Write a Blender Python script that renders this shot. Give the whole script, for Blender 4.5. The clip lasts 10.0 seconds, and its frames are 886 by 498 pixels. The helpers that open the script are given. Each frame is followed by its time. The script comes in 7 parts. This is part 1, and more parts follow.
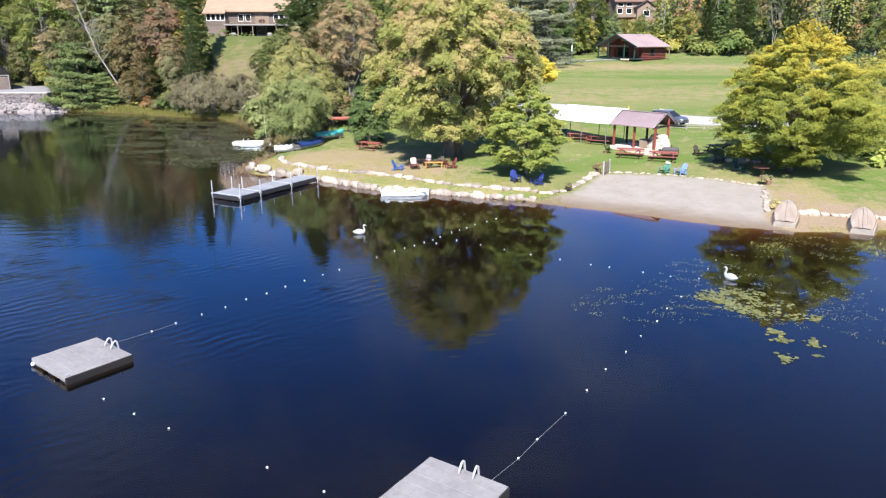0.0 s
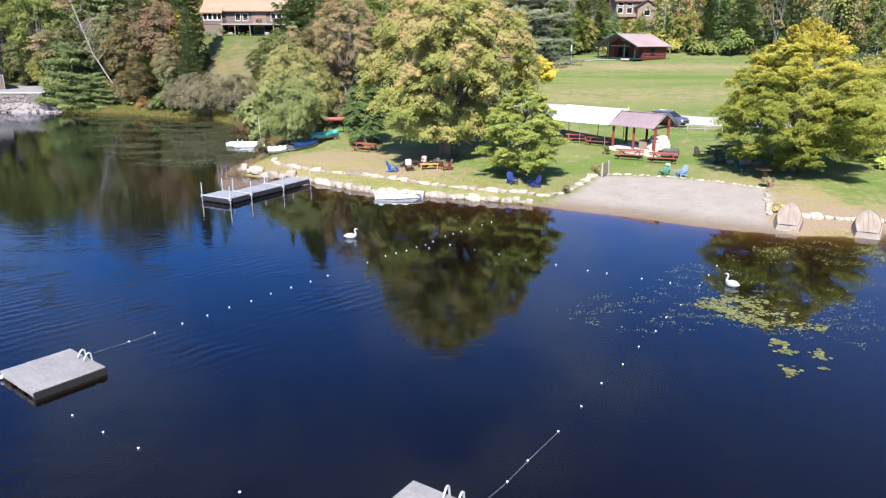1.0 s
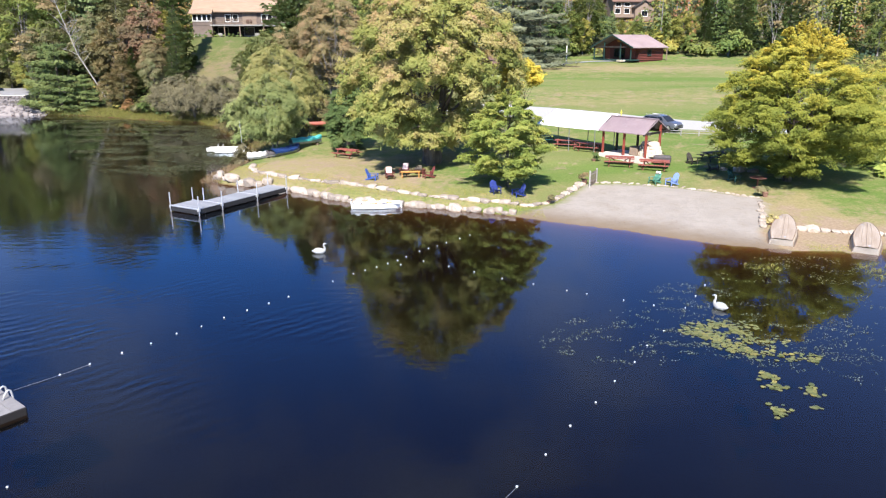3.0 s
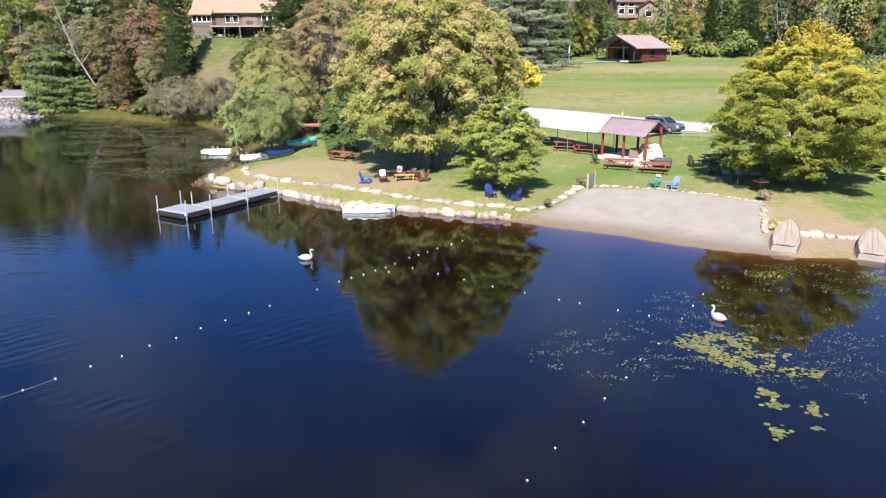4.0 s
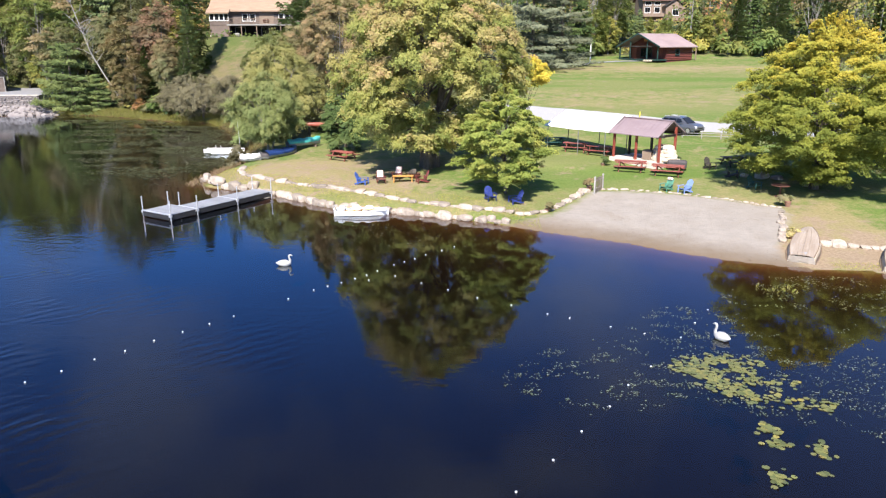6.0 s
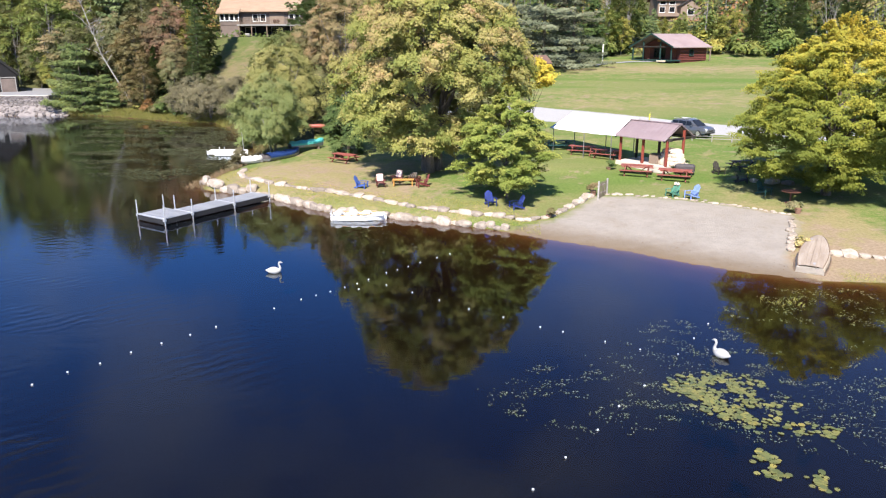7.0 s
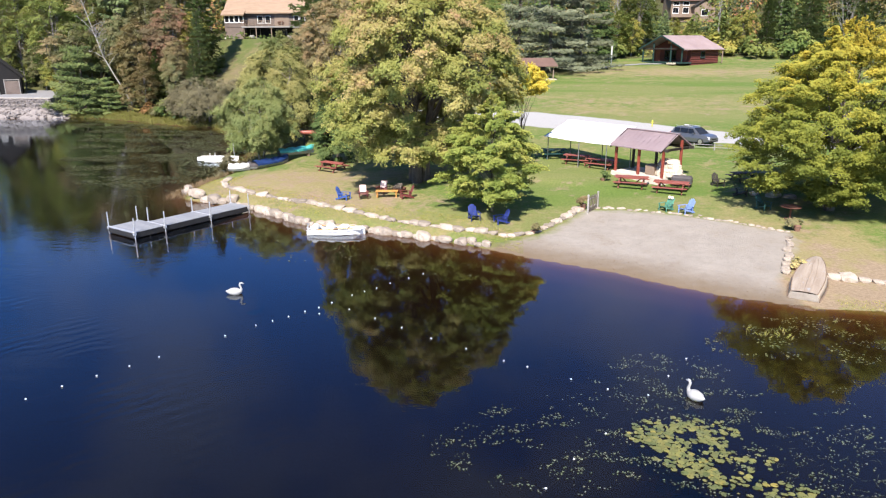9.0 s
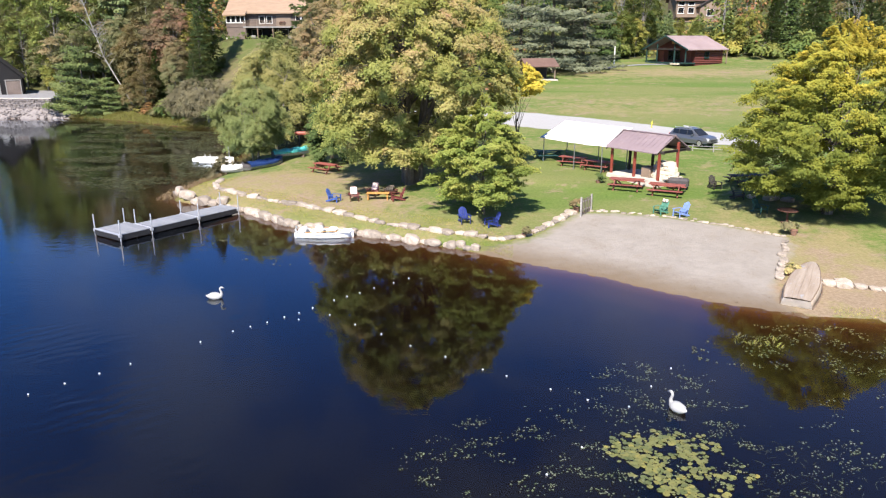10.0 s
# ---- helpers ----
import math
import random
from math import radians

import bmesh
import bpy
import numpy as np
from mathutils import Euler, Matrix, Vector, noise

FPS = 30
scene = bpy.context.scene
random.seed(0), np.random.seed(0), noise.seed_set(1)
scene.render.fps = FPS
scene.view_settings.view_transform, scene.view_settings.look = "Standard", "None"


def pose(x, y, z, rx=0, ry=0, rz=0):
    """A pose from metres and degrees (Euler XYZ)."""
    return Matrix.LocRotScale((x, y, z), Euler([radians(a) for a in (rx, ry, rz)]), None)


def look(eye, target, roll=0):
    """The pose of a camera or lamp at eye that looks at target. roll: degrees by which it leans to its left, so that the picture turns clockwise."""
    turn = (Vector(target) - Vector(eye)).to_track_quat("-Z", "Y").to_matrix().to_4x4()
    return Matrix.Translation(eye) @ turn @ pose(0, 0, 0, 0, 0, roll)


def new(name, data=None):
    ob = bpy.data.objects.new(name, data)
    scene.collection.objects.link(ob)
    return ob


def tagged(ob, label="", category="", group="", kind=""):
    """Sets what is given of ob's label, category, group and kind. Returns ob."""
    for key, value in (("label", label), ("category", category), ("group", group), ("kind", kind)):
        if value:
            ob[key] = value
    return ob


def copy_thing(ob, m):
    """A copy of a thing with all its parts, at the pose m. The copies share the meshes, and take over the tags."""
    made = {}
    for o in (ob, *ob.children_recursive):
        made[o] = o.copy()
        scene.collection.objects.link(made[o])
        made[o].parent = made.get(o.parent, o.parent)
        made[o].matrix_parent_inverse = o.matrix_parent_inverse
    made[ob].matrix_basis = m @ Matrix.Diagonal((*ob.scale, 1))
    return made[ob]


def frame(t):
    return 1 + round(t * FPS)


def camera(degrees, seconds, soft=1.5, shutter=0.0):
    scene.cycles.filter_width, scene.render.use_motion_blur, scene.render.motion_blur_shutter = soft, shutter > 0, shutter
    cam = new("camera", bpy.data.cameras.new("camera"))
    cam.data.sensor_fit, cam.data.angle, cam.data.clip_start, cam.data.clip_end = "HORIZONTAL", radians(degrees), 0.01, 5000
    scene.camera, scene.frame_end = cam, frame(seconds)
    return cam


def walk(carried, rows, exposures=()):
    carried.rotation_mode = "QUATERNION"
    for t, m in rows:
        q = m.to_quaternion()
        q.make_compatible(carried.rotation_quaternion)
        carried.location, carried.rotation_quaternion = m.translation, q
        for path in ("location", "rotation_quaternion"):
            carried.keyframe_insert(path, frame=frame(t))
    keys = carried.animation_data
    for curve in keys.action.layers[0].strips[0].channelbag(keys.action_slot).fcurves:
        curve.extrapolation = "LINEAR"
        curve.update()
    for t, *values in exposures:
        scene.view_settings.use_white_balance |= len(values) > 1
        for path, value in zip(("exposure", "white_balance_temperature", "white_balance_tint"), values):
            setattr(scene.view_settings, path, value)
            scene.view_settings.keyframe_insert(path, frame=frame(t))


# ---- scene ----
cam = camera(64.3, 10.0, 1.2)
PATH = [
    (0, (-0.04, -0.363, 10.349), (-0.04, 1.556, 9.786), -0.1),
    (0.5, (0.131, 0.193, 10.316), (0.13, 2.112, 9.753), -0.1),
    (1, (0.362, 0.741, 10.285), (0.36, 2.66, 9.722), -0.1),
    (1.5, (0.683, 1.281, 10.31), (0.681, 3.2, 9.746), -0.1),
    (2, (1.025, 1.822, 10.365), (1.023, 3.741, 9.802), -0.1),
    (2.5, (1.374, 2.387, 10.474), (1.372, 4.306, 9.911), -0.1),
    (4, (2.478, 4.136, 10.417), (2.46, 6.056, 9.857), -0.2),
    (4.5, (2.894, 4.723, 10.302), (2.86, 6.643, 9.743), -0.2),
    (5, (3.354, 5.327, 10.162), (3.302, 7.246, 9.602), -0.2),
    (5.5, (3.833, 5.937, 10.024), (3.762, 7.856, 9.466), -0.2),
    (7, (5.197, 7.605, 10.118), (5.064, 9.521, 9.56), -0.2),
    (7.5, (5.64, 8.153, 10.224), (5.49, 10.067, 9.664), -0.2),
    (8, (6.111, 8.722, 10.354), (5.945, 10.635, 9.794), -0.2),
    (8.5, (6.587, 9.234, 10.459), (6.416, 11.146, 9.899), -0.2),
    (9, (7.092, 9.725, 10.537), (6.914, 11.637, 9.978), -0.2),
    (9.5, (7.564, 10.14, 10.548), (7.376, 12.052, 9.99), -0.2),
    (10, (8.0, 10.484, 10.523), (7.803, 12.394, 9.965), -0.2),
]
EXPOSURE = [(0.0, 1.15, 6120, 13), (2.5, 1.12, 6180, 13), (5.0, 1.10, 6300, 13), (7.5, 1.04, 6380, 13), (10.0, 0.97, 6430, 13)]
walk(cam, [(t, look(eye, target, roll)) for t, eye, target, roll in PATH], EXPOSURE)

# ---- daylight ----
SUN_EL, SUN_TRAVEL = 47.0, (0.16, 0.99)
world = bpy.data.worlds.new("sky")
scene.world = world
world.use_nodes = True
wn, wl = world.node_tree.nodes, world.node_tree.links
sky = wn.new("ShaderNodeTexSky")
sky.sky_type, sky.sun_disc = "NISHITA", False
sky.sun_elevation = radians(SUN_EL)
sky.sun_rotation = math.atan2(-SUN_TRAVEL[0], -SUN_TRAVEL[1])
sky.air_density, sky.dust_density, sky.ozone_density = 1.0, 0.7, 4.0
bg = wn["Background"]
bg.inputs["Strength"].default_value = 0.071
# thin drifting cloud over the blue
tc = wn.new("ShaderNodeTexCoord")
cmap = wn.new("ShaderNodeMapping")
cmap.inputs["Scale"].default_value = (2.2, 1.4, 3.0)
cn = wn.new("ShaderNodeTexNoise")
cn.inputs["Scale"].default_value, cn.inputs["Detail"].default_value, cn.inputs["Roughness"].default_value = 1.6, 6, 0.55
cr = wn.new("ShaderNodeMapRange")
cr.inputs["From Min"].default_value, cr.inputs["From Max"].default_value = 0.47, 0.68
cr.inputs["To Min"].default_value, cr.inputs["To Max"].default_value = 0.0, 0.42
cmix = wn.new("ShaderNodeMix")
cmix.data_type = "RGBA"
cmix.inputs["B"].default_value = (5.0, 5.2, 5.6, 1)
wl.new(tc.outputs["Generated"], cmap.inputs["Vector"])
wl.new(cmap.outputs["Vector"], cn.inputs["Vector"])
wl.new(cn.outputs["Fac"], cr.inputs["Value"])
# a thin veil that thickens towards the east
veil = wn.new("ShaderNodeSeparateXYZ")
wl.new(tc.outputs["Generated"], veil.inputs["Vector"])
east = wn.new("ShaderNodeMapRange")
east.inputs["From Min"].default_value, east.inputs["From Max"].default_value = 0.0, 0.6
east.inputs["To Min"].default_value, east.inputs["To Max"].default_value = 0.0, 0.16
wl.new(veil.outputs["X"], east.inputs["Value"])
both = wn.new("ShaderNodeMath")
both.operation = "ADD"
wl.new(cr.outputs["Result"], both.inputs[0])
wl.new(east.outputs["Result"], both.inputs[1])
wl.new(both.outputs["Value"], cmix.inputs["Factor"])
deep = wn.new("ShaderNodeMix")
deep.data_type, deep.blend_type = "RGBA", "MULTIPLY"
deep.inputs["Factor"].default_value = 1.0
deep.inputs["B"].default_value = (0.33, 0.77, 1.33, 1)
wl.new(sky.outputs["Color"], deep.inputs["A"])
wl.new(deep.outputs["Result"], cmix.inputs["A"])
wl.new(cmix.outputs["Result"], bg.inputs["Color"])

sun = new("sun", bpy.data.lights.new("sun", "SUN"))
sun.data.energy, sun.data.angle, sun.data.color = 5.0, radians(0.53), (1.0, 0.92, 0.80)
ca = math.cos(radians(SUN_EL)) / math.hypot(*SUN_TRAVEL)
sun_way = Vector((SUN_TRAVEL[0] * ca, SUN_TRAVEL[1] * ca, -math.sin(radians(SUN_EL))))
sun.matrix_world = Matrix.Translation((-40, -60, 60)) @ sun_way.to_track_quat("-Z", "Y").to_matrix().to_4x4()

# ---- materials ----
def node_mat(name):
    m = bpy.data.materials.new(name)
    m.use_nodes = True
    nt = m.node_tree
    return m, nt.nodes, nt.links, nt.nodes["Principled BSDF"]


def noise_node(n, l, scale, detail=4, rough=0.55, coord="Object", stretch=None):
    t = n.new("ShaderNodeTexCoord")
    x = n.new("ShaderNodeTexNoise")
    x.inputs["Scale"].default_value, x.inputs["Detail"].default_value, x.inputs["Roughness"].default_value = scale, detail, rough
    if coord == "World":
        g = n.new("ShaderNodeNewGeometry")
        out = g.outputs["Position"]
    else:
        out = t.outputs[coord]
    if stretch:
        mp = n.new("ShaderNodeMapping")
        mp.inputs["Scale"].default_value = stretch
        l.new(out, mp.inputs["Vector"])
        out = mp.outputs["Vector"]
    l.new(out, x.inputs["Vector"])
    return x.outputs["Fac"]


def ramp(n, l, fac, stops):
    r = n.new("ShaderNodeValToRGB")
    els = r.color_ramp.elements
    while len(els) < len(stops):
        els.new(0.5)
    for e, (p, c) in zip(els, stops):
        e.position, e.color = p, (*c, 1)
    l.new(fac, r.inputs["Fac"])
    return r.outputs["Color"]


def mix(n, l, fac, a, b, mode="MIX"):
    m = n.new("ShaderNodeMix")
    m.data_type, m.blend_type = "RGBA", mode
    for k, v in (("Factor", fac), ("A", a), ("B", b)):
        if isinstance(v, (int, float)):
            m.inputs[k].default_value = v
        elif isinstance(v, tuple):
            m.inputs[k].default_value = (*v, 1)
        else:
            l.new(v, m.inputs[k])
    return m.outputs["Result"]


def remap(n, l, v, a, b, c=0.0, d=1.0):
    m = n.new("ShaderNodeMapRange")
    for k, x in (("From Min", a), ("From Max", b), ("To Min", c), ("To Max", d)):
        m.inputs[k].default_value = x
    l.new(v, m.inputs["Value"])
    return m.outputs["Result"]


def maths(n, l, op, a, b=0.0):
    m = n.new("ShaderNodeMath")
    m.operation = op
    for i, v in enumerate((a, b)):
        if isinstance(v, (int, float)):
            m.inputs[i].default_value = v
        else:
            l.new(v, m.inputs[i])
    return m.outputs["Value"]


def bump(n, l, p, height, strength=0.4, distance=0.02):
    b = n.new("ShaderNodeBump")
    b.inputs["Strength"].default_value, b.inputs["Distance"].default_value = strength, distance
    l.new(height, b.inputs["Height"])
    l.new(b.outputs["Normal"], p.inputs["Normal"])


def surface(name, c1, c2, scale=6.0, rough=0.6, metal=0.0, fine=60.0, bumpy=0.3, stretch=None, vary=0.0, wear=None, dist=0.01):
    """A two-scale surface: broad stains and fine grain, with relief; vary shifts each piece; wear is a third colour in blotches."""
    m, n, l, p = node_mat(name)
    big = noise_node(n, l, scale, 5, 0.6, stretch=stretch)
    small = noise_node(n, l, fine, 3, 0.6, stretch=stretch)
    f = maths(n, l, "ADD", maths(n, l, "MULTIPLY", big, 0.65), maths(n, l, "MULTIPLY", small, 0.35))
    col = ramp(n, l, f, [(0.34, c1), (0.66, c2)])
    if wear:
        w = noise_node(n, l, scale * 2.3, 6, 0.7)
        col = mix(n, l, remap(n, l, w, 0.58, 0.7), col, wear)
    if vary:
        oi = n.new("ShaderNodeObjectInfo")
        hs = n.new("ShaderNodeHueSaturation")
        l.new(remap(n, l, oi.outputs["Random"], 0, 1, 1 - vary, 1 + vary), hs.inputs["Value"])
        l.new(col, hs.inputs["Color"])
        col = hs.outputs["Color"]
    l.new(col, p.inputs["Base Color"])
    l.new(remap(n, l, big, 0.3, 0.7, max(0.02, rough - 0.1), min(1, rough + 0.1)), p.inputs["Roughness"])
    p.inputs["Metallic"].default_value = metal
    if bumpy:
        bump(n, l, p, f, bumpy, dist)
    return m


def leaf_mat(name, stops, see=0.27, vary=0.13, gloss=0.12):
    """Leaves: hue by the clump's tone, each leaf a little off it, light passing through."""
    m, n, l, p = node_mat(name)
    at = n.new("ShaderNodeAttribute")
    at.attribute_name = "tone"
    g = n.new("ShaderNodeNewGeometry")
    f = maths(n, l, "ADD", at.outputs["Fac"], remap(n, l, g.outputs["Random Per Island"], 0, 1, -0.07, 0.07))
    col = ramp(n, l, f, [(q, tuple(g * v for g, v in zip((1.66, 1.50, 1.98), c))) for q, c in stops])
    hs = n.new("ShaderNodeHueSaturation")
    l.new(remap(n, l, g.outputs["Random Per Island"], 0, 1, 1 + vary, 1 - vary), hs.inputs["Value"])
    l.new(col, hs.inputs["Color"])
    oi = n.new("ShaderNodeObjectInfo")
    hs2 = n.new("ShaderNodeHueSaturation")
    l.new(remap(n, l, oi.outputs["Random"], 0, 1, 0.82, 1.15), hs2.inputs["Value"])
    l.new(hs.outputs["Color"], hs2.inputs["Color"])
    col = hs2.outputs["Color"]
    l.new(col, p.inputs["Base Color"])
    p.inputs["Roughness"].default_value = 0.55 if gloss < 0.3 else 0.3
    p.inputs["Specular IOR Level"].default_value = gloss
    t = n.new("ShaderNodeBsdfTranslucent")
    l.new(mix(n, l, 0.4, col, (0.31, 0.30, 0.06)), t.inputs["Color"])
    ms = n.new("ShaderNodeMixShader")
    ms.inputs["Fac"].default_value = see
    l.new(p.outputs["BSDF"], ms.inputs[1])
    l.new(t.outputs["BSDF"], ms.inputs[2])
    l.new(ms.outputs["Shader"], n["Material Output"].inputs["Surface"])
    return m


M = {}
M["bark"] = surface("bark", (0.05, 0.04, 0.03), (0.19, 0.16, 0.13), 3, 0.9, fine=30, bumpy=0.8, stretch=(1, 1, 0.25), dist=0.05)
M["birch"] = surface("birch_bark", (0.17, 0.16, 0.145), (0.36, 0.345, 0.32), 4, 0.7, fine=25, bumpy=0.3, stretch=(0.4, 0.4, 2))
M["grey_bark"] = surface("grey_bark", (0.12, 0.11, 0.10), (0.30, 0.28, 0.26), 4, 0.9, fine=25, bumpy=0.5, stretch=(1, 1, 0.3))
M["stone"] = surface("granite", (0.215, 0.177, 0.14), (0.455, 0.388, 0.32), 2.2, 0.85, fine=26, bumpy=0.6, vary=0.35, wear=(0.25, 0.21, 0.17), dist=0.05)
M["pale_stone"] = surface("limewashed_stone", (0.44, 0.375, 0.29), (0.66, 0.585, 0.48), 2.5, 0.8, fine=30, bumpy=0.5, vary=0.12, dist=0.04)
M["slab"] = surface("concrete_slab", (0.46, 0.415, 0.36), (0.60, 0.555, 0.49), 1.5, 0.85, fine=40, bumpy=0.2)
M["grey_wood"] = surface("weathered_wood", (0.21, 0.198, 0.185), (0.41, 0.39, 0.365), 2.0, 0.75, fine=14, bumpy=0.4, stretch=(0.35, 5, 5), vary=0.13, wear=(0.24, 0.22, 0.20))
M["dock_grey"] = surface("grey_decking", (0.18, 0.188, 0.205), (0.30, 0.312, 0.335), 2.0, 0.6, fine=22, bumpy=0.25, stretch=(5, 0.5, 5), vary=0.08)
M["galv"] = surface("galvanised_steel", (0.50, 0.51, 0.53), (0.72, 0.73, 0.75), 5, 0.4, 0.6, bumpy=0.1)
M["raft_wood"] = surface("bleached_raft_boards", (0.175, 0.168, 0.168), (0.265, 0.255, 0.253), 1.3, 0.8, fine=9, bumpy=0.25, stretch=(0.8, 0.8, 3), vary=0.05, wear=(0.17, 0.155, 0.148))
M["raft_dark"] = surface("dark_wet_fascia", (0.007, 0.006, 0.006), (0.016, 0.013, 0.012), 2, 0.95, bumpy=0.3)
M["hull_grey"] = surface("grey_hull", (0.20, 0.20, 0.20), (0.34, 0.34, 0.335), 1.6, 0.5, bumpy=0.1, wear=(0.12, 0.115, 0.11))
M["float_black"] = surface("black_float", (0.010, 0.010, 0.011), (0.03, 0.03, 0.032), 4, 0.6, bumpy=0.15)
M["white_plastic"] = surface("white_plastic", (0.34, 0.34, 0.33), (0.45, 0.45, 0.44), 3, 0.4, bumpy=0.08)
M["hull_white"] = surface("white_hull", (0.66, 0.66, 0.64), (0.84, 0.84, 0.82), 1.6, 0.35, bumpy=0.08, wear=(0.55, 0.53, 0.48))
M["hull_tan"] = surface("oxidised_hull", (0.25, 0.19, 0.14), (0.39, 0.33, 0.27), 1.1, 0.75, fine=22, bumpy=0.2, wear=(0.32, 0.34, 0.37), stretch=(0.5, 5, 1))
M["hull_side"] = surface("weathered_cream_side", (0.30, 0.24, 0.18), (0.46, 0.39, 0.31), 1.4, 0.7, bumpy=0.15, stretch=(0.4, 4, 4))
M["hull_pale"] = surface("pale_transom", (0.50, 0.45, 0.385), (0.66, 0.60, 0.53), 2, 0.65, bumpy=0.15)
M["gunwale"] = surface("wood_gunwale", (0.14, 0.095, 0.065), (0.26, 0.19, 0.13), 3, 0.7, bumpy=0.2)
M["red_wood"] = surface("red_painted_wood", (0.185, 0.048, 0.036), (0.30, 0.088, 0.066), 2.4, 0.6, fine=24, bumpy=0.2, vary=0.15, wear=(0.26, 0.11, 0.08), stretch=(0.6, 3, 3))
M["green_wood"] = surface("green_painted_wood", (0.012, 0.05, 0.045), (0.025, 0.09, 0.08), 2.4, 0.6, fine=24, bumpy=0.2, vary=0.15)
M["maroon"] = surface("maroon_paint", (0.10, 0.022, 0.020), (0.18, 0.042, 0.036), 3, 0.55, bumpy=0.15, vary=0.1)
M["blue_chair"] = surface("blue_poly_lumber", (0.035, 0.075, 0.26), (0.06, 0.12, 0.38), 3, 0.45, bumpy=0.1, vary=0.08)
M["pale_blue"] = surface("faded_blue_paint", (0.14, 0.22, 0.50), (0.22, 0.32, 0.62), 3, 0.5, bumpy=0.1, vary=0.08)
M["navy"] = surface("navy_paint", (0.012, 0.022, 0.12), (0.028, 0.05, 0.24), 3, 0.45, bumpy=0.1, vary=0.08)
M["green_chair"] = surface("green_paint", (0.05, 0.17, 0.12), (0.10, 0.28, 0.20), 3, 0.5, bumpy=0.1, vary=0.1)
M["orange_wood"] = surface("varnished_orange_wood", (0.42, 0.20, 0.045), (0.62, 0.33, 0.09), 2, 0.45, fine=25, bumpy=0.15, vary=0.12, stretch=(0.5, 4, 4))
M["cushion"] = surface("pale_pink_fabric", (0.55, 0.38, 0.33), (0.76, 0.60, 0.54), 8, 0.9, fine=120, bumpy=0.3)
M["post_red"] = surface("red_stained_post", (0.17, 0.034, 0.022), (0.29, 0.062, 0.040), 2, 0.6, fine=20, bumpy=0.25, stretch=(4, 4, 0.6))
M["dark_post"] = surface("dark_stained_post", (0.018, 0.015, 0.013), (0.05, 0.042, 0.036), 2, 0.7, bumpy=0.2)
M["roof_mauve"] = surface("weathered_red_metal_roof", (0.235, 0.175, 0.185), (0.30, 0.235, 0.245), 0.9, 0.6, 0.1, fine=9, bumpy=0.15, wear=(0.33, 0.29, 0.30))
M["roof_pink"] = surface("faded_red_roof", (0.245, 0.18, 0.175), (0.34, 0.26, 0.252), 0.5, 0.7, fine=8, bumpy=0.2)
M["roof_tan"] = surface("tan_shingles", (0.24, 0.165, 0.11), (0.35, 0.25, 0.175), 0.6, 0.85, fine=6, bumpy=0.4, stretch=(1, 4, 4), dist=0.03)
M["roof_brown"] = surface("brown_shingles", (0.11, 0.065, 0.05), (0.19, 0.115, 0.09), 0.6, 0.85, fine=6, bumpy=0.3)
M["tarp"] = surface("white_tarpaulin", (0.80, 0.80, 0.79), (0.88, 0.88, 0.87), 0.8, 0.6, fine=5, bumpy=0.25, dist=0.03)
M["steel_pole"] = surface("grey_steel_pole", (0.20, 0.20, 0.20), (0.36, 0.36, 0.35), 4, 0.45, 0.6, bumpy=0.05)
M["log_red"] = surface("red_stained_logs", (0.095, 0.024, 0.020), (0.17, 0.046, 0.038), 0.8, 0.65, fine=8, bumpy=0.3, stretch=(1, 1, 4), vary=0.12)
M["siding_brown"] = surface("brown_board_siding", (0.105, 0.080, 0.068), (0.19, 0.15, 0.13), 0.8, 0.75, fine=9, bumpy=0.3, vary=0.1)
M["siding_tan"] = surface("tan_log_siding", (0.17, 0.125, 0.092), (0.26, 0.195, 0.145), 0.8, 0.7, fine=9, bumpy=0.3, vary=0.1)
M["siding_black"] = surface("dark_stained_siding", (0.006, 0.006, 0.007), (0.012, 0.011, 0.012), 0.8, 0.95, fine=9, bumpy=0.3)
M["trim_grey"] = surface("grey_trim", (0.21, 0.20, 0.19), (0.31, 0.30, 0.285), 2, 0.6, bumpy=0.1)
M["trim_white"] = surface("white_trim", (0.62, 0.62, 0.60), (0.80, 0.80, 0.78), 2, 0.5, bumpy=0.1)
M["trim_green"] = surface("dark_green_trim", (0.012, 0.035, 0.032), (0.025, 0.06, 0.055), 2, 0.5, bumpy=0.1)
M["blue_tarp"] = surface("blue_tarpaulin", (0.008, 0.024, 0.095), (0.016, 0.046, 0.17), 2, 0.5, fine=9, bumpy=0.6, dist=0.04)
M["turquoise"] = surface("turquoise_cover", (0.045, 0.34, 0.31), (0.12, 0.55, 0.50), 2, 0.55, fine=9, bumpy=0.6, dist=0.04)
M["red_hull"] = surface("red_hull", (0.46, 0.045, 0.022), (0.62, 0.085, 0.045), 2, 0.4, bumpy=0.05)
M["gravel"] = surface("pale_gravel", (0.19, 0.19, 0.20), (0.29, 0.29, 0.30), 1.2, 0.95, fine=18, bumpy=0.6)
M["rubber"] = surface("tyre_rubber", (0.012, 0.012, 0.012), (0.03, 0.03, 0.03), 8, 0.8, bumpy=0.1)
M["alloy"] = surface("alloy_wheel", (0.45, 0.45, 0.46), (0.60, 0.60, 0.61), 8, 0.35, 0.7, bumpy=0.0)
M["yellow_paint"] = surface("yellow_paint", (0.42, 0.40, 0.04), (0.60, 0.56, 0.08), 5, 0.5, bumpy=0.1)
M["dark_rope"] = surface("wet_rope", (0.012, 0.012, 0.014), (0.03, 0.03, 0.032), 20, 0.8, bumpy=0.1)
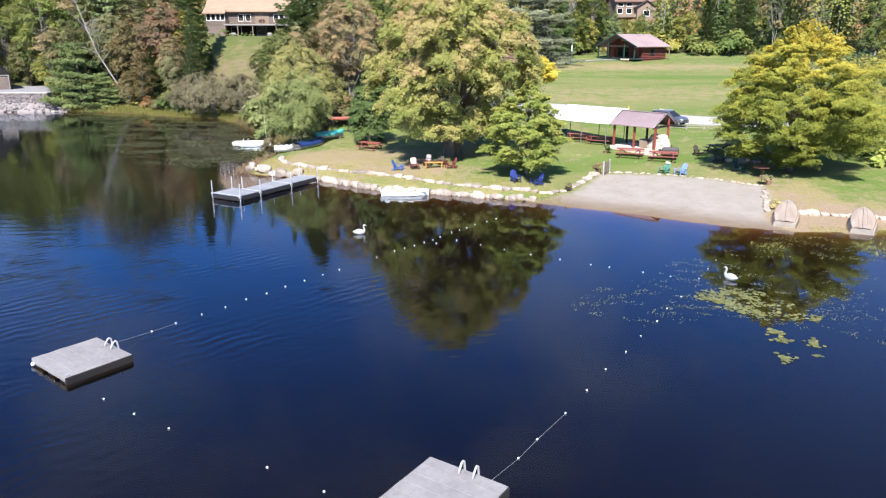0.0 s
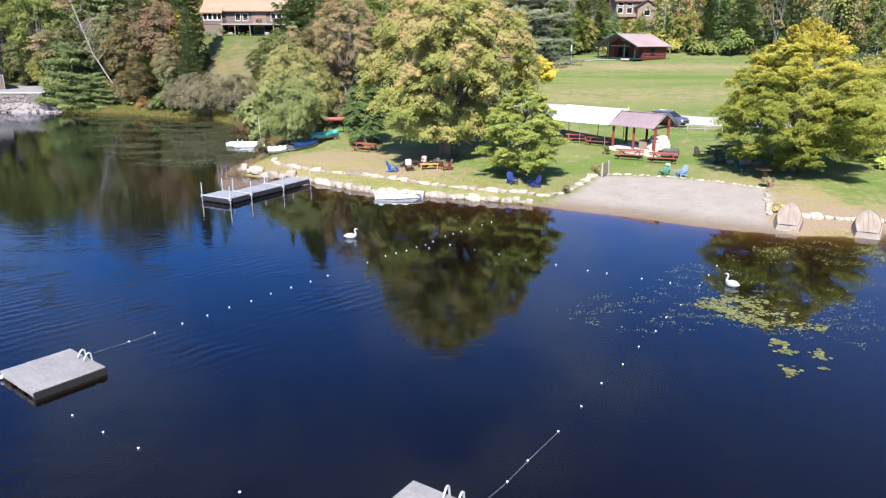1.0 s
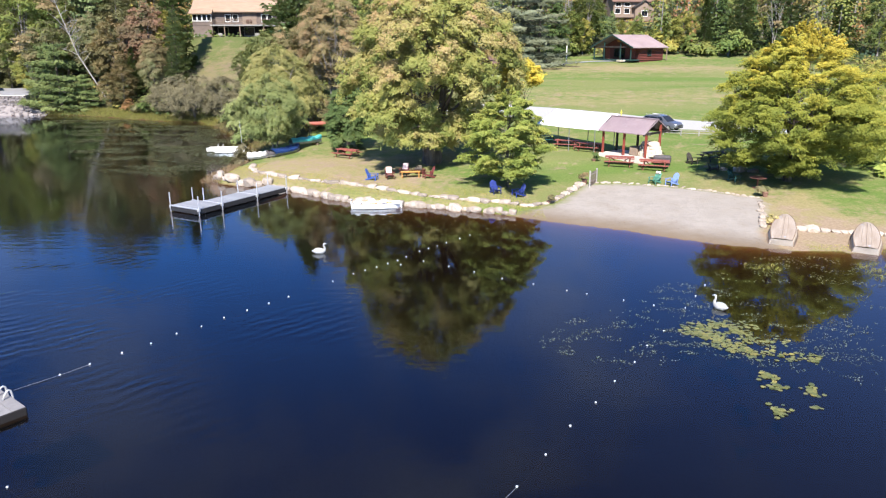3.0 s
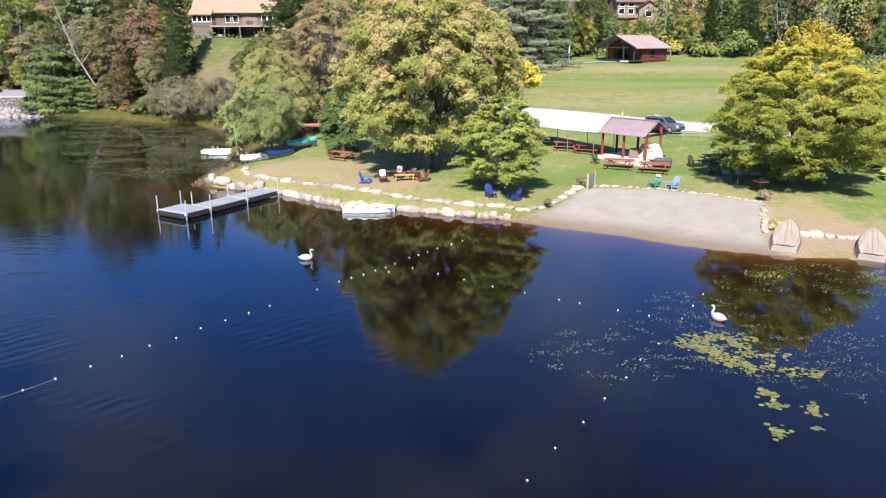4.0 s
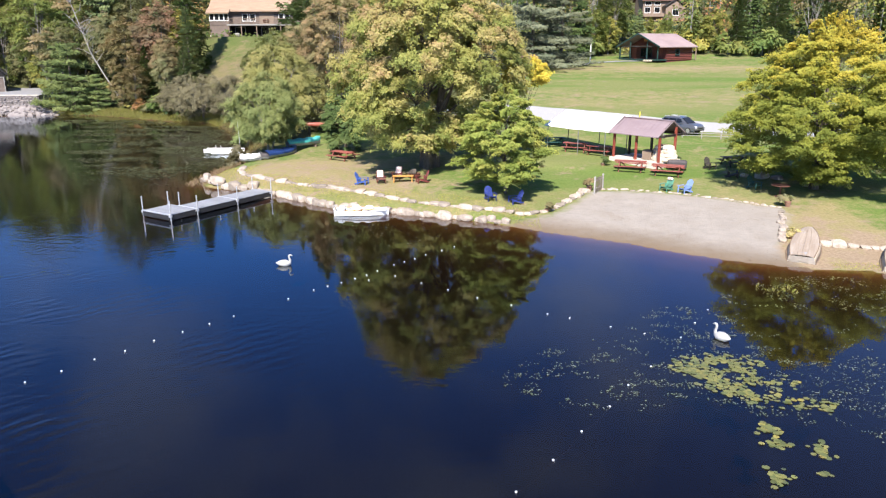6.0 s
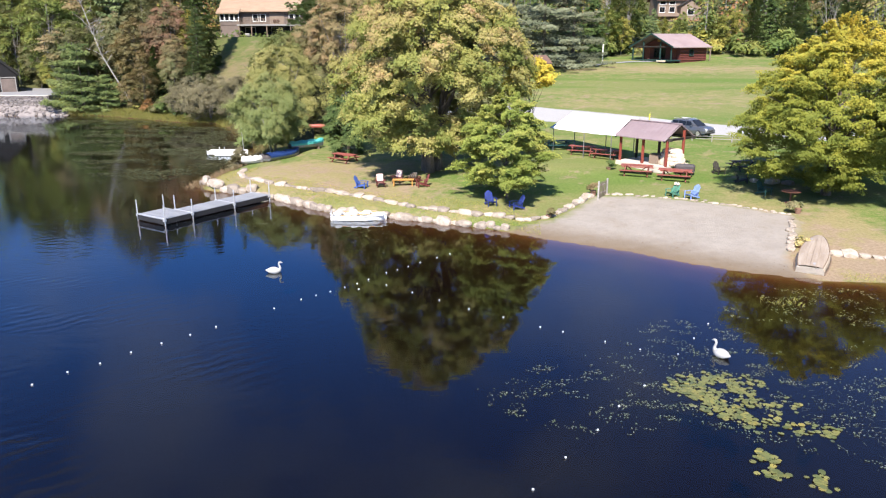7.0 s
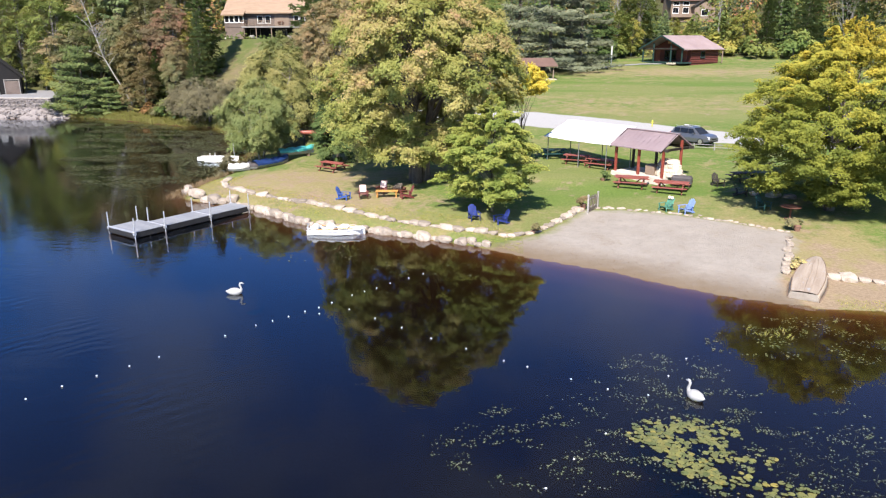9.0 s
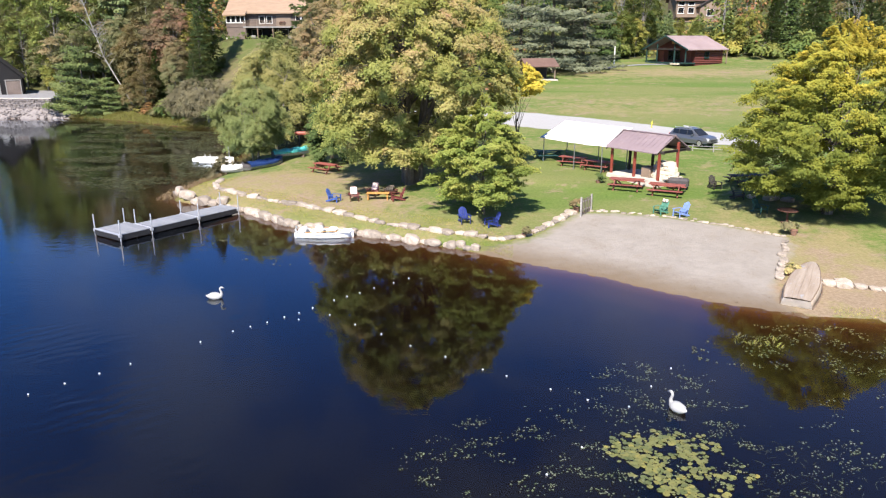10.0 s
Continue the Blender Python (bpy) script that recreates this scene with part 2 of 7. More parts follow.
M["riprap"] = surface("pinkish_riprap", (0.16, 0.14, 0.133), (0.265, 0.238, 0.228), 1.4, 0.9, fine=7, bumpy=0.8, vary=0.3, dist=0.08)
M["faded_red"] = surface("faded_red_plastic", (0.30, 0.07, 0.05), (0.42, 0.14, 0.10), 2, 0.5, bumpy=0.05)
M["rope"] = surface("grey_rope", (0.20, 0.20, 0.20), (0.34, 0.34, 0.33), 20, 0.8, bumpy=0.1)
M["buoy"] = surface("white_float", (0.74, 0.75, 0.75), (0.88, 0.88, 0.88), 8, 0.4, bumpy=0.05)
M["pot"] = surface("terracotta", (0.18, 0.10, 0.07), (0.30, 0.17, 0.12), 6, 0.8, bumpy=0.2)
M["dark_cover"] = surface("dark_grey_cover", (0.045, 0.04, 0.042), (0.09, 0.08, 0.082), 3, 0.7, fine=12, bumpy=0.5, dist=0.03)
M["rust"] = surface("rusty_steel", (0.08, 0.035, 0.025), (0.17, 0.075, 0.05), 4, 0.75, 0.3, bumpy=0.2)

m, n, l, p = node_mat("car_paint")
p.inputs["Base Color"].default_value = (0.15, 0.16, 0.185, 1)
p.inputs["Metallic"].default_value, p.inputs["Roughness"].default_value, p.inputs["Coat Weight"].default_value = 0.55, 0.35, 0.8
M["car_paint"] = m
m, n, l, p = node_mat("blue_car_paint")
p.inputs["Base Color"].default_value = (0.03, 0.06, 0.11, 1)
p.inputs["Metallic"].default_value, p.inputs["Roughness"].default_value, p.inputs["Coat Weight"].default_value = 0.5, 0.35, 0.8
M["blue_car"] = m
m, n, l, p = node_mat("dark_glass")
p.inputs["Base Color"].default_value = (0.012, 0.014, 0.017, 1)
p.inputs["Roughness"].default_value, p.inputs["IOR"].default_value = 0.04, 1.5
M["glass"] = m
m, n, l, p = node_mat("lamp_glass")
p.inputs["Base Color"].default_value = (0.75, 0.76, 0.78, 1)
p.inputs["Roughness"].default_value = 0.12
M["lamp_glass"] = m

# leaves
M["maple"] = leaf_mat("maple_leaves", [(0.05, (0.115, 0.150, 0.030)), (0.35, (0.190, 0.210, 0.045)), (0.62, (0.235, 0.222, 0.065)), (0.85, (0.250, 0.190, 0.074)), (1.0, (0.235, 0.150, 0.062))], see=0.3)
M["locust"] = leaf_mat("locust_leaves", [(0.05, (0.130, 0.172, 0.026)), (0.4, (0.220, 0.255, 0.034)), (0.72, (0.35, 0.330, 0.038)), (1.0, (0.45, 0.385, 0.046))], see=0.35)
M["green_leaf"] = leaf_mat("fresh_green_leaves", [(0.05, (0.075, 0.120, 0.020)), (0.5, (0.155, 0.205, 0.034)), (1.0, (0.255, 0.265, 0.052))])
M["willow"] = leaf_mat("grey_green_leaves", [(0.05, (0.076, 0.114, 0.030)), (0.5, (0.132, 0.174, 0.048)), (1.0, (0.215, 0.232, 0.070))])
M["olive_leaf"] = leaf_mat("pale_olive_leaves", [(0.05, (0.105, 0.132, 0.034)), (0.5, (0.175, 0.196, 0.050)), (1.0, (0.26, 0.258, 0.076))])
M["cedar"] = leaf_mat("dark_evergreen", [(0.05, (0.030, 0.056, 0.014)), (0.5, (0.054, 0.092, 0.022)), (1.0, (0.090, 0.130, 0.032))], see=0.12)
M["pine"] = leaf_mat("pine_needles", [(0.05, (0.045, 0.080, 0.026)), (0.5, (0.092, 0.138, 0.042)), (1.0, (0.155, 0.195, 0.066))], see=0.15)
M["bright_pine"] = leaf_mat("bright_pine_needles", [(0.05, (0.036, 0.060, 0.016)), (0.5, (0.080, 0.116, 0.029)), (1.0, (0.132, 0.165, 0.044))], see=0.15)
M["blue_pine"] = leaf_mat("blue_grey_needles", [(0.05, (0.058, 0.078, 0.038)), (0.5, (0.104, 0.128, 0.060)), (1.0, (0.155, 0.178, 0.086))], see=0.15, vary=0.15)
M["wood_green"] = leaf_mat("woodland_leaves", [(0.05, (0.048, 0.086, 0.018)), (0.5, (0.098, 0.142, 0.030)), (1.0, (0.185, 0.195, 0.040))])
M["wood_dull"] = leaf_mat("dull_woodland_leaves", [(0.05, (0.058, 0.078, 0.026)), (0.5, (0.108, 0.124, 0.044)), (1.0, (0.175, 0.165, 0.068))])
M["wood_gold"] = leaf_mat("turning_leaves", [(0.05, (0.092, 0.130, 0.024)), (0.5, (0.165, 0.188, 0.034)), (1.0, (0.27, 0.24, 0.046))])
M["wood_rust"] = leaf_mat("rusty_leaves", [(0.05, (0.088, 0.098, 0.034)), (0.5, (0.145, 0.136, 0.050)), (1.0, (0.215, 0.160, 0.068))])
M["wood_red"] = leaf_mat("red_leaves", [(0.05, (0.090, 0.090, 0.036)), (0.5, (0.145, 0.110, 0.050)), (1.0, (0.205, 0.115, 0.058))])
M["twig_grey"] = leaf_mat("bare_twigs", [(0.05, (0.060, 0.060, 0.025)), (0.5, (0.100, 0.099, 0.043)), (1.0, (0.148, 0.144, 0.060))], see=0.1)
M["orange_leaf"] = leaf_mat("orange_leaves", [(0.05, (0.12, 0.09, 0.035)), (0.5, (0.22, 0.14, 0.05)), (1.0, (0.30, 0.18, 0.06))])
M["yellow_leaf"] = leaf_mat("yellow_leaves", [(0.05, (0.13, 0.14, 0.04)), (0.5, (0.23, 0.215, 0.06)), (1.0, (0.31, 0.28, 0.10))])
M["lily"] = leaf_mat("lily_pads", [(0.05, (0.030, 0.044, 0.012)), (0.40, (0.070, 0.092, 0.022)), (0.78, (0.128, 0.140, 0.032)), (0.92, (0.175, 0.170, 0.032)), (1.0, (0.225, 0.185, 0.026))], see=0.05, gloss=0.5)
M["pale_pad"] = leaf_mat("pale_floating_leaves", [(0.05, (0.052, 0.074, 0.024)), (0.5, (0.100, 0.125, 0.044)), (1.0, (0.175, 0.192, 0.095))], see=0.05, gloss=0.3)
M["weed"] = leaf_mat("brown_green_pads", [(0.05, (0.028, 0.036, 0.012)), (0.5, (0.055, 0.066, 0.022)), (1.0, (0.10, 0.108, 0.040))], see=0.05)
M["reed"] = leaf_mat("shore_grass", [(0.05, (0.115, 0.135, 0.022)), (0.5, (0.135, 0.130, 0.036)), (1.0, (0.150, 0.112, 0.058))], see=0.25)
M["litter"] = leaf_mat("fallen_leaves", [(0.05, (0.045, 0.028, 0.016)), (0.5, (0.10, 0.062, 0.032)), (1.0, (0.17, 0.12, 0.06))], see=0.1)
M["grass"] = leaf_mat("grass_tufts", [(0.05, (0.085, 0.14, 0.018)), (0.5, (0.17, 0.21, 0.03)), (1.0, (0.30, 0.27, 0.07))], see=0.25)


# ---- building helpers ----
def thing(name, x, y, z, turn=0.0, label="", category="", group="", kind="", tip=(0, 0)):
    ob = new(name)
    ob.empty_display_size = 0.2
    ob.matrix_basis = pose(x, y, z, tip[0], tip[1], turn)
    return tagged(ob, label, category, group, kind)


def part(name, bm, material, parent=None, label="", smooth=False):
    """Links a bmesh as one mesh object under a thing or part."""
    if isinstance(bm, bpy.types.Mesh):
        me = bm
    else:
        me = bpy.data.meshes.new(name)
        bm.to_mesh(me)
        bm.free()
    if not me.materials:
        me.materials.append(material)
    if smooth:
        me.polygons.foreach_set("use_smooth", [True] * len(me.polygons))
    ob = new(name, me)
    if parent:
        ob.parent = parent
    if label:
        ob["label"] = label
    return ob


def box(bm, size, at, rot=(0, 0, 0), bevel=0.0):
    made = bmesh.ops.create_cube(bm, size=1.0, matrix=pose(*at, *rot) @ Matrix.Diagonal((*size, 1)))
    if bevel:
        edges = list({e for v in made["verts"] for e in v.link_edges})
        bmesh.ops.bevel(bm, geom=edges, offset=bevel, segments=1, affect="EDGES")
    return bm


def one_box(size, at, rot=(0, 0, 0), bevel=0.01):
    return box(bmesh.new(), size, at, rot, bevel)


def tube(bm, a, b, r1, r2=None, seg=8, caps=True):
    a, b = Vector(a), Vector(b)
    r2 = r1 if r2 is None else r2
    q = (b - a).to_track_quat("Z", "Y").to_matrix().to_4x4()
    m4 = Matrix.Translation((a + b) / 2) @ q
    bmesh.ops.create_cone(bm, cap_ends=caps, segments=seg, radius1=r1, radius2=max(r2, 0.001), depth=(b - a).length, matrix=m4)
    return bm


def loft(bm, rings, close_ring=True, cap=True):
    """Skins rings of equal point counts into one surface."""
    rows = [[bm.verts.new(p) for p in ring] for ring in rings]
    k = len(rows[0])
    for a, b in zip(rows, rows[1:]):
        for i in range(k if close_ring else k - 1):
            j = (i + 1) % k
            bm.faces.new((a[i], a[j], b[j], b[i]))
    if cap and close_ring:
        bm.faces.new(rows[0][::-1])
        bm.faces.new(rows[-1])
    bmesh.ops.recalc_face_normals(bm, faces=bm.faces)
    return bm


def bend_tube(bm, pts, radii, seg=6):
    pts = [Vector(p) for p in pts]
    rings = []
    for i, p in enumerate(pts):
        d = (pts[min(i + 1, len(pts) - 1)] - pts[max(i - 1, 0)]).normalized()
        q = d.to_track_quat("Z", "Y")
        rings.append([p + q @ Vector((radii[i] * math.cos(2 * math.pi * k / seg), radii[i] * math.sin(2 * math.pi * k / seg), 0)) for k in range(seg)])
    return loft(bm, rings)


# ---- lie of the land ----
def smooth_line(pts, k=5):
    pts = [np.array(p, float) for p in pts]
    out = []
    for i in range(len(pts)):
        p0, p1, p2, p3 = (pts[(i + j - 1) % len(pts)] for j in range(4))
        for s in range(k):
            t = s / k
            out.append(0.5 * (2 * p1 + (p2 - p0) * t + (2 * p0 - 5 * p1 + 4 * p2 - p3) * t * t + (3 * p1 - p0 - 3 * p2 + p3) * t ** 3))
    return np.array(out)


def inside_by(px, py, poly):
    """Signed distance to a closed outline, positive inside."""
    px, py = np.asarray(px, float), np.asarray(py, float)
    best = np.full(px.shape, 1e9)
    odd = np.zeros(px.shape, bool)
    for (ax, ay), (bx, by) in zip(poly, np.roll(poly, -1, axis=0)):
        ex, ey = bx - ax, by - ay
        t = np.clip(((px - ax) * ex + (py - ay) * ey) / (ex * ex + ey * ey + 1e-12), 0, 1)
        best = np.minimum(best, (px - ax - t * ex) ** 2 + (py - ay - t * ey) ** 2)
        if ay != by:
            cross = ((ay > py) != (by > py)) & (px < ex * (py - ay) / (by - ay) + ax)
            odd ^= cross
    return np.where(odd, 1, -1) * np.sqrt(best)


def step(x, a, b):
    t = np.clip((x - a) / (b - a), 0, 1)
    return t * t * (3 - 2 * t)


LAKE = smooth_line([(-90, 113.2), (-72, 112.6), (-62, 112.0), (-54, 111.0), (-46, 107.2), (-38, 102.6), (-31, 100.2), (-24.5, 89), (-18.6, 78), (-16.2, 68), (-16.3, 61),
                    (-16, 57.5), (-13.5, 55.8), (-9.7, 54.1), (-7.5, 52.4), (-4.6, 50.1), (-1, 49.1), (1.6, 48.1), (4.8, 46.8), (6.2, 45.9),
                    (7.9, 44.7), (10.1, 43.4), (12.2, 42.4), (13.8, 41.2), (15.3, 40.2), (17, 39.2), (19.1, 38.4), (22, 37.85), (24.7, 37.6),
                    (32, 36), (45, 30), (62, 15), (78, -20), (70, -90), (0, -150), (-120, -120), (-170, 0), (-150, 90)])
BEACH = smooth_line([(5.4, 43.8), (6.9, 46.6), (9.1, 47.9), (10.6, 49.8), (11.9, 52.2), (14, 52.0), (17, 51.1), (20, 49.6), (22.3, 48.0), (21.6, 45.9),
                     (20.4, 43.2), (19.3, 41.0), (18.9, 37.0), (14, 37.5), (10, 40)], 4)
ROAD = smooth_line([(40, 69), (30, 71.5), (24, 73.2), (18, 75.5), (12, 78.5), (6, 82.5), (-2, 88), (-8, 95), (-4, 97), (2, 91), (8.5, 89.5), (13.5, 87),
                    (19, 83.6), (23, 80.6), (27, 78.2), (32, 76), (40, 73.8)], 4)
MOWN = smooth_line([(-18, 57), (-19, 66), (-13, 76), (-8, 86), (0, 100), (10, 122), (16, 140), (26, 152), (62, 152), (75, 120), (60, 70), (45, 33), (20, 30), (0, 40)], 4)
HOUSE_LAWN = smooth_line([(-42, 118), (-44, 136), (-24, 138), (-22, 118), (-30, 110)], 4)


def land(x, y):
    """Height of the ground."""
    x, y = np.asarray(x, float), np.asarray(y, float)
    s = -inside_by(x, y, LAKE)
    right = step(x, -8, 10)
    lawn = (0.72 + 0.022 * (y - 50)) * (1 - right) + (0.75 + 0.065 * (y - 50)) * right
    lawn = np.where(y > 70, lawn + 0.03 * (y - 70) * (1 - right), lawn)
    lawn += 0.09 * np.maximum(0, y - 150)
    sand = step(x, 5.0, 7.5) * (1 - step(x, 26, 34))
    rock_bank = 0.42 * np.clip(s / 0.7, 0, 1) + 0.13 * np.maximum(0, s - 0.7) + 0.5 * np.maximum(0, s - 5)
    beach_bank = 0.02 + 0.082 * s + 0.3 * np.maximum(0, s - 13)
    near = rock_bank * (1 - sand) + beach_bank * sand
    hill = 0.25 + 0.36 * np.maximum(0, s - 1) - 0.20 * np.maximum(0, s - 33)
    left = step(-x, 16, 34) * step(y, 78, 104)
    far_side = np.maximum(step(-x, 80, 110), 0)
    top = lawn * (1 - left) + hill * left
    top = top * (1 - far_side) + np.minimum(hill, 40) * far_side
    # the house's shelf and the levelled terrace by the boathouse
    shelf = step(-np.hypot((x + 37.0) / 12.0, (y - 141.0) / 6.0), -1.5, -0.9)
    top = top * (1 - shelf) + 11.5 * shelf
    level = step(-x, 61.5, 65.0) * step(-y, -137.0, -131.0)
    top = np.where(x > -97, top * (1 - level) + np.minimum(top, 2.5) * level, top)
    away = step(-y, -30, 0)
    top = top * (1 - away) + (0.4 + 0.12 * np.maximum(0, s)) * away
    k = 0.15
    h = np.clip(0.5 + 0.5 * (top - near) / k, 0, 1)
    z = top * (1 - h) + near * h - k * h * (1 - h)
    z = np.where(s > 40, top, z)
    bed = -0.02 + 0.10 * s - 0.02 * np.minimum(0, s + 6) ** 2
    return np.where(s > 0, np.maximum(z, 0.0), np.maximum(bed, -3.5))


def gz(x, y):
    return float(land(np.array([x]), np.array([y]))[0])


def spread(lo, hi, fine_lo, fine_hi, fine, grow=1.22, most=40.0):
    mid = list(np.arange(fine_lo, fine_hi + fine / 2, fine))
    a, d = fine_hi, fine
    up = []
    while a < hi:
        d = min(d * grow, most)
        a += d
        up.append(a)
    a, d = fine_lo, fine
    down = []
    while a > lo:
        d = min(d * grow, most)
        a -= d
        down.append(a)
    return np.array(down[::-1] + mid + up)


gx, gy = spread(-900, 900, -26, 40, 0.45, 1.08), spread(-600, 1400, 36, 82, 0.45, 1.05)
GX, GY = np.meshgrid(gx, gy)
fx, fy = GX.ravel(), GY.ravel()
fz = land(fx, fy)
rough_z = np.array([noise.noise((a * 0.35, b * 0.35, 0.0)) for a, b in zip(fx, fy)])
away_s = -inside_by(fx, fy, LAKE)
fz = fz + np.where(away_s > 1.5, 0.05, 0.015) * rough_z
verts = np.stack([fx, fy, fz], 1)
ii = np.arange(len(gy) - 1)[:, None] * len(gx) + np.arange(len(gx) - 1)[None, :]
faces = np.stack([ii, ii + 1, ii + 1 + len(gx), ii + len(gx)], -1).reshape(-1, 4)
gm = bpy.data.meshes.new("ground")
gm.from_pydata(verts.tolist(), [], faces.tolist())
worn = sum(k * np.exp(-(((fx - a) / r) ** 2 + ((fy - b) / q) ** 2)) for a, b, r, q, k in (
    (-9, 59, 8, 5, 1.2), (-2, 53.5, 6, 2.5, 0.8), (25, 40.5, 7, 2.2, 2.4), (23.6, 45, 2.5, 2.5, 1.3), (4, 48.3, 4, 1.5, 0.5), (21.5, 49, 3, 2, 0.5), (36, 130, 24, 5, 0.8), (25, 110, 30, 5, -0.8), (20, 95, 25, 6, 0.5), (-32, 120, 9, 8, 0.8), (13, 58, 6, 5, -0.9), (18, 84, 18, 3, -0.4)))
wa = gm.attributes.new("worn", "FLOAT", "POINT")
wa.data.foreach_set("value", worn.astype(np.float32))
for key, poly in (("shore", None), ("sand", BEACH), ("road", ROAD), ("mown", MOWN), ("yard", HOUSE_LAWN)):
    a = gm.attributes.new(key, "FLOAT", "POINT")
    a.data.foreach_set("value", (away_s if poly is None else inside_by(fx, fy, poly)).astype(np.float32))
gm.polygons.foreach_set("use_smooth", [True] * len(gm.polygons))


def ground_mat():
    m, n, l, p = node_mat("ground")

    def attr(key):
        a = n.new("ShaderNodeAttribute")
        a.attribute_name = key
        return a.outputs["Fac"]
    wob = noise_node(n, l, 0.9, 5, 0.65, "World")
    big = noise_node(n, l, 0.10, 4, 0.6, "World")
    mid = noise_node(n, l, 0.55, 5, 0.65, "World")
    fine = noise_node(n, l, 7.0, 4, 0.7, "World")
    bands = noise_node(n, l, 0.07, 3, 0.5, "World", (0.35, 2.2, 1))
    green = ramp(n, l, fine, [(0.3, (0.070, 0.126, 0.022)), (0.7, (0.132, 0.192, 0.044))])
    dry = ramp(n, l, fine, [(0.3, (0.22, 0.178, 0.082)), (0.7, (0.325, 0.262, 0.145))])
    f = maths(n, l, "ADD", maths(n, l, "MULTIPLY", mid, 0.55), maths(n, l, "MULTIPLY", big, 0.45))
    f = maths(n, l, "ADD", f, maths(n, l, "MULTIPLY", maths(n, l, "SUBTRACT", noise_node(n, l, 2.2, 5, 0.7, "World"), 0.5), 0.30))
    f = maths(n, l, "ADD", f, maths(n, l, "MULTIPLY", attr("worn"), 0.24))
    lawn = mix(n, l, remap(n, l, f, 0.49, 0.69, 0.03, 0.85), green, dry)
    lawn = mix(n, l, remap(n, l, bands, 0.46, 0.62, 0.0, 0.36), lawn, dry)
    bare = ramp(n, l, fine, [(0.3, (0.21, 0.155, 0.105)), (0.7, (0.33, 0.25, 0.175))])
    lawn = mix(n, l, remap(n, l, maths(n, l, "ADD", noise_node(n, l, 0.5, 6, 0.75, "World"), maths(n, l, "MULTIPLY", maths(n, l, "MAXIMUM", attr("worn"), 0.0), 0.13)), 0.57, 0.70, 0, 0.9), lawn, bare)
    lawn = mix(n, l, remap(n, l, attr("yard"), -0.5, 1.0, 0.0, 0.55), lawn, ramp(n, l, mid, [(0.35, (0.060, 0.066, 0.026)), (0.65, (0.115, 0.092, 0.052))]))
    litter = ramp(n, l, fine, [(0.3, (0.038, 0.042, 0.018)), (0.55, (0.082, 0.085, 0.034)), (0.8, (0.15, 0.125, 0.052))])
    edge = maths(n, l, "MULTIPLY", maths(n, l, "SUBTRACT", wob, 0.5), 1.6)
    mown = maths(n, l, "MAXIMUM", attr("mown"), maths(n, l, "SUBTRACT", attr("yard"), 0.8))
    col = mix(n, l, remap(n, l, maths(n, l, "ADD", mown, maths(n, l, "MULTIPLY", edge, 3.0)), -0.7, 0.7), litter, lawn)
    # sandy beach with a damp, rust-brown margin
    sand = ramp(n, l, noise_node(n, l, 1.4, 7, 0.7, "World"), [(0.3, (0.252, 0.225, 0.196)), (0.7, (0.338, 0.306, 0.268))])
    grit = noise_node(n, l, 22, 3, 0.7, "World")
    sand = mix(n, l, remap(n, l, grit, 0.62, 0.72, 0, 0.5), sand, (0.25, 0.20, 0.15))
    smudge = noise_node(n, l, 0.7, 7, 0.8, "World")
    sand = mix(n, l, remap(n, l, smudge, 0.52, 0.70, 0, 0.8), sand, (0.20, 0.165, 0.13))
    sand = mix(n, l, remap(n, l, noise_node(n, l, 5.0, 5, 0.75, "World"), 0.60, 0.72, 0, 0.45), sand, (0.17, 0.135, 0.10))
    wet = remap(n, l, maths(n, l, "ADD", attr("shore"), maths(n, l, "MULTIPLY", edge, 1.1)), 0.25, 3.0, 0.9, 0.0)
    sand = mix(n, l, wet, sand, (0.165, 0.122, 0.078))
    col = mix(n, l, remap(n, l, maths(n, l, "ADD", attr("sand"), edge), -0.35, 0.25), col, sand)
    grav = ramp(n, l, grit, [(0.3, (0.30, 0.295, 0.29)), (0.7, (0.42, 0.415, 0.41))])
    col = mix(n, l, remap(n, l, maths(n, l, "ADD", attr("road"), maths(n, l, "MULTIPLY", edge, 0.6)), -0.2, 0.2), col, grav)
    # lake bed: brown sand, then mud, darkened offshore for light lost in tea-coloured water
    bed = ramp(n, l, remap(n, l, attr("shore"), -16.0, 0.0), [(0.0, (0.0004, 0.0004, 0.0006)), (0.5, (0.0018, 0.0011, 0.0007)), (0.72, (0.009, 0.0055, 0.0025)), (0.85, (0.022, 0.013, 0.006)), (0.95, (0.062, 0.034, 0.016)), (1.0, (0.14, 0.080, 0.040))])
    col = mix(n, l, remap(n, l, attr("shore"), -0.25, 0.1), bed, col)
    l.new(col, p.inputs["Base Color"])
    p.inputs["Roughness"].default_value = 0.95
    p.inputs["Specular IOR Level"].default_value = 0.15
    bump(n, l, p, maths(n, l, "ADD", fine, maths(n, l, "MULTIPLY", mid, 2.0)), 0.6, 0.06)
    return m


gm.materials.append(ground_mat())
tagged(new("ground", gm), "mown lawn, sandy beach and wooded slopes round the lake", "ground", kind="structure")


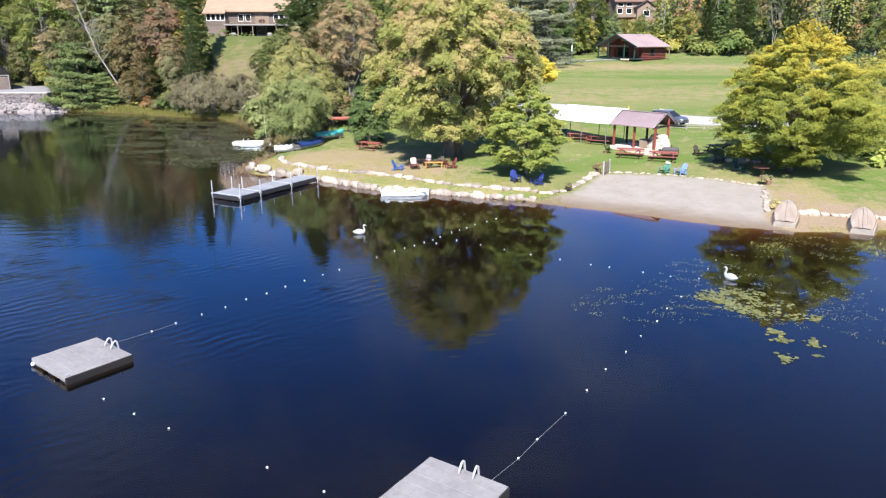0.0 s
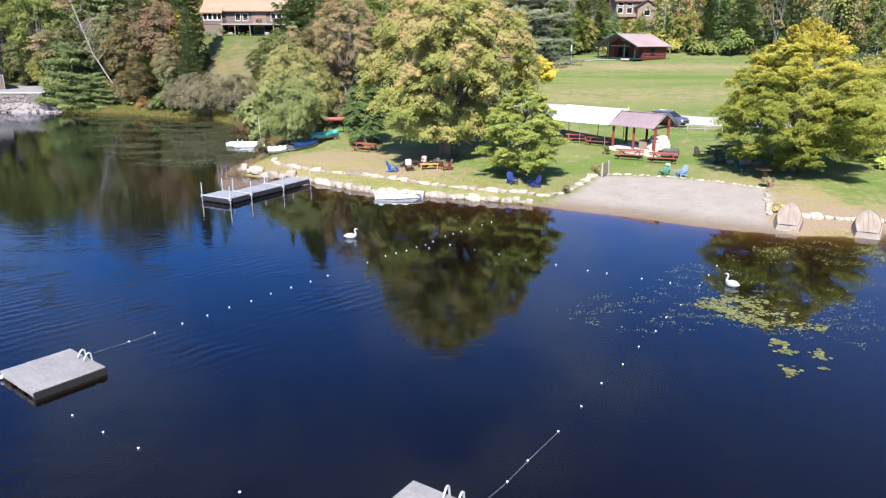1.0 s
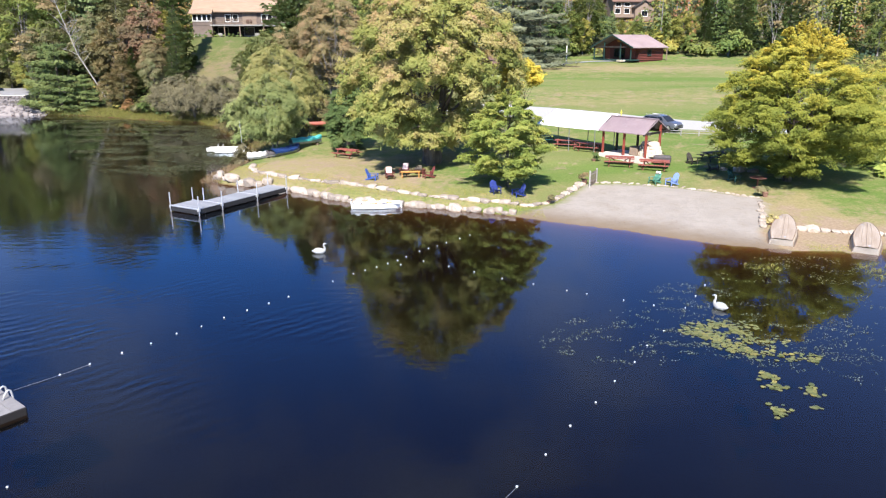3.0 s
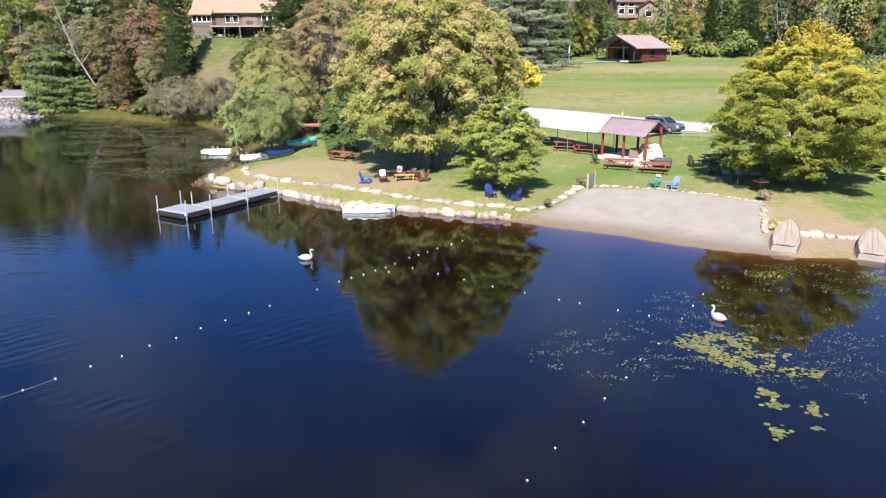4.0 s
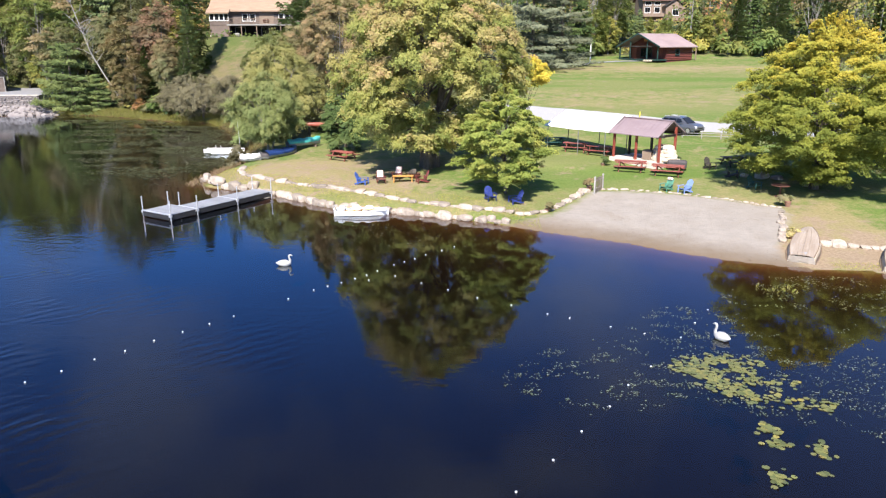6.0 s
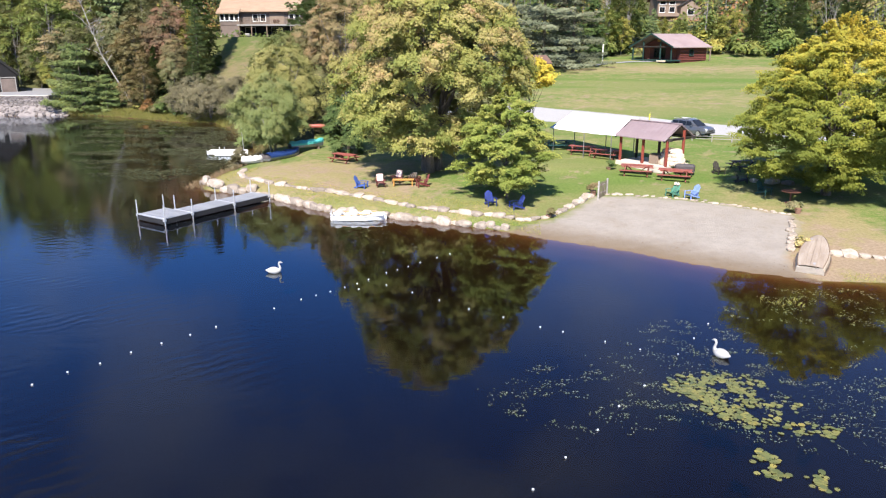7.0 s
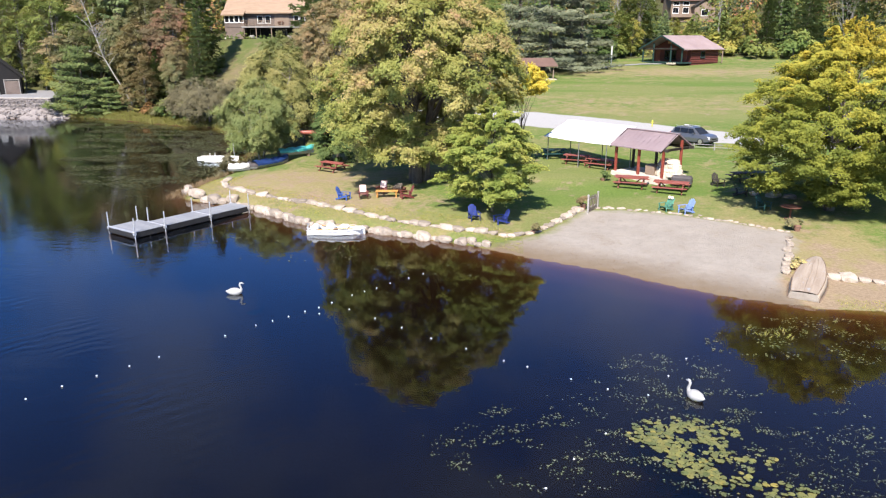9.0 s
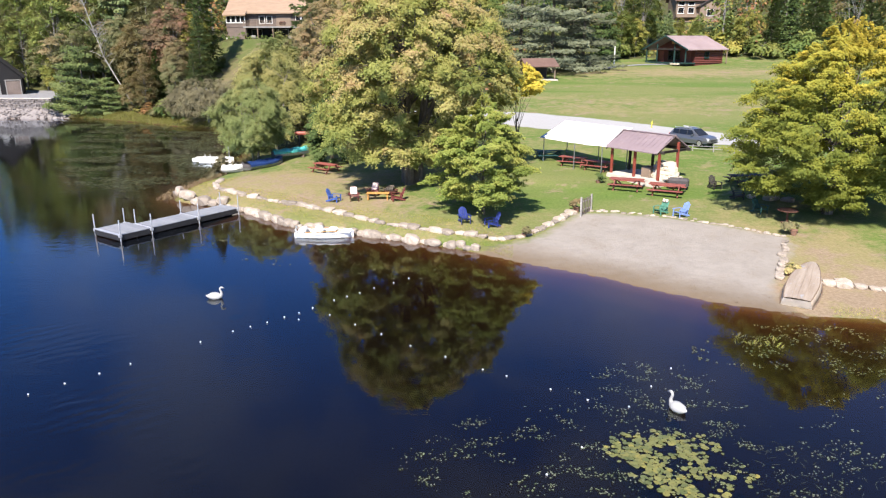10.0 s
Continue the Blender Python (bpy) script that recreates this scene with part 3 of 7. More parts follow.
# water: reflecting skin over tea-coloured clear water
def water_mat():
    m, n, l, p = node_mat("lake_water")
    n.remove(p)
    out = n["Material Output"]
    w1 = noise_node(n, l, 1.0, 3, 0.55, "World", (0.55, 1.9, 1))
    w2 = noise_node(n, l, 3.2, 2, 0.5, "World", (0.6, 1.6, 1))
    sp = n.new("ShaderNodeSeparateXYZ")
    l.new(n.new("ShaderNodeNewGeometry").outputs["Position"], sp.inputs["Vector"])
    side = remap(n, l, sp.outputs["X"], -14.0, 4.0, 1.0, 0.24)
    side = maths(n, l, "MULTIPLY", side, remap(n, l, sp.outputs["Y"], 28.0, 48.0, 1.0, 0.30))
    cove = maths(n, l, "MULTIPLY", remap(n, l, sp.outputs["X"], -16.0, -4.0, 1.0, 0.0), remap(n, l, sp.outputs["Y"], 34.0, 44.0, 0.0, 1.0))
    side = maths(n, l, "ADD", side, maths(n, l, "MULTIPLY", cove, 0.12))
    calm = maths(n, l, "MULTIPLY", side, remap(n, l, noise_node(n, l, 0.06, 3, 0.5, "World"), 0.40, 0.62, 0.3, 1.0))
    wv = n.new("ShaderNodeTexWave")
    wv.inputs["Scale"].default_value, wv.inputs["Distortion"].default_value, wv.inputs["Detail"].default_value, wv.inputs["Detail Scale"].default_value = 0.56, 5.5, 3.0, 1.3
    wm = n.new("ShaderNodeMapping")
    wm.inputs["Rotation"].default_value = (0, 0, radians(47))
    l.new(n.new("ShaderNodeNewGeometry").outputs["Position"], wm.inputs["Vector"])
    l.new(wm.outputs["Vector"], wv.inputs["Vector"])
    patch = remap(n, l, noise_node(n, l, 0.22, 3, 0.6, "World", (0.7, 1.1, 1)), 0.45, 0.66, 0.0, 1.0)
    patch = maths(n, l, "MULTIPLY", patch, remap(n, l, sp.outputs["Y"], 26.0, 38.0, 1.0, 0.1))
    patch = maths(n, l, "MULTIPLY", patch, remap(n, l, sp.outputs["Y"], 14.0, 24.0, 0.15, 1.0))
    swell = maths(n, l, "MULTIPLY", wv.outputs["Fac"], maths(n, l, "MULTIPLY", patch, remap(n, l, sp.outputs["X"], -12.0, 4.0, 2.2, 0.0)))
    h = maths(n, l, "ADD", w1, maths(n, l, "MULTIPLY", w2, 0.22))
    h = maths(n, l, "ADD", h, swell)
    h = maths(n, l, "MULTIPLY", h, calm)
    b = n.new("ShaderNodeBump")
    b.inputs["Strength"].default_value, b.inputs["Distance"].default_value = 1.0, 0.02
    l.new(h, b.inputs["Height"])
    gl = n.new("ShaderNodeBsdfGlossy")
    gl.inputs["Roughness"].default_value = 0.022
    gl.inputs["Color"].default_value = (0.80, 0.88, 0.97, 1)
    tr = n.new("ShaderNodeBsdfTransparent")
    tr.inputs["Color"].default_value = (0.74, 0.60, 0.46, 1)
    lw = n.new("ShaderNodeLayerWeight")
    lw.inputs["Blend"].default_value = 0.5
    l.new(b.outputs["Normal"], gl.inputs["Normal"])
    l.new(b.outputs["Normal"], lw.inputs["Normal"])
    gloss = maths(n, l, "ADD", 0.037, maths(n, l, "MULTIPLY", maths(n, l, "POWER", lw.outputs["Facing"], 4.3), 0.954))
    ms = n.new("ShaderNodeMixShader")
    l.new(gloss, ms.inputs["Fac"])
    l.new(tr.outputs["BSDF"], ms.inputs[1])
    l.new(gl.outputs["BSDF"], ms.inputs[2])
    l.new(ms.outputs["Shader"], out.inputs["Surface"])
    return m


wbm = bmesh.new()
bmesh.ops.create_grid(wbm, x_segments=20, y_segments=20, size=170, matrix=pose(-40, -20, 0))
tagged(part("water", wbm, water_mat()), "still dark lake water with faint ripples", "water", kind="structure")


# ---- foliage ----
def leaf_mesh(name, centre, normal, size, tone, material, long=1.6, along=None):
    """One mesh of many separate folded leaves; centre and normal are arrays, along an optional axis for each leaf."""
    k = len(centre)
    nrm = normal / (np.linalg.norm(normal, axis=1, keepdims=True) + 1e-9)
    ref = np.random.normal(size=(k, 3)) if along is None else along + np.random.normal(size=(k, 3)) * 0.15
    u = np.cross(nrm, ref)
    u /= np.linalg.norm(u, axis=1, keepdims=True) + 1e-9
    v = np.cross(u, nrm)
    s = size[:, None]
    fold = nrm * s * 0.18
    pts = np.stack([centre - v * s * long / 2, centre + u * s / 2 + fold, centre + v * s * long / 2, centre - u * s / 2 + fold], 1).reshape(-1, 3)
    me = bpy.data.meshes.new(name)
    me.vertices.add(4 * k)
    me.vertices.foreach_set("co", pts.astype(np.float32).ravel())
    me.loops.add(4 * k)
    me.loops.foreach_set("vertex_index", np.arange(4 * k, dtype=np.int32))
    me.polygons.add(k)
    me.polygons.foreach_set("loop_start", np.arange(0, 4 * k, 4, dtype=np.int32))
    me.update(calc_edges=True)
    a = me.attributes.new("tone", "FLOAT", "POINT")
    a.data.foreach_set("value", np.repeat(np.clip(tone, 0, 1), 4).astype(np.float32))
    me.materials.append(material)
    return me


def unit(k):
    d = np.random.normal(size=(k, 3))
    return d / np.linalg.norm(d, axis=1, keepdims=True)


def broad_crown(name, material, height, low, radius, clumps, leaves, leaf=0.22, flat=0.62, shape=0.62, clump_r=(0.7, 1.3), lobes=0.22,
                tone_top=0.0, tone_low=0.0, tone_mid=0.4, tone_vary=0.22, seed=1, squash=(1, 1), spray=False, per_bough=7, bough=0.18, rough=0.34, patchy_tone=0.12, inner=0.34, taper=0.62, foot=0.62):
    """A crown of leafy clumps. Returns the mesh and the clumps' middles. shape: the relative height at which it is widest."""
    np.random.seed(seed)
    rng = random.Random(seed)
    mids, rad, tones = [], [], []

    def spot(q_low):
        while True:
            h = rng.random()
            prof = math.sin(math.pi * (0.5 * h / shape if h < shape else 0.5 + 0.5 * (h - shape) / (1 - shape))) ** (foot if h < shape else taper)
            prof = max(prof, 0.12)
            if rng.random() > prof + 0.1:
                continue
            ang = rng.random() * 2 * math.pi
            lob = 1 + lobes * noise.noise((math.cos(ang) * 1.9 + seed, math.sin(ang) * 1.9, h * 2.6)) * 2
            q = math.sqrt(q_low + (1 - q_low) * rng.random())
            return h, prof, ang, radius * prof * lob * q * 0.93
    # heavy boughs first, then leafy clumps over each bough
    big = radius * bough
    while len(mids) < clumps:
        h, prof, ang, r = spot(inner)
        r = max(0.0, r - big * 0.55)
        mid = Vector((r * math.cos(ang) * squash[0], r * math.sin(ang) * squash[1], low + (height - low) * h * 0.95))
        size = big * rng.uniform(0.65, 1.2) * (0.6 + 0.4 * prof)
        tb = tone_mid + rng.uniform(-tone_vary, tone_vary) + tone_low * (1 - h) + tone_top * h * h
        away = Vector((math.cos(ang), math.sin(ang), 0.45)).normalized()
        for k in range(per_bough):
            v = Vector((rng.gauss(0, 1), rng.gauss(0, 1), rng.gauss(0, 1))).normalized()
            if v.dot(away) < -0.25:
                v = -v
            mids.append(tuple(mid + Vector((v.x, v.y, v.z * 0.85)) * size * rng.uniform(0.5, 1.05)))
            rad.append(rng.uniform(*clump_r) * (0.75 + 0.35 * prof))
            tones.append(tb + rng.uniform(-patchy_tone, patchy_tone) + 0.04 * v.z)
    mids, rad, tones = mids[:clumps], rad[:clumps], tones[:clumps]
    mids, rad, tones = np.array(mids), np.array(rad), np.array(tones)
    per = np.maximum(6, (leaves * rad ** 2 / (rad ** 2).sum()).astype(int))
    idx = np.repeat(np.arange(clumps), per)
    d = unit(len(idx))
    d[:, 2] = np.where((d[:, 2] < -0.35) & (np.random.random(len(idx)) < 0.6), -d[:, 2], d[:, 2])
    out = mids[idx] * np.array([1, 1, 0.25])
    out /= np.linalg.norm(out, axis=1, keepdims=True) + 1e-6
    rr = rad[idx] * (0.25 + 0.85 * np.random.random(len(idx)) ** 0.6) * np.where(np.random.random(len(idx)) < 0.06, 1.35, 1.0)
    if spray:
        # feathery boughs: long outwards, thin, drooping at the tip
        turn = np.random.normal(size=clumps)[idx] * 0.5
        ou = np.stack([out[:, 0] * np.cos(turn) - out[:, 1] * np.sin(turn), out[:, 0] * np.sin(turn) + out[:, 1] * np.cos(turn), 0 * turn], 1)
        si = np.stack([-ou[:, 1], ou[:, 0], 0 * turn], 1)
        tilt = np.random.normal(size=clumps)[idx] * 0.25 + 0.1
        a, b = d[:, 0] * rr * 1.35, d[:, 1] * rr * (0.75 - 0.3 * np.clip(d[:, 0], -1, 1))
        z = d[:, 2] * rr * flat + tilt * a - 0.22 * np.clip(a, 0, None) ** 2
        c = mids[idx] + ou * a[:, None] + si * b[:, None] + np.array([0, 0, 1.0]) * z[:, None]
    else:
        # tufts of leafy twigs that hang a little at their outer side
        face = mids * np.array([1, 1, 0.25])
        face /= np.linalg.norm(face, axis=1, keepdims=True) + 1e-6
        twig = unit(clumps * 6).reshape(clumps, 6, 3) + face[:, None, :] * 0.45 + np.array([0, 0, 0.2])
        twig /= np.linalg.norm(twig, axis=2, keepdims=True)
        d = twig[idx, np.random.randint(0, 6, len(idx))] * np.random.uniform(0.75, 1.2, (len(idx), 1)) + d * 0.42
        off = d * rr[:, None] * np.array([1, 1, flat])
        hang = 0.45 * np.clip((off * out).sum(1), 0, None)
        c = mids[idx] + off + out * 0.15 - np.array([0, 0, 1.0]) * hang[:, None]
    nrm = d * (0.45 if spray else 0.75) + out * 0.3 + np.array([-0.06, -0.48, 0.66]) + np.random.normal(size=(len(idx), 3)) * rough
    size = leaf * np.random.uniform(0.7, 1.3, len(idx))
    # tone rises a little towards the top of each tuft
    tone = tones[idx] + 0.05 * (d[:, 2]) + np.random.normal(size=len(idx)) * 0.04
    return leaf_mesh(name, c, nrm, size, tone, material), mids


def limbs(bm, base, top, mids, r0, count, seed=1, stems=1, apart=None):
    """Trunk (or several stems) and limbs that reach into the clumps; apart collects each limb as a mesh of its own."""
    rng = random.Random(seed)
    for s in range(stems):
        a = 2 * math.pi * s / max(stems, 1) + 0.4
        off = Vector((math.cos(a), math.sin(a), 0)) * (r0 * 1.1 if stems > 1 else 0)
        lean = Vector((math.cos(a), math.sin(a), 0)) * (top * 0.10 if stems > 1 else 0.0)
        pts, rr = [], []
        for i in range(7):
            t = i / 6
            pts.append(off + lean * t * t * 2 + Vector((rng.uniform(-1, 1) * 0.12 * t * 2, rng.uniform(-1, 1) * 0.12 * t * 2, base + (top - base) * t)))
            rr.append(r0 * ((1.35 if i == 0 else 1.0 - 0.85 * t)) * (0.75 if stems > 1 else 1))
        bend_tube(bm, pts, rr, 8)
        for k in range(count // stems):
            t = rng.uniform(0.22, 0.9)
            p = pts[int(t * 6)].lerp(pts[min(6, int(t * 6) + 1)], t * 6 % 1)
            goal = Vector(mids[rng.randrange(len(mids))])
            if goal.z < p.z - 1.5:
                continue
            mid = p.lerp(goal, 0.5) + Vector((0, 0, 0.25))
            rb = r0 * (1 - 0.8 * t) * 0.45
            one = bm
            if apart is not None:
                one = bmesh.new()
                apart.append(one)
            bend_tube(one, [p, p.lerp(mid, 0.5), mid, goal], [rb, rb * 0.75, rb * 0.5, rb * 0.15], 5)
    return bm


def conifer_mesh(name, material, height, low, radius, whorls, boughs, tufts, needle=0.22, droop=0.15, seed=1, ragged=0.3, power=0.8):
    """Layered boughs of needle tufts. Returns the leaf mesh and the wood as a bmesh."""
    np.random.seed(seed)
    rng = random.Random(seed)
    bm = bmesh.new()
    bend_tube(bm, [(0, 0, -0.2), (0.05, 0, height * 0.5), (0, 0.05, height)], [height * 0.018 + 0.05, height * 0.011 + 0.03, 0.02], 7)
    c, ax, tone = [], [], []
    for w in range(whorls):
        level = low + (height - low) * w / whorls
        prof = max(0.0, 1 - (level - low) / (height - low)) ** power
        for b in range(boughs):
            ang = 2 * math.pi * (b + rng.random() * 0.8) / boughs + w * 1.9
            h = max(low * 0.8, level + rng.uniform(-0.55, 0.55) * (height - low) / whorls)
            ln = radius * prof * rng.uniform(1 - ragged, 1.05) + 0.25
            d = np.array([math.cos(ang), math.sin(ang), 0])
            side = np.array([-d[1], d[0], 0])
            tn = 0.45 + rng.uniform(-0.3, 0.3)
            lift = rng.uniform(-0.12, 0.14)
            if w % 2 == 0 and ln > 1:
                tip = Vector(d * ln * 0.9) + Vector((0, 0, h - droop * ln))
                tube(bm, (0, 0, h), tip, 0.035 + 0.008 * ln, 0.01, 4, False)
            k = max(4, int(tufts * (0.3 + ln / radius)))
            u = np.random.random(k) ** 0.7
            fan = (np.random.random(k) - 0.5) * 2
            wide = 0.34 * ln * (0.25 + 0.75 * np.sin(np.pi * np.clip(u, 0, 1) ** 0.8)) * fan
            z = h + lift * ln * u - droop * ln * u ** 1.3 + 0.10 * ln * u * u + np.random.normal(size=k) * 0.15 - 0.08 * np.abs(fan)
            c.append(d[None] * (ln * u)[:, None] + side[None] * wide[:, None] + np.array([0, 0, 1])[None] * z[:, None])
            ax.append(d[None] + side[None] * (fan * 0.8)[:, None] + np.array([0, 0, 0.12])[None])
            tone.append(tn + 0.25 * (u - 0.5) + np.random.normal(size=k) * 0.03)
    c, ax, tone = np.concatenate(c), np.concatenate(ax), np.concatenate(tone)
    up = np.array([-0.06, -0.5, 0.72]) + np.random.normal(size=c.shape) * 0.26
    me = leaf_mesh(name, c, up, needle * np.random.uniform(0.6, 1.3, len(c)), tone, material, 2.0, ax)
    return me, bm


def plant(name, x, y, crown, wood, wood_mat, label, category="tree", group="", turn=0.0, scale=1.0, sink=0.05, z=None, boughs=()):
    ob = thing(name, x, y, (gz(x, y) if z is None else z) - sink, turn, label, category, group)
    ob.scale = (scale, scale, scale)
    part("trunk", wood, wood_mat, ob)
    part("crown", crown, None, ob)
    for b in boughs:
        part("limb", b, wood_mat, ob)
    return ob


def with_leaves(ob, material):
    """Gives a copied tree leaves of another colour."""
    for c in ob.children:
        if c.name.startswith("crown"):
            c.material_slots[0].link = "OBJECT"
            c.material_slots[0].material = material
    return ob


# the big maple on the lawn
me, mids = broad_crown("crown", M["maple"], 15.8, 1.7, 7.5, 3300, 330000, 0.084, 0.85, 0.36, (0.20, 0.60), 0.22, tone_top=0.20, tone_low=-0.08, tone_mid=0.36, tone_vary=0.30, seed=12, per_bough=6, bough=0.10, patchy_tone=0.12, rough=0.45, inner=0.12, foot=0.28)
plant("maple_tree", 0.75, 59.2, me, limbs(bmesh.new(), -0.2, 12.5, mids, 0.42, 60, 11, 3, boughs_out := []), M["bark"],
      "large spreading maple turning from green to gold", boughs=boughs_out)
# yellow honey locust
me, mids = broad_crown("crown", M["locust"], 11.3, 0.7, 6.7, 1900, 250000, 0.072, 0.36, 0.27, (0.24, 0.66), 0.24, spray=True, per_bough=4, bough=0.11, rough=0.34, tone_top=0.74, tone_low=-0.06, tone_mid=0.15, tone_vary=0.17, seed=23, taper=0.75, foot=0.4, inner=0.1)
plant("honey_locust", 26.2, 52.7, me, limbs(bmesh.new(), -0.2, 8.6, mids, 0.26, 50, 23, 1, boughs_out := []), M["bark"],
      "honey locust with yellow top and green lower boughs beside the beach", boughs=boughs_out)
# small green tree over the two navy chairs
me, mids = broad_crown("crown", M["green_leaf"], 7.3, 0.8, 2.75, 560, 82000, 0.072, 0.28, 0.28, (0.28, 0.62), 0.25, rough=0.40, spray=True, per_bough=3, bough=0.11, tone_top=0.15, tone_mid=0.48, tone_vary=0.2, seed=31, taper=0.8, foot=0.35)
plant("young_tree", 6.2, 51.6, me, limbs(bmesh.new(), -0.2, 5.9, mids, 0.11, 34, 31, 1, boughs_out := []), M["bark"],
      "young bright green tree over two navy chairs on the lawn", boughs=boughs_out)
# dark pointed evergreen
me, mids = broad_crown("crown", M["cedar"], 7.4, 0.2, 1.75, 420, 50000, 0.075, 0.6, 0.28, (0.24, 0.48), 0.10, tone_mid=0.5, tone_vary=0.15, seed=37, per_bough=3, bough=0.14, taper=0.85, foot=0.3, inner=0.45)
plant("evergreen_tree", -6.95, 67.0, me, limbs(bmesh.new(), -0.2, 6.5, mids, 0.16, 24, 37, 1), M["bark"],
      "dark green pointed evergreen behind the picnic table")
# grey-green willow by the boats
me, mids = broad_crown("crown", M["willow"], 7.2, 1.2, 3.1, 620, 90000, 0.064, 1.1, 0.38, (0.22, 0.55), 0.26, rough=0.45, tone_mid=0.45, tone_top=0.15, tone_vary=0.2, seed=41, per_bough=3, bough=0.10, foot=0.45)
plant("willow_tree", -13.9, 68.2, me, limbs(bmesh.new(), -0.2, 5.5, mids, 0.16, 30, 41, 2), M["grey_bark"],
      "bushy grey-green willow overhanging the moored boats")
me, mids = broad_crown("crown", M["olive_leaf"], 9.8, 0.8, 4.2, 520, 80000, 0.078, 1.1, 0.45, (0.25, 0.62), 0.26, rough=0.45, tone_mid=0.55, tone_top=0.2, tone_vary=0.22, seed=43, per_bough=3, bough=0.10)
plant("willow_tree", -15.3, 77.0, me, limbs(bmesh.new(), -0.2, 7.5, mids, 0.18, 30, 43, 2), M["grey_bark"],
      "pale yellow-green willow behind the moored boats")
# rust-brown tree with bare grey stems between the willow and the maple
me, mids = broad_crown("crown", M["wood_rust"], 14.2, 3.6, 3.7, 520, 60000, 0.085, 0.9, 0.6, (0.25, 0.65), 0.28, rough=0.45, tone_mid=0.6, tone_vary=0.28, seed=49, per_bough=3, bough=0.11)
plant("rowan_tree", -10.6, 84.0, me, limbs(bmesh.new(), -0.2, 12.0, mids, 0.15, 60, 49, 4), M["grey_bark"],
      "rust-brown autumn tree on several bare grey stems")
# golden tree behind the maple
me, mids = broad_crown("crown", M["locust"], 7.7, 4.9, 2.2, 170, 20000, 0.08, 0.3, 0.5, (0.3, 0.6), 0.2, spray=True, rough=0.4, tone_low=0.1, tone_top=0.2, tone_mid=0.66, tone_vary=0.14, seed=47, per_bough=3)
plant("slender_tree", 8.1, 62.6, me, limbs(bmesh.new(), -0.1, 7.4, mids, 0.09, 14, 47, 1), M["bark"], "slender tree with a bright golden top behind the maple")
# twiggy brown bush at the head of the inlet
for k, (x, y, s) in enumerate(((-33.0, 102.5, 1.0), (-28.6, 101.0, 0.85), (-37.5, 106.0, 0.8))):
    me, mids = broad_crown("crown", M["twig_grey"], 6.4, 0.3, 4.6, 240, 24000, 0.09, 0.9, 0.45, (0.35, 0.8), 0.25, tone_mid=0.45, tone_vary=0.2, seed=53 + k, per_bough=3, bough=0.15)
    plant("alder_bush", x, y, me, limbs(bmesh.new(), -0.1, 5.0, mids, 0.10, 50, 53 + k, 4), M["grey_bark"],
          "twiggy grey-brown alder bush, half bare, on the inlet shore", "bush", "alder bushes by the inlet", scale=s)

# kinds of woodland tree, built once each and then copied
KIND = {}


def kind(key, crown, wood, bark, name, label):
    ob = plant(name, 0, 0, crown, wood, bark, label, "tree", "woodland trees", z=-60)
    KIND[key] = ob


for key, h, r, mat, shape, seed in (("oak", 16, 4.6, "wood_green", 0.55, 61), ("ash", 18, 4.2, "wood_green", 0.6, 62), ("elm", 14, 4.0, "wood_gold", 0.5, 63), ("rowan", 12, 3.4, "wood_rust", 0.55, 64)):
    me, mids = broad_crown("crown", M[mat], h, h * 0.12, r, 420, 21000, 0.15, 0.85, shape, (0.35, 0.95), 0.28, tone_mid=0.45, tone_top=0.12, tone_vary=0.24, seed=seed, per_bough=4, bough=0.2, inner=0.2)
    kind(key, me, limbs(bmesh.new(), -0.3, h * 0.85, mids, h * 0.014, 26, seed, 1), M["grey_bark"], "woodland_tree", "broadleaved woodland tree in early autumn leaf")
me, wood = conifer_mesh("crown", M["pine"], 17, 1.2, 4.8, 17, 7, 62, 0.25, 0.08, 71, 0.5, 0.6)
kind("pine", me, wood, M["bark"], "pine_tree", "tall white pine with layered green boughs")
me, wood = conifer_mesh("crown", M["blue_pine"], 20, 1.0, 7.6, 11, 7, 230, 0.19, 0.16, 72, 0.45, 0.5)
kind("big_pine", me, wood, M["bark"], "pine_tree", "broad grey-green pine with spreading boughs")
me, wood = conifer_mesh("crown", M["bright_pine"], 9.6, 0.4, 6.2, 8, 7, 210, 0.15, 0.08, 75, 0.5, 0.6)
kind("bushy_pine", me, wood, M["bark"], "pine_tree", "bushy green white pine at the water's edge")
me, wood = conifer_mesh("crown", M["cedar"], 16, 0.8, 3.4, 24, 7, 40, 0.24, 0.22, 73, 0.3, 0.85)
kind("spruce", me, wood, M["bark"], "spruce_tree", "dark narrow spruce at the wood's edge")
me, mids = broad_crown("crown", M["wood_rust"], 15, 5, 3.2, 60, 900, 0.28, 0.6, 0.6, (0.7, 1.3), 0.25, tone_mid=0.5, seed=74)
kind("birch", me, limbs(bmesh.new(), -0.3, 14.5, mids, 0.085, 40, 74, 2), M["birch"], "birch_tree", "pale-stemmed birch, nearly bare")


def grow(key, x, y, scale=1.0, leaves=None, label="", turn=None, drop=0.0):
    k = 0 if turn is None else turn
    ob = copy_thing(KIND[key], pose(x, y, gz(x, y) - 0.1 - drop, 0, 0, k))
    tall = 1.10 if x < -40 and y > 116 and key not in ("birch", "rowan") else 1.0
    ob.scale = (scale * (0.5 + 0.5 * tall), scale * (0.5 + 0.5 * tall), scale * tall)
    if leaves:
        with_leaves(ob, M[leaves])
    if label:
        ob["label"] = label
    return ob


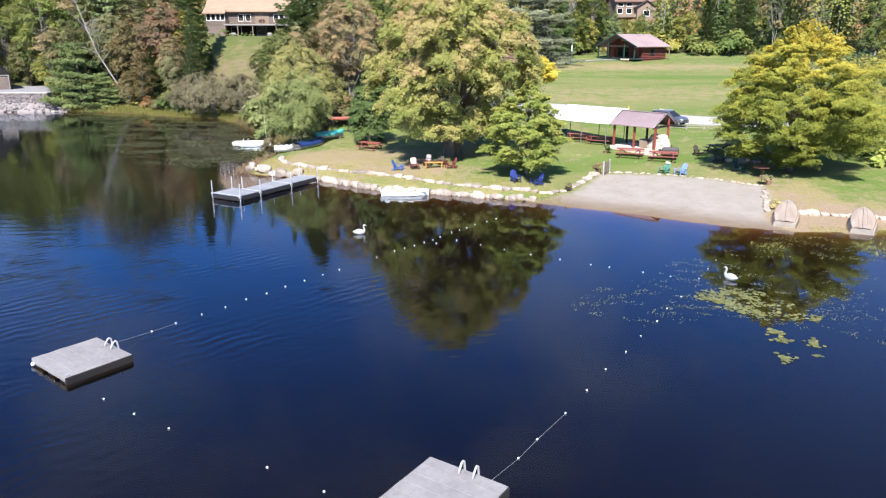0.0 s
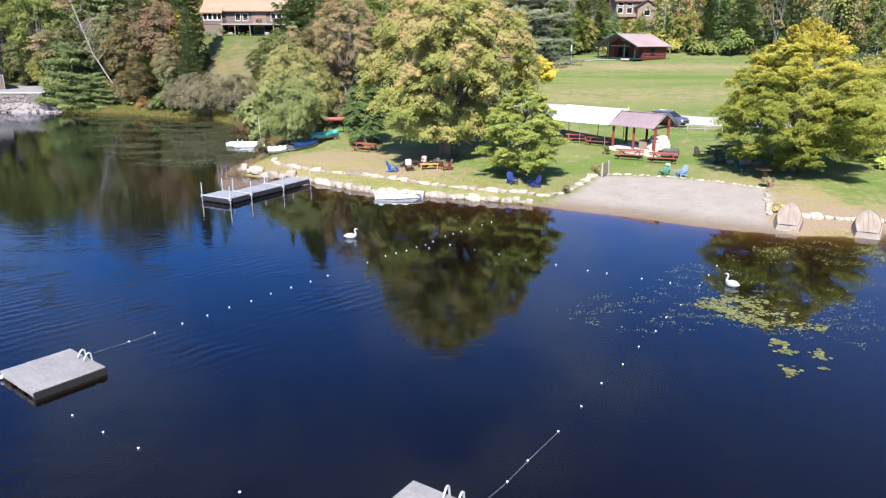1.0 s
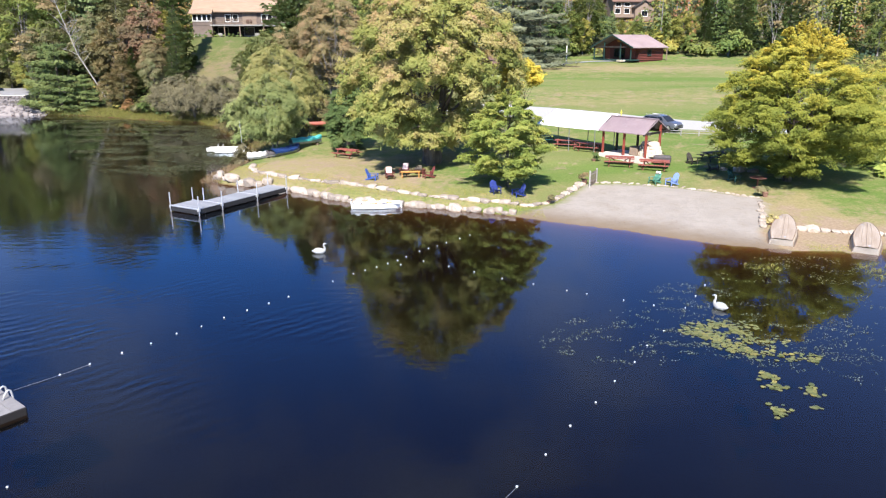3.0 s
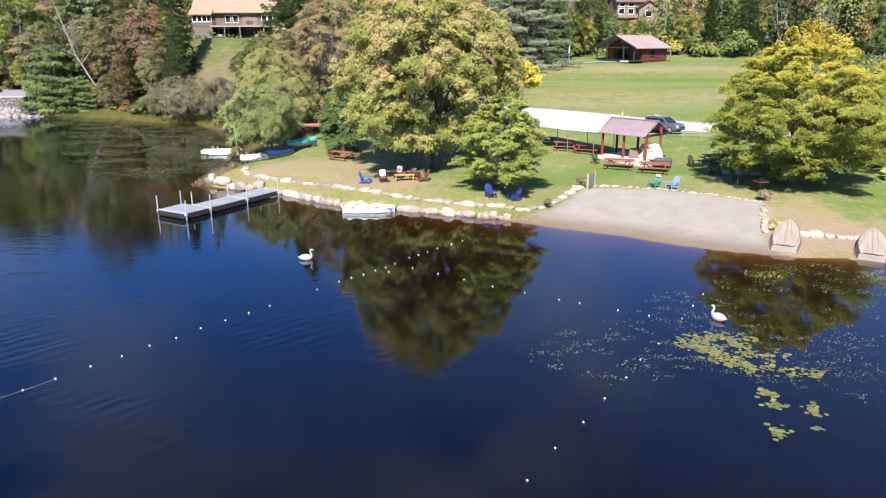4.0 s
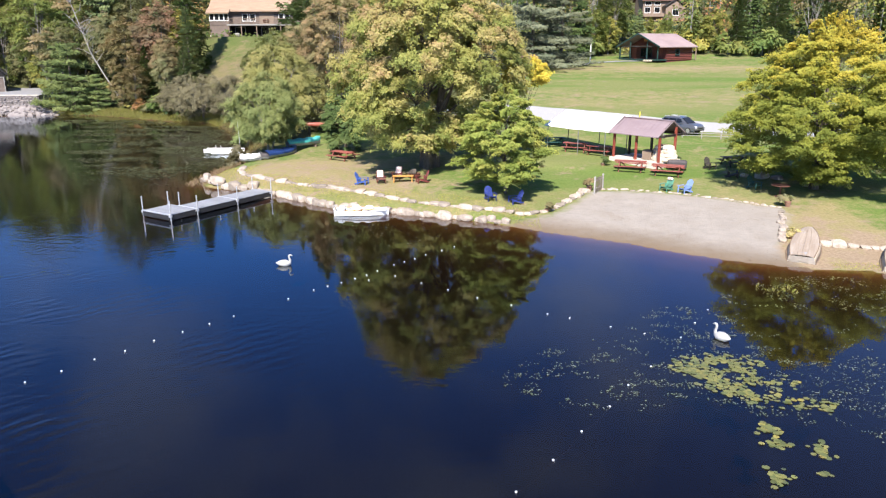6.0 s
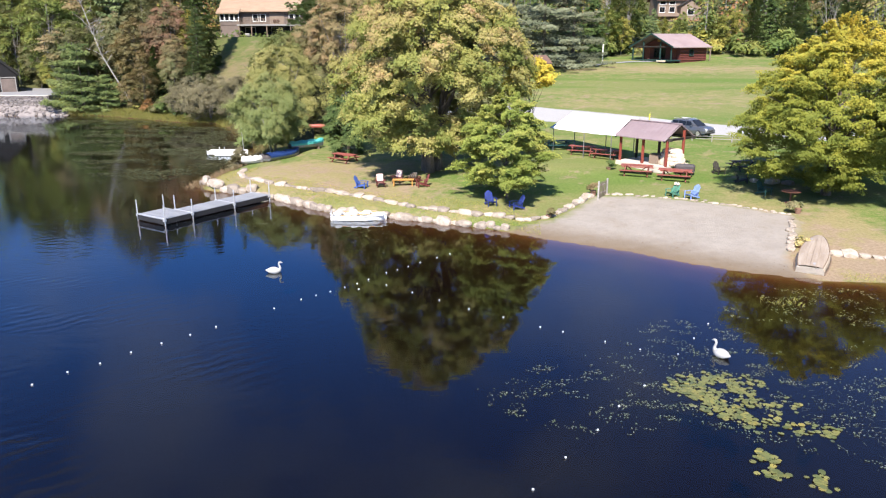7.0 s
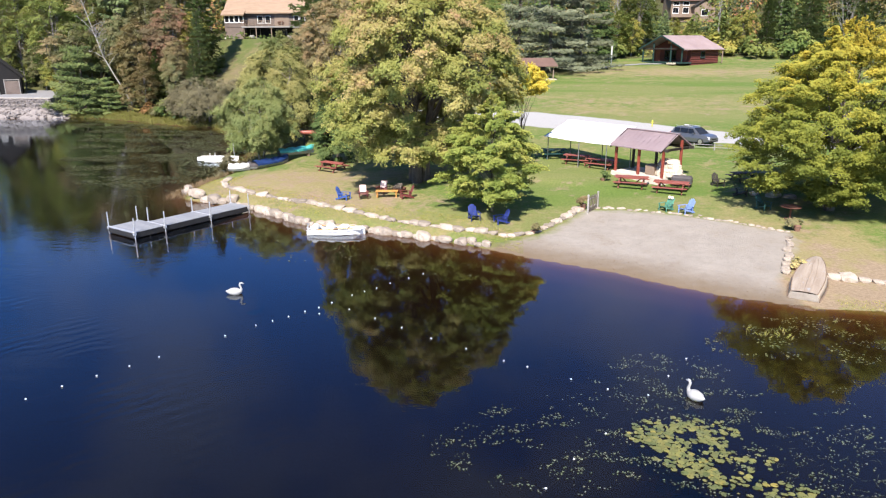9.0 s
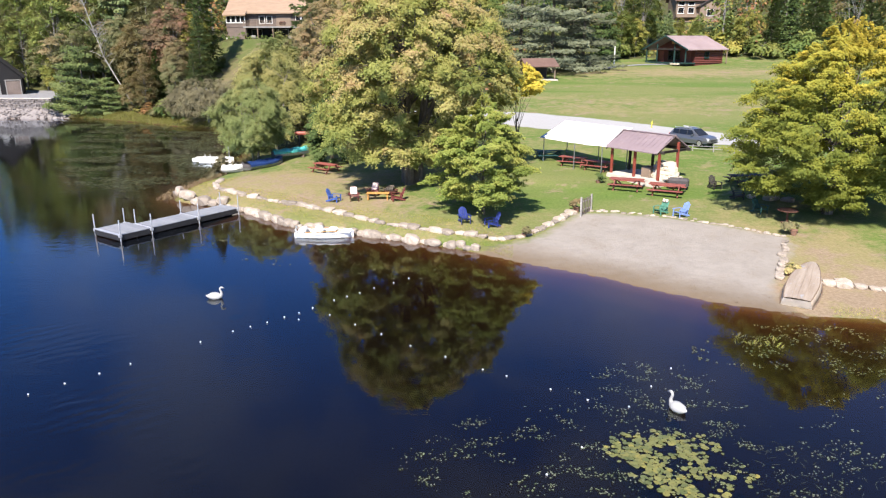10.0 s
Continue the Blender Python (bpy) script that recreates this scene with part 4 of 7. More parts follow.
# wooded left bank, from the water's edge up to the house
for key, x, y, s, lv, lab in (
        ("bushy_pine", -57.2, 113.4, 1.08, None, ""), ("bushy_pine", -53.2, 113.0, 0.58, None, ""), ("birch", -63.0, 117.5, 0.8, None, "pale-stemmed birch with a broken top"),
        ("elm", -25.2, 104.5, 0.66, "willow", "pale olive-green tree at the foot of the house lawn"), ("rowan", -22.6, 102.5, 0.78, "willow", "pale olive-green tree at the foot of the house lawn"),
        ("elm", -61.5, 119, 0.8, "wood_dull", ""), ("oak", -67.5, 124, 1.0, "wood_green", ""), ("elm", -70.5, 131, 0.8, "wood_dull", ""), ("oak", -77, 137, 0.9, "wood_green", ""),
        ("rowan", -64.5, 119.0, 0.6, "wood_gold", "small yellow-green tree beside the terrace"), ("ash", -84, 139, 1.0, None, ""), ("elm", -63, 126, 0.95, "wood_green", ""),
        ("oak", -59, 130, 1.35, "wood_dull", ""), ("rowan", -55, 122, 0.95, "wood_dull", ""), ("bushy_pine", -59.8, 115.9, 1.0, None, ""),
        ("birch", -65, 128, 1.3, None, ""), ("rowan", -50.5, 118.5, 0.95, "wood_rust", "small tree with dull brown autumn leaves"), ("rowan", -48.9, 112.0, 0.46, "wood_rust", "small tree with dull brown autumn leaves"),
        ("elm", -47.0, 112.5, 0.55, "wood_rust", "small tree with dull brown autumn leaves"), ("rowan", -45.2, 119.5, 1.05, "wood_red", "tree with dull red autumn leaves"), ("rowan", -42.6, 115.0, 0.72, "wood_rust", "small tree with dull brown autumn leaves"),
        ("oak", -49, 132, 0.75, "wood_dull", ""), ("elm", -42.5, 113.5, 0.5, "wood_dull", ""), ("ash", -42.5, 121, 0.55, "wood_gold", "tree with yellow-green leaves below the house"), ("oak", -48.5, 127, 0.6, "wood_dull", ""), ("spruce", -42.6, 124.5, 1.1, None, ""),
        ("pine", -40.6, 118.5, 0.60, None, ""), ("pine", -47.5, 123.5, 0.65, None, ""), ("spruce", -46.6, 116, 0.5, None, ""), ("pine", -39.6, 113.6, 0.42, None, ""),
        ("elm", -21.5, 108, 0.70, "wood_rust", "tree with rust-brown autumn leaves"), ("elm", -15.5, 104, 1.0, "wood_rust", "tree with rust-brown autumn leaves"),
        ("rowan", -20, 97, 0.66, "olive_leaf", ""), ("oak", -13, 121, 1.4, "wood_dull", ""),
        ("spruce", -25.5, 134, 1.35, None, ""), ("pine", -23.4, 131, 1.5, None, ""), ("elm", -10.5, 106, 1.2, "wood_green", ""),
        ("oak", -4, 117, 1.25, "wood_gold", ""), ("spruce", -10, 128, 1.5, None, ""), ("ash", 2, 126, 1.0, None, ""),
        ("pine", -90, 138, 0.9, None, ""), ("oak", -88, 141, 1.0, "wood_green", ""), ("rowan", -10.5, 91, 0.55, "wood_green", ""),
        # taller trees up the slope
        ("ash", -53, 127, 0.75, "wood_dull", ""), ("pine", -57, 126, 0.95, None, ""), ("oak", -66, 134, 1.05, "wood_dull", ""), ("pine", -61, 135, 1.05, None, ""), ("ash", -56, 138, 1.0, "wood_green", ""),
        ("ash", -72, 138, 0.9, "wood_dull", ""), ("pine", -77, 142, 1.0, None, ""), ("oak", -67, 142, 1.1, "wood_green", ""), ("ash", -61, 144, 1.05, "wood_dull", ""),
        ("pine", -30, 158, 1.4, None, ""), 
        ("pine", -18, 132, 1.3, None, ""), ("pine", -82, 146, 1.0, None, ""), ("oak", -88, 150, 1.1, "wood_dull", ""), ("ash", -71, 129, 1.0, "wood_dull", ""), ("oak", -79, 131.5, 0.8, "wood_green", ""), ("elm", -83, 134, 0.9, "wood_dull", ""), ("rowan", -74.5, 130.5, 0.8, "wood_dull", ""),
        # beside and behind the field
        ("big_pine", 13.5, 130, 1.0, None, ""), ("big_pine", 19.0, 136, 0.92, None, ""), ("big_pine", 8.5, 138, 1.05, None, ""), ("pine", 17.5, 143, 1.1, None, ""),
        ("spruce", 24, 150, 1.0, None, ""), ("elm", 27.5, 154, 0.72, "wood_green", ""), ("birch", 28, 158, 1.1, None, ""), ("oak", 33, 163, 0.9, "wood_green", ""),
        ("rowan", 30.5, 155, 0.6, "wood_gold", ""), ("elm", 43, 163, 0.30, "wood_green", ""),
        ("rowan", 48.5, 166, 0.35, "wood_gold", ""), ("elm", 53, 163, 0.55, "wood_green", ""), ("spruce", 56.5, 158, 0.72, None, ""), ("elm", 52, 158, 0.62, "wood_gold", ""), ("spruce", 60.5, 160, 0.85, None, ""),
        ("pine", 64, 158, 0.85, None, ""), ("spruce", 67, 163, 1.05, None, ""), ("spruce", 71, 158, 1.05, None, ""), ("pine", 75, 160, 1.1, None, ""),
        ("birch", 69, 153, 1.0, None, ""), ("birch", 79, 154, 1.0, None, ""), ("spruce", 84, 156, 1.1, None, ""), ("oak", 90, 152, 1.0, "wood_green", ""),
        ("pine", 96, 148, 1.0, None, ""), ("oak", 63, 172, 1.0, "wood_green", ""), ("ash", 76, 175, 1.0, "wood_gold", ""),
        # slope below the hill house
        ("elm", 36, 172, 0.50, "wood_green", ""), ("elm", 41, 169, 0.42, "wood_gold", ""), ("ash", 46, 171, 0.36, "wood_green", ""), ("elm", 51, 170, 0.45, "wood_green", ""), ("oak", 57, 171, 0.50, "wood_green", ""),
        ("pine", 38.5, 165, 0.45, None, ""), ("pine", 61, 168, 0.55, None, ""), ("oak", 33, 168, 0.55, "wood_green", ""), ("elm", 44, 165, 0.40, "wood_green", ""),
        # right of the locust
        ("oak", 38.5, 64, 0.50, "wood_gold", ""), ("elm", 43, 60, 0.6, "wood_green", ""), ("oak", 49, 70, 0.7, "wood_green", ""), ("rowan", 39, 57, 0.5, "wood_green", ""),
        ("pine", 56, 80, 0.9, None, ""), ("oak", 62, 95, 0.9, "wood_gold", ""), ("oak", 70, 110, 1.0, "wood_green", "")):
    spin = (x * 37 + y * 11) % 360
    grow(key, x, y, s, lv, lab, turn=spin / 6 - 30 if key in ("bushy_pine", "big_pine") else spin)

# understorey shrubs along the far bank
sh, mids = broad_crown("crown", M["wood_green"], 2.6, 0.1, 1.7, 30, 1500, 0.22, 0.7, 0.45, (0.5, 0.9), 0.25, tone_mid=0.45, tone_vary=0.3, seed=81)
shrub = plant("shrub", -40.5, 107.0, sh, limbs(bmesh.new(), -0.1, 1.9, mids, 0.05, 12, 81, 3), M["grey_bark"], "low leafy shrub on the bank", "bush", "shrubs on the banks")
rng = random.Random(5)
for x, y, s, lv in ((-42.5, 108.2, 0.8, "wood_dull"), (-41.2, 109, 0.9, "wood_rust"), (-44.8, 110.0, 0.7, "orange_leaf"), (-38.0, 109.5, 1.2, "wood_rust"), (-36, 111, 1.0, "wood_dull"),
                    (-26, 101, 1.1, "twig_grey"), (-24, 94, 1.2, "twig_grey"), (-16.4, 66.6, 0.5, "twig_grey"), (-16.6, 68.6, 0.6, "twig_grey"), (-16.0, 64.9, 0.42, "twig_grey"), (-22.5, 88, 1.2, "willow"), (-19.5, 79, 0.8, "willow"), (-12.4, 82, 1.1, "wood_rust"),
                    (-10.8, 79, 1.2, "wood_rust"), (-9, 83, 1.3, "wood_green"), (-5.5, 76, 1.0, "wood_green"), (-2.5, 80, 1.3, "wood_green"),
                    (33.5, 60.5, 1.5, "wood_green"), (36, 55.5, 1.6, "green_leaf"), (38, 51.5, 1.5, "wood_green"), (48, 157, 1.6, "wood_gold"), (42, 158, 1.5, "wood_green"), (54, 154, 1.6, "wood_green"), (60, 153, 1.9, "wood_green"),
                    (30, 157, 1.8, "wood_green"), (25.5, 153, 1.5, "wood_green"), (-60.5, 114.5, 0.7, "wood_gold"), (46, 172, 1.3, "wood_gold"), (51, 176, 1.3, "wood_green"), (56, 180, 1.5, "wood_gold"), (41, 178, 1.4, "wood_green")):
    ob = copy_thing(shrub, pose(x, y, gz(x, y) - 0.08, 0, 0, rng.uniform(0, 360)))
    ob.scale = (s, s, s)
    with_leaves(ob, M[lv])
# white birch leaning out of the bank, bare above
rng = random.Random(88)
lb = bmesh.new()
stem = [Vector(q) for q in ((0, 0, -0.4), (-1.0, 0.2, 2.0), (-2.6, 0.5, 4.6), (-4.3, 1.0, 7.4), (-6.0, 2.0, 11.2), (-7.7, 3.0, 15.2), (-9.0, 3.6, 19.0))]
bend_tube(lb, stem, [0.13, 0.11, 0.10, 0.09, 0.075, 0.05, 0.02], 8)
tips = []
for k in range(30):
    t = rng.uniform(2.4, 5.9)
    p = stem[int(t)].lerp(stem[int(t) + 1], t % 1)
    a = rng.uniform(0, 2 * math.pi)
    ln = rng.uniform(1.6, 4.2) * (1.25 - t * 0.12)
    end = p + Vector((math.cos(a) * ln * 0.8, math.sin(a) * ln * 0.5, ln * rng.uniform(0.25, 0.95)))
    mid = p.lerp(end, 0.5) + Vector((0, 0, 0.25))
    bend_tube(lb, [p, mid, end], [0.055, 0.035, 0.012], 5)
    tips.append(end)
    for j in range(3):
        q = p.lerp(end, rng.uniform(0.35, 0.9))
        tw = q + Vector((rng.uniform(-0.9, 0.9), rng.uniform(-0.9, 0.9), rng.uniform(0.2, 1.2)))
        bend_tube(lb, [q, q.lerp(tw, 0.5), tw], [0.022, 0.016, 0.007], 4)
        tips.append(tw)
np.random.seed(88)
tp3 = np.repeat(np.array([tuple(q) for q in tips]), 5, axis=0)
tp3 = tp3 + np.random.normal(size=tp3.shape) * 0.35
me = leaf_mesh("crown", tp3, np.random.normal(size=tp3.shape) + np.array([0, -0.3, 0.6]), np.random.uniform(0.08, 0.15, len(tp3)), np.random.uniform(0.2, 0.9, len(tp3)), M["wood_rust"])
plant("birch_tree", -51.2, 116.7, me, lb, M["birch"], "white birch leaning from the bank, nearly bare", "tree", "woodland trees", scale=1.05, z=0.96)
for ob in list(KIND.values()):
    for c in list(ob.children):
        bpy.data.objects.remove(c)
    bpy.data.objects.remove(ob)

# woods further back, past counting
rng = random.Random(9)
np.random.seed(9)
far_c, far_n, far_s, far_t = [], [], [], []
wood_bm = bmesh.new()
spots = []
for k in range(900):
    y = rng.uniform(128, 330)
    x = rng.uniform(-150, 190)
    if -48 < x < -20 and y < 156 or x < -60 and y < 138 or 2 < x < 92 and y < 166 or 38 < x < 66 and 160 < y < 224:
        continue
    if any((x - a) ** 2 + (y - b) ** 2 < 30 for a, b in spots):
        continue
    spots.append((x, y))
for a in range(110):
    ang = radians(rng.uniform(100, 440))
    spots.append((-40 + math.cos(ang) * rng.uniform(190, 240), -20 + math.sin(ang) * rng.uniform(180, 230)))
spots = [s for s in spots if float(inside_by(np.array([s[0]]), np.array([s[1]]), LAKE)[0]) < -6]
for x, y in spots:
    h = rng.uniform(13, 20)
    r = rng.uniform(2.6, 4.2)
    z0 = gz(x, y)
    tube(wood_bm, (x, y, z0 - 0.3), (x, y, z0 + h * 0.8), 0.2, 0.05, 5, False)
    cone = rng.random() < 0.4
    k = 460
    u = np.random.random(k)
    ang = np.random.random(k) * 2 * np.pi
    prof = (1 - u) ** 0.8 if cone else np.sin(np.pi * np.clip(u * 0.85 + 0.12, 0, 1)) ** 0.6
    rad = r * prof * (0.6 + 0.45 * np.random.random(k)) * (1 + 0.3 * np.sin(ang * 3 + u * 14 + x))
    c = np.stack([x + rad * np.cos(ang), y + rad * np.sin(ang), z0 + 1 + (h - 1) * u], 1)
    far_c.append(c)
    far_n.append(np.stack([np.cos(ang), np.sin(ang), np.full(k, 0.8)], 1) + np.random.normal(size=(k, 3)) * 0.4)
    far_s.append(np.random.uniform(0.34, 0.66, k))
    far_t.append(np.clip((0.2 if cone else rng.uniform(0.25, 0.95)) + np.random.normal(size=k) * 0.08, 0, 1))
M["far_wood"] = leaf_mat("far_leaves", [(0.1, (0.030, 0.058, 0.026)), (0.35, (0.070, 0.110, 0.025)), (0.65, (0.14, 0.16, 0.032)), (0.85, (0.19, 0.15, 0.04)), (1.0, (0.20, 0.10, 0.045))])
woods = thing("woods", 0, 0, 0, 0, "mixed autumn woods on the slopes behind", "woods", kind="stuff")
part("crown", leaf_mesh("crown", np.concatenate(far_c), np.concatenate(far_n), np.concatenate(far_s), np.concatenate(far_t), M["far_wood"], 1.3), None, woods)
part("trunk", wood_bm, M["grey_bark"], woods)


# low leafy growth on the wooded slopes, past counting
np.random.seed(44)
ux, uy = np.random.uniform(-110, 100, 60000), np.random.uniform(104, 215, 60000)
keep = (inside_by(ux, uy, LAKE) < -1.2) & (inside_by(ux, uy, MOWN) < -1.0) & (inside_by(ux, uy, HOUSE_LAWN) < -0.5) & (inside_by(ux, uy, ROAD) < -1.0)
keep &= ~((ux > -97) & (ux < -60) & (uy > 108) & (uy < 137.5))
keep &= np.array([noise.noise((a * 0.22, b * 0.22, 5.0)) > -0.12 for a, b in zip(ux, uy)])
ux, uy = ux[keep], uy[keep]
lift = np.array([abs(noise.noise((a * 0.3, b * 0.3, 1.0))) for a, b in zip(ux, uy)]) * 2.6 + 0.15
spot = np.column_stack([ux, uy, land(ux, uy) + lift * np.random.random(len(ux)) ** 0.6])
tint = np.array([0.5 + 0.9 * noise.noise((a * 0.12, b * 0.12, 9.0)) for a, b in zip(ux, uy)])
tagged(new("undergrowth", leaf_mesh("undergrowth", spot, np.array([0, -0.35, 0.8]) + np.random.normal(size=spot.shape) * 0.5, np.random.uniform(0.28, 0.6, len(ux)), tint, M["far_wood"], 1.3)),
       "low leafy undergrowth covering the wooded slopes", "undergrowth", kind="stuff")

# ---- shore grass and floating leaves ----
def blades(name, pts, length, material, tone=(0.2, 0.8), lean=0.45, width=0.035):
    """Upright blades at the given ground points."""
    pts = np.array(pts)
    k = len(pts)
    up = np.array([0, 0, 1.0]) + np.random.normal(size=(k, 3)) * np.array([lean, lean, 0.1])
    up /= np.linalg.norm(up, axis=1, keepdims=True)
    ln = length * np.random.uniform(0.5, 1.2, k)
    c = pts + up * (ln / 2)[:, None]
    nrm = np.cross(up, np.random.normal(size=(k, 3)))
    return leaf_mesh(name, c, nrm, np.full(k, width), np.random.uniform(*tone, k), material, length / width, up)


def scatter(k, test, x0, x1, y0, y1, seed):
    r = np.random.RandomState(seed)
    out = []
    while len(out) < k:
        xs, ys = r.uniform(x0, x1, 4000), r.uniform(y0, y1, 4000)
        good = test(xs, ys)
        out += list(zip(xs[good], ys[good]))
        if not good.any():
            break
    out = np.array(out[:k])
    return np.column_stack([out, land(out[:, 0], out[:, 1])])


def near_shore(a, b, extra=None):
    def f(x, y):
        s = -inside_by(x, y, LAKE)
        g = (s > a) & (s < b)
        return g & extra(x, y) if extra else g
    return f


tagged(new("reeds", blades("reeds", scatter(1800, near_shore(-0.3, 1.4, lambda x, y: (y > 72) & (y < 97)), -40, -14, 70, 98, 9), 0.5, M["reed"], (0.3, 0.9), 0.5, 0.05)),
       "brown-green sedge along the inlet below the willow", "reeds", kind="stuff")
tagged(new("shore_grass", blades("shore_grass", scatter(9000, near_shore(-0.5, 2.6, lambda x, y: (y > 96) & (x > -59)), -60, -16, 58, 118, 3), 0.55, M["reed"], (0.0, 0.55), width=0.055)),
       "tall olive-brown sedge along the inlet", "grass", kind="stuff")
tagged(new("lawn_grass", blades("lawn_grass", scatter(15000, near_shore(0.3, 3.2, lambda x, y: (x < 8) | (x > 21) & (y < 39.2)), -18, 30, 37, 62, 4), 0.08, M["grass"], (0.3, 1.0), width=0.02)),
       "short unmown grass between the shore stones", "grass", kind="stuff")
tagged(new("reeds", blades("reeds", scatter(1500, near_shore(-1.2, 0.7, lambda x, y: (y > 57) & (y < 72)), -22, -13, 55, 73, 6), 0.45, M["reed"], (0.75, 1.0), 0.5, 0.035)),
       "rust-brown reeds at the lawn's tip", "reeds", kind="stuff")


def pad_mesh(k, seed):
    """A round lily pad with its notch, slightly dished."""
    rng = random.Random(seed)
    bm = bmesh.new()
    mid = bm.verts.new((0, 0, 0.0))
    ring = [bm.verts.new((math.cos(a) * rng.uniform(0.92, 1.05), math.sin(a) * rng.uniform(0.85, 1.0), rng.uniform(0, 0.05)))
            for a in [0.22 + i * (2 * math.pi - 0.44) / (k - 1) for i in range(k)]]
    for a, b in zip(ring, ring[1:]):
        bm.faces.new((mid, a, b))
    me = bpy.data.meshes.new("pad")
    bm.to_mesh(me)
    bm.free()
    at = me.attributes.new("tone", "FLOAT", "POINT")
    at.data.foreach_set("value", [(0.3, 0.42, 0.5, 0.56, 0.62, 0.68, 0.74, 0.78, 0.36, 0.6, 0.88, 0.7)[seed % 12]] * len(me.vertices))
    me.materials.append(M["lily"])
    return me


PADS = [pad_mesh(11, i) for i in range(12)]
PAD_FIELD = smooth_line([(10.9, 27.6), (11.6, 28.3), (12.8, 28.5), (14.1, 27.9), (14.9, 26.4), (14.2, 25.2), (13.0, 25.1), (12.0, 25.9)], 3)


def pad_patch(label, spots, seed):
    bed = thing("lily_patch", spots[0][0], spots[0][1], 0.0, 0, label, "lily pads", "lily patches on the lake")
    rng = random.Random(seed)
    for x, y, r in spots:
        ob = new("pad", PADS[rng.randrange(12)])
        ob.parent = bed
        ob.matrix_basis = pose(x - spots[0][0], y - spots[0][1], rng.uniform(0.003, 0.020), rng.uniform(-5, 5), rng.uniform(-5, 5), rng.uniform(0, 360)) @ Matrix.Diagonal((r, r, r, 1))
    return bed


r = random.Random(17)
spots = []
while len(spots) < 300:
    x, y = r.uniform(10.5, 15), r.uniform(25, 28.7)
    d = float(inside_by(np.array([x]), np.array([y]), PAD_FIELD)[0])
    dense = 1.0 if d > 0.1 else 0.25 if d > -0.35 else 0
    dense *= 1.5 - 0.45 * (x - 11)
    dense *= max(0, 0.25 + 1.9 * (noise.noise((x * 1.5, y * 1.9, 3.0)) + 0.22))
    if r.random() < dense and all((x - a) ** 2 + (y - b) ** 2 > (0.36 * (c + 0.09)) ** 2 for a, b, c in spots):
        spots.append((x, y, r.uniform(0.055, 0.105)))
pad_patch("broad patch of yellow-green lily pads on dark water", spots, 3)
small = []
while len(small) < 240:
    x, y = r.uniform(10.6, 15), r.uniform(25, 28.6)
    d = float(inside_by(np.array([x]), np.array([y]), PAD_FIELD)[0])
    if d > -0.1 and r.random() < 1.3 - 0.4 * (x - 11) and noise.noise((x * 1.5, y * 1.9, 3.0)) > -0.2:
        small.append((x, y, r.uniform(0.035, 0.065)))
pad_patch("small yellow-green lily pads between the larger ones", small, 9)
for i, (cx, cy, w, d, k) in enumerate(((12.2, 23.85, 0.45, 0.38, 17), (12.25, 23.05, 0.34, 0.3, 12), (11.65, 21.65, 0.33, 0.45, 17), (13.2, 22.9, 0.3, 0.45, 15), (12.75, 21.8, 0.3, 0.08, 5), (14.5, 25.2, 0.33, 0.4, 12))):
    spots = [(cx + r.gauss(0, w * 0.46), cy + r.gauss(0, d * 0.5), r.uniform(0.055, 0.10)) for _ in range(int(k * 1.8))]
    pad_patch("small tight clump of yellow-green lily pads", spots, 30 + i)


def loose_pads(name, label, pts, size, material, tone):
    k = len(pts)
    c = np.column_stack([pts[:, 0], pts[:, 1], np.random.uniform(0.008, 0.02, k)])
    nrm = np.array([0, 0, 1.0]) + np.random.normal(size=(k, 3)) * 0.06
    return tagged(new(name, leaf_mesh(name, c, nrm, size * np.random.uniform(0.5, 1.5, k), np.random.uniform(*tone, k), material, 1.15)), label, "water plants", kind="stuff")


def patchy(poly, thick, scale=0.6, seed=0.0):
    pl = smooth_line(poly, 3)

    def f(x, y):
        d = inside_by(x, y, pl)
        v = np.array([noise.noise((a * scale, b * scale * 1.6, seed)) for a, b in zip(x, y)])
        w = -inside_by(x, y, LAKE)
        return (d > 0) & (v > thick) & (w < -0.3)
    return f


def clustered(pts, each, wide, seed):
    """Little rafts of leaves round the given points."""
    g = np.random.RandomState(seed)
    k = g.poisson(each, len(pts)) + 1
    c = np.repeat(pts, k, axis=0)
    size = np.repeat(g.uniform(0.5, 1.4, len(pts)) * wide, k)
    c[:, 0] += g.normal(size=len(c)) * size * 1.5
    c[:, 1] += g.normal(size=len(c)) * size
    return c


loose_pads("floating_leaves", "scattered small green leaves floating on the lake",
           clustered(scatter(560, patchy([(5, 26.5), (7, 29), (9.2, 30.2), (11.5, 32.8), (13.6, 33.2), (15.2, 31), (15.5, 28.2), (16.8, 25.5), (15, 23.6), (12.4, 24.6), (10.8, 25.4), (8.2, 24.4), (6.5, 25)], 0.05, 1.1, 2.0), 4, 17, 23, 34, 12), 2.6, 0.08, 12), 0.042, M["pale_pad"], (0.0, 0.9))
loose_pads("floating_leaves", "scattered small green leaves floating on the lake",
           clustered(scatter(340, patchy([(15, 22), (16, 28), (17, 31), (20, 31.5), (26, 31), (27, 24), (20, 21)], 0.08, 0.9, 4.0), 14, 27, 21, 32, 13), 2.6, 0.09, 13), 0.046, M["pale_pad"], (0.0, 0.9))
loose_pads("floating_leaves", "floating weed in the shallows off the beach boats",
           scatter(3000, patchy([(14.5, 33.5), (16, 36.5), (20, 37.2), (28, 36.5), (38, 33), (38, 27), (26, 31), (20, 32.8)], 0.0, 0.8, 6.0), 14, 38, 27, 38, 14), 0.066, M["lily"], (0.15, 0.88))
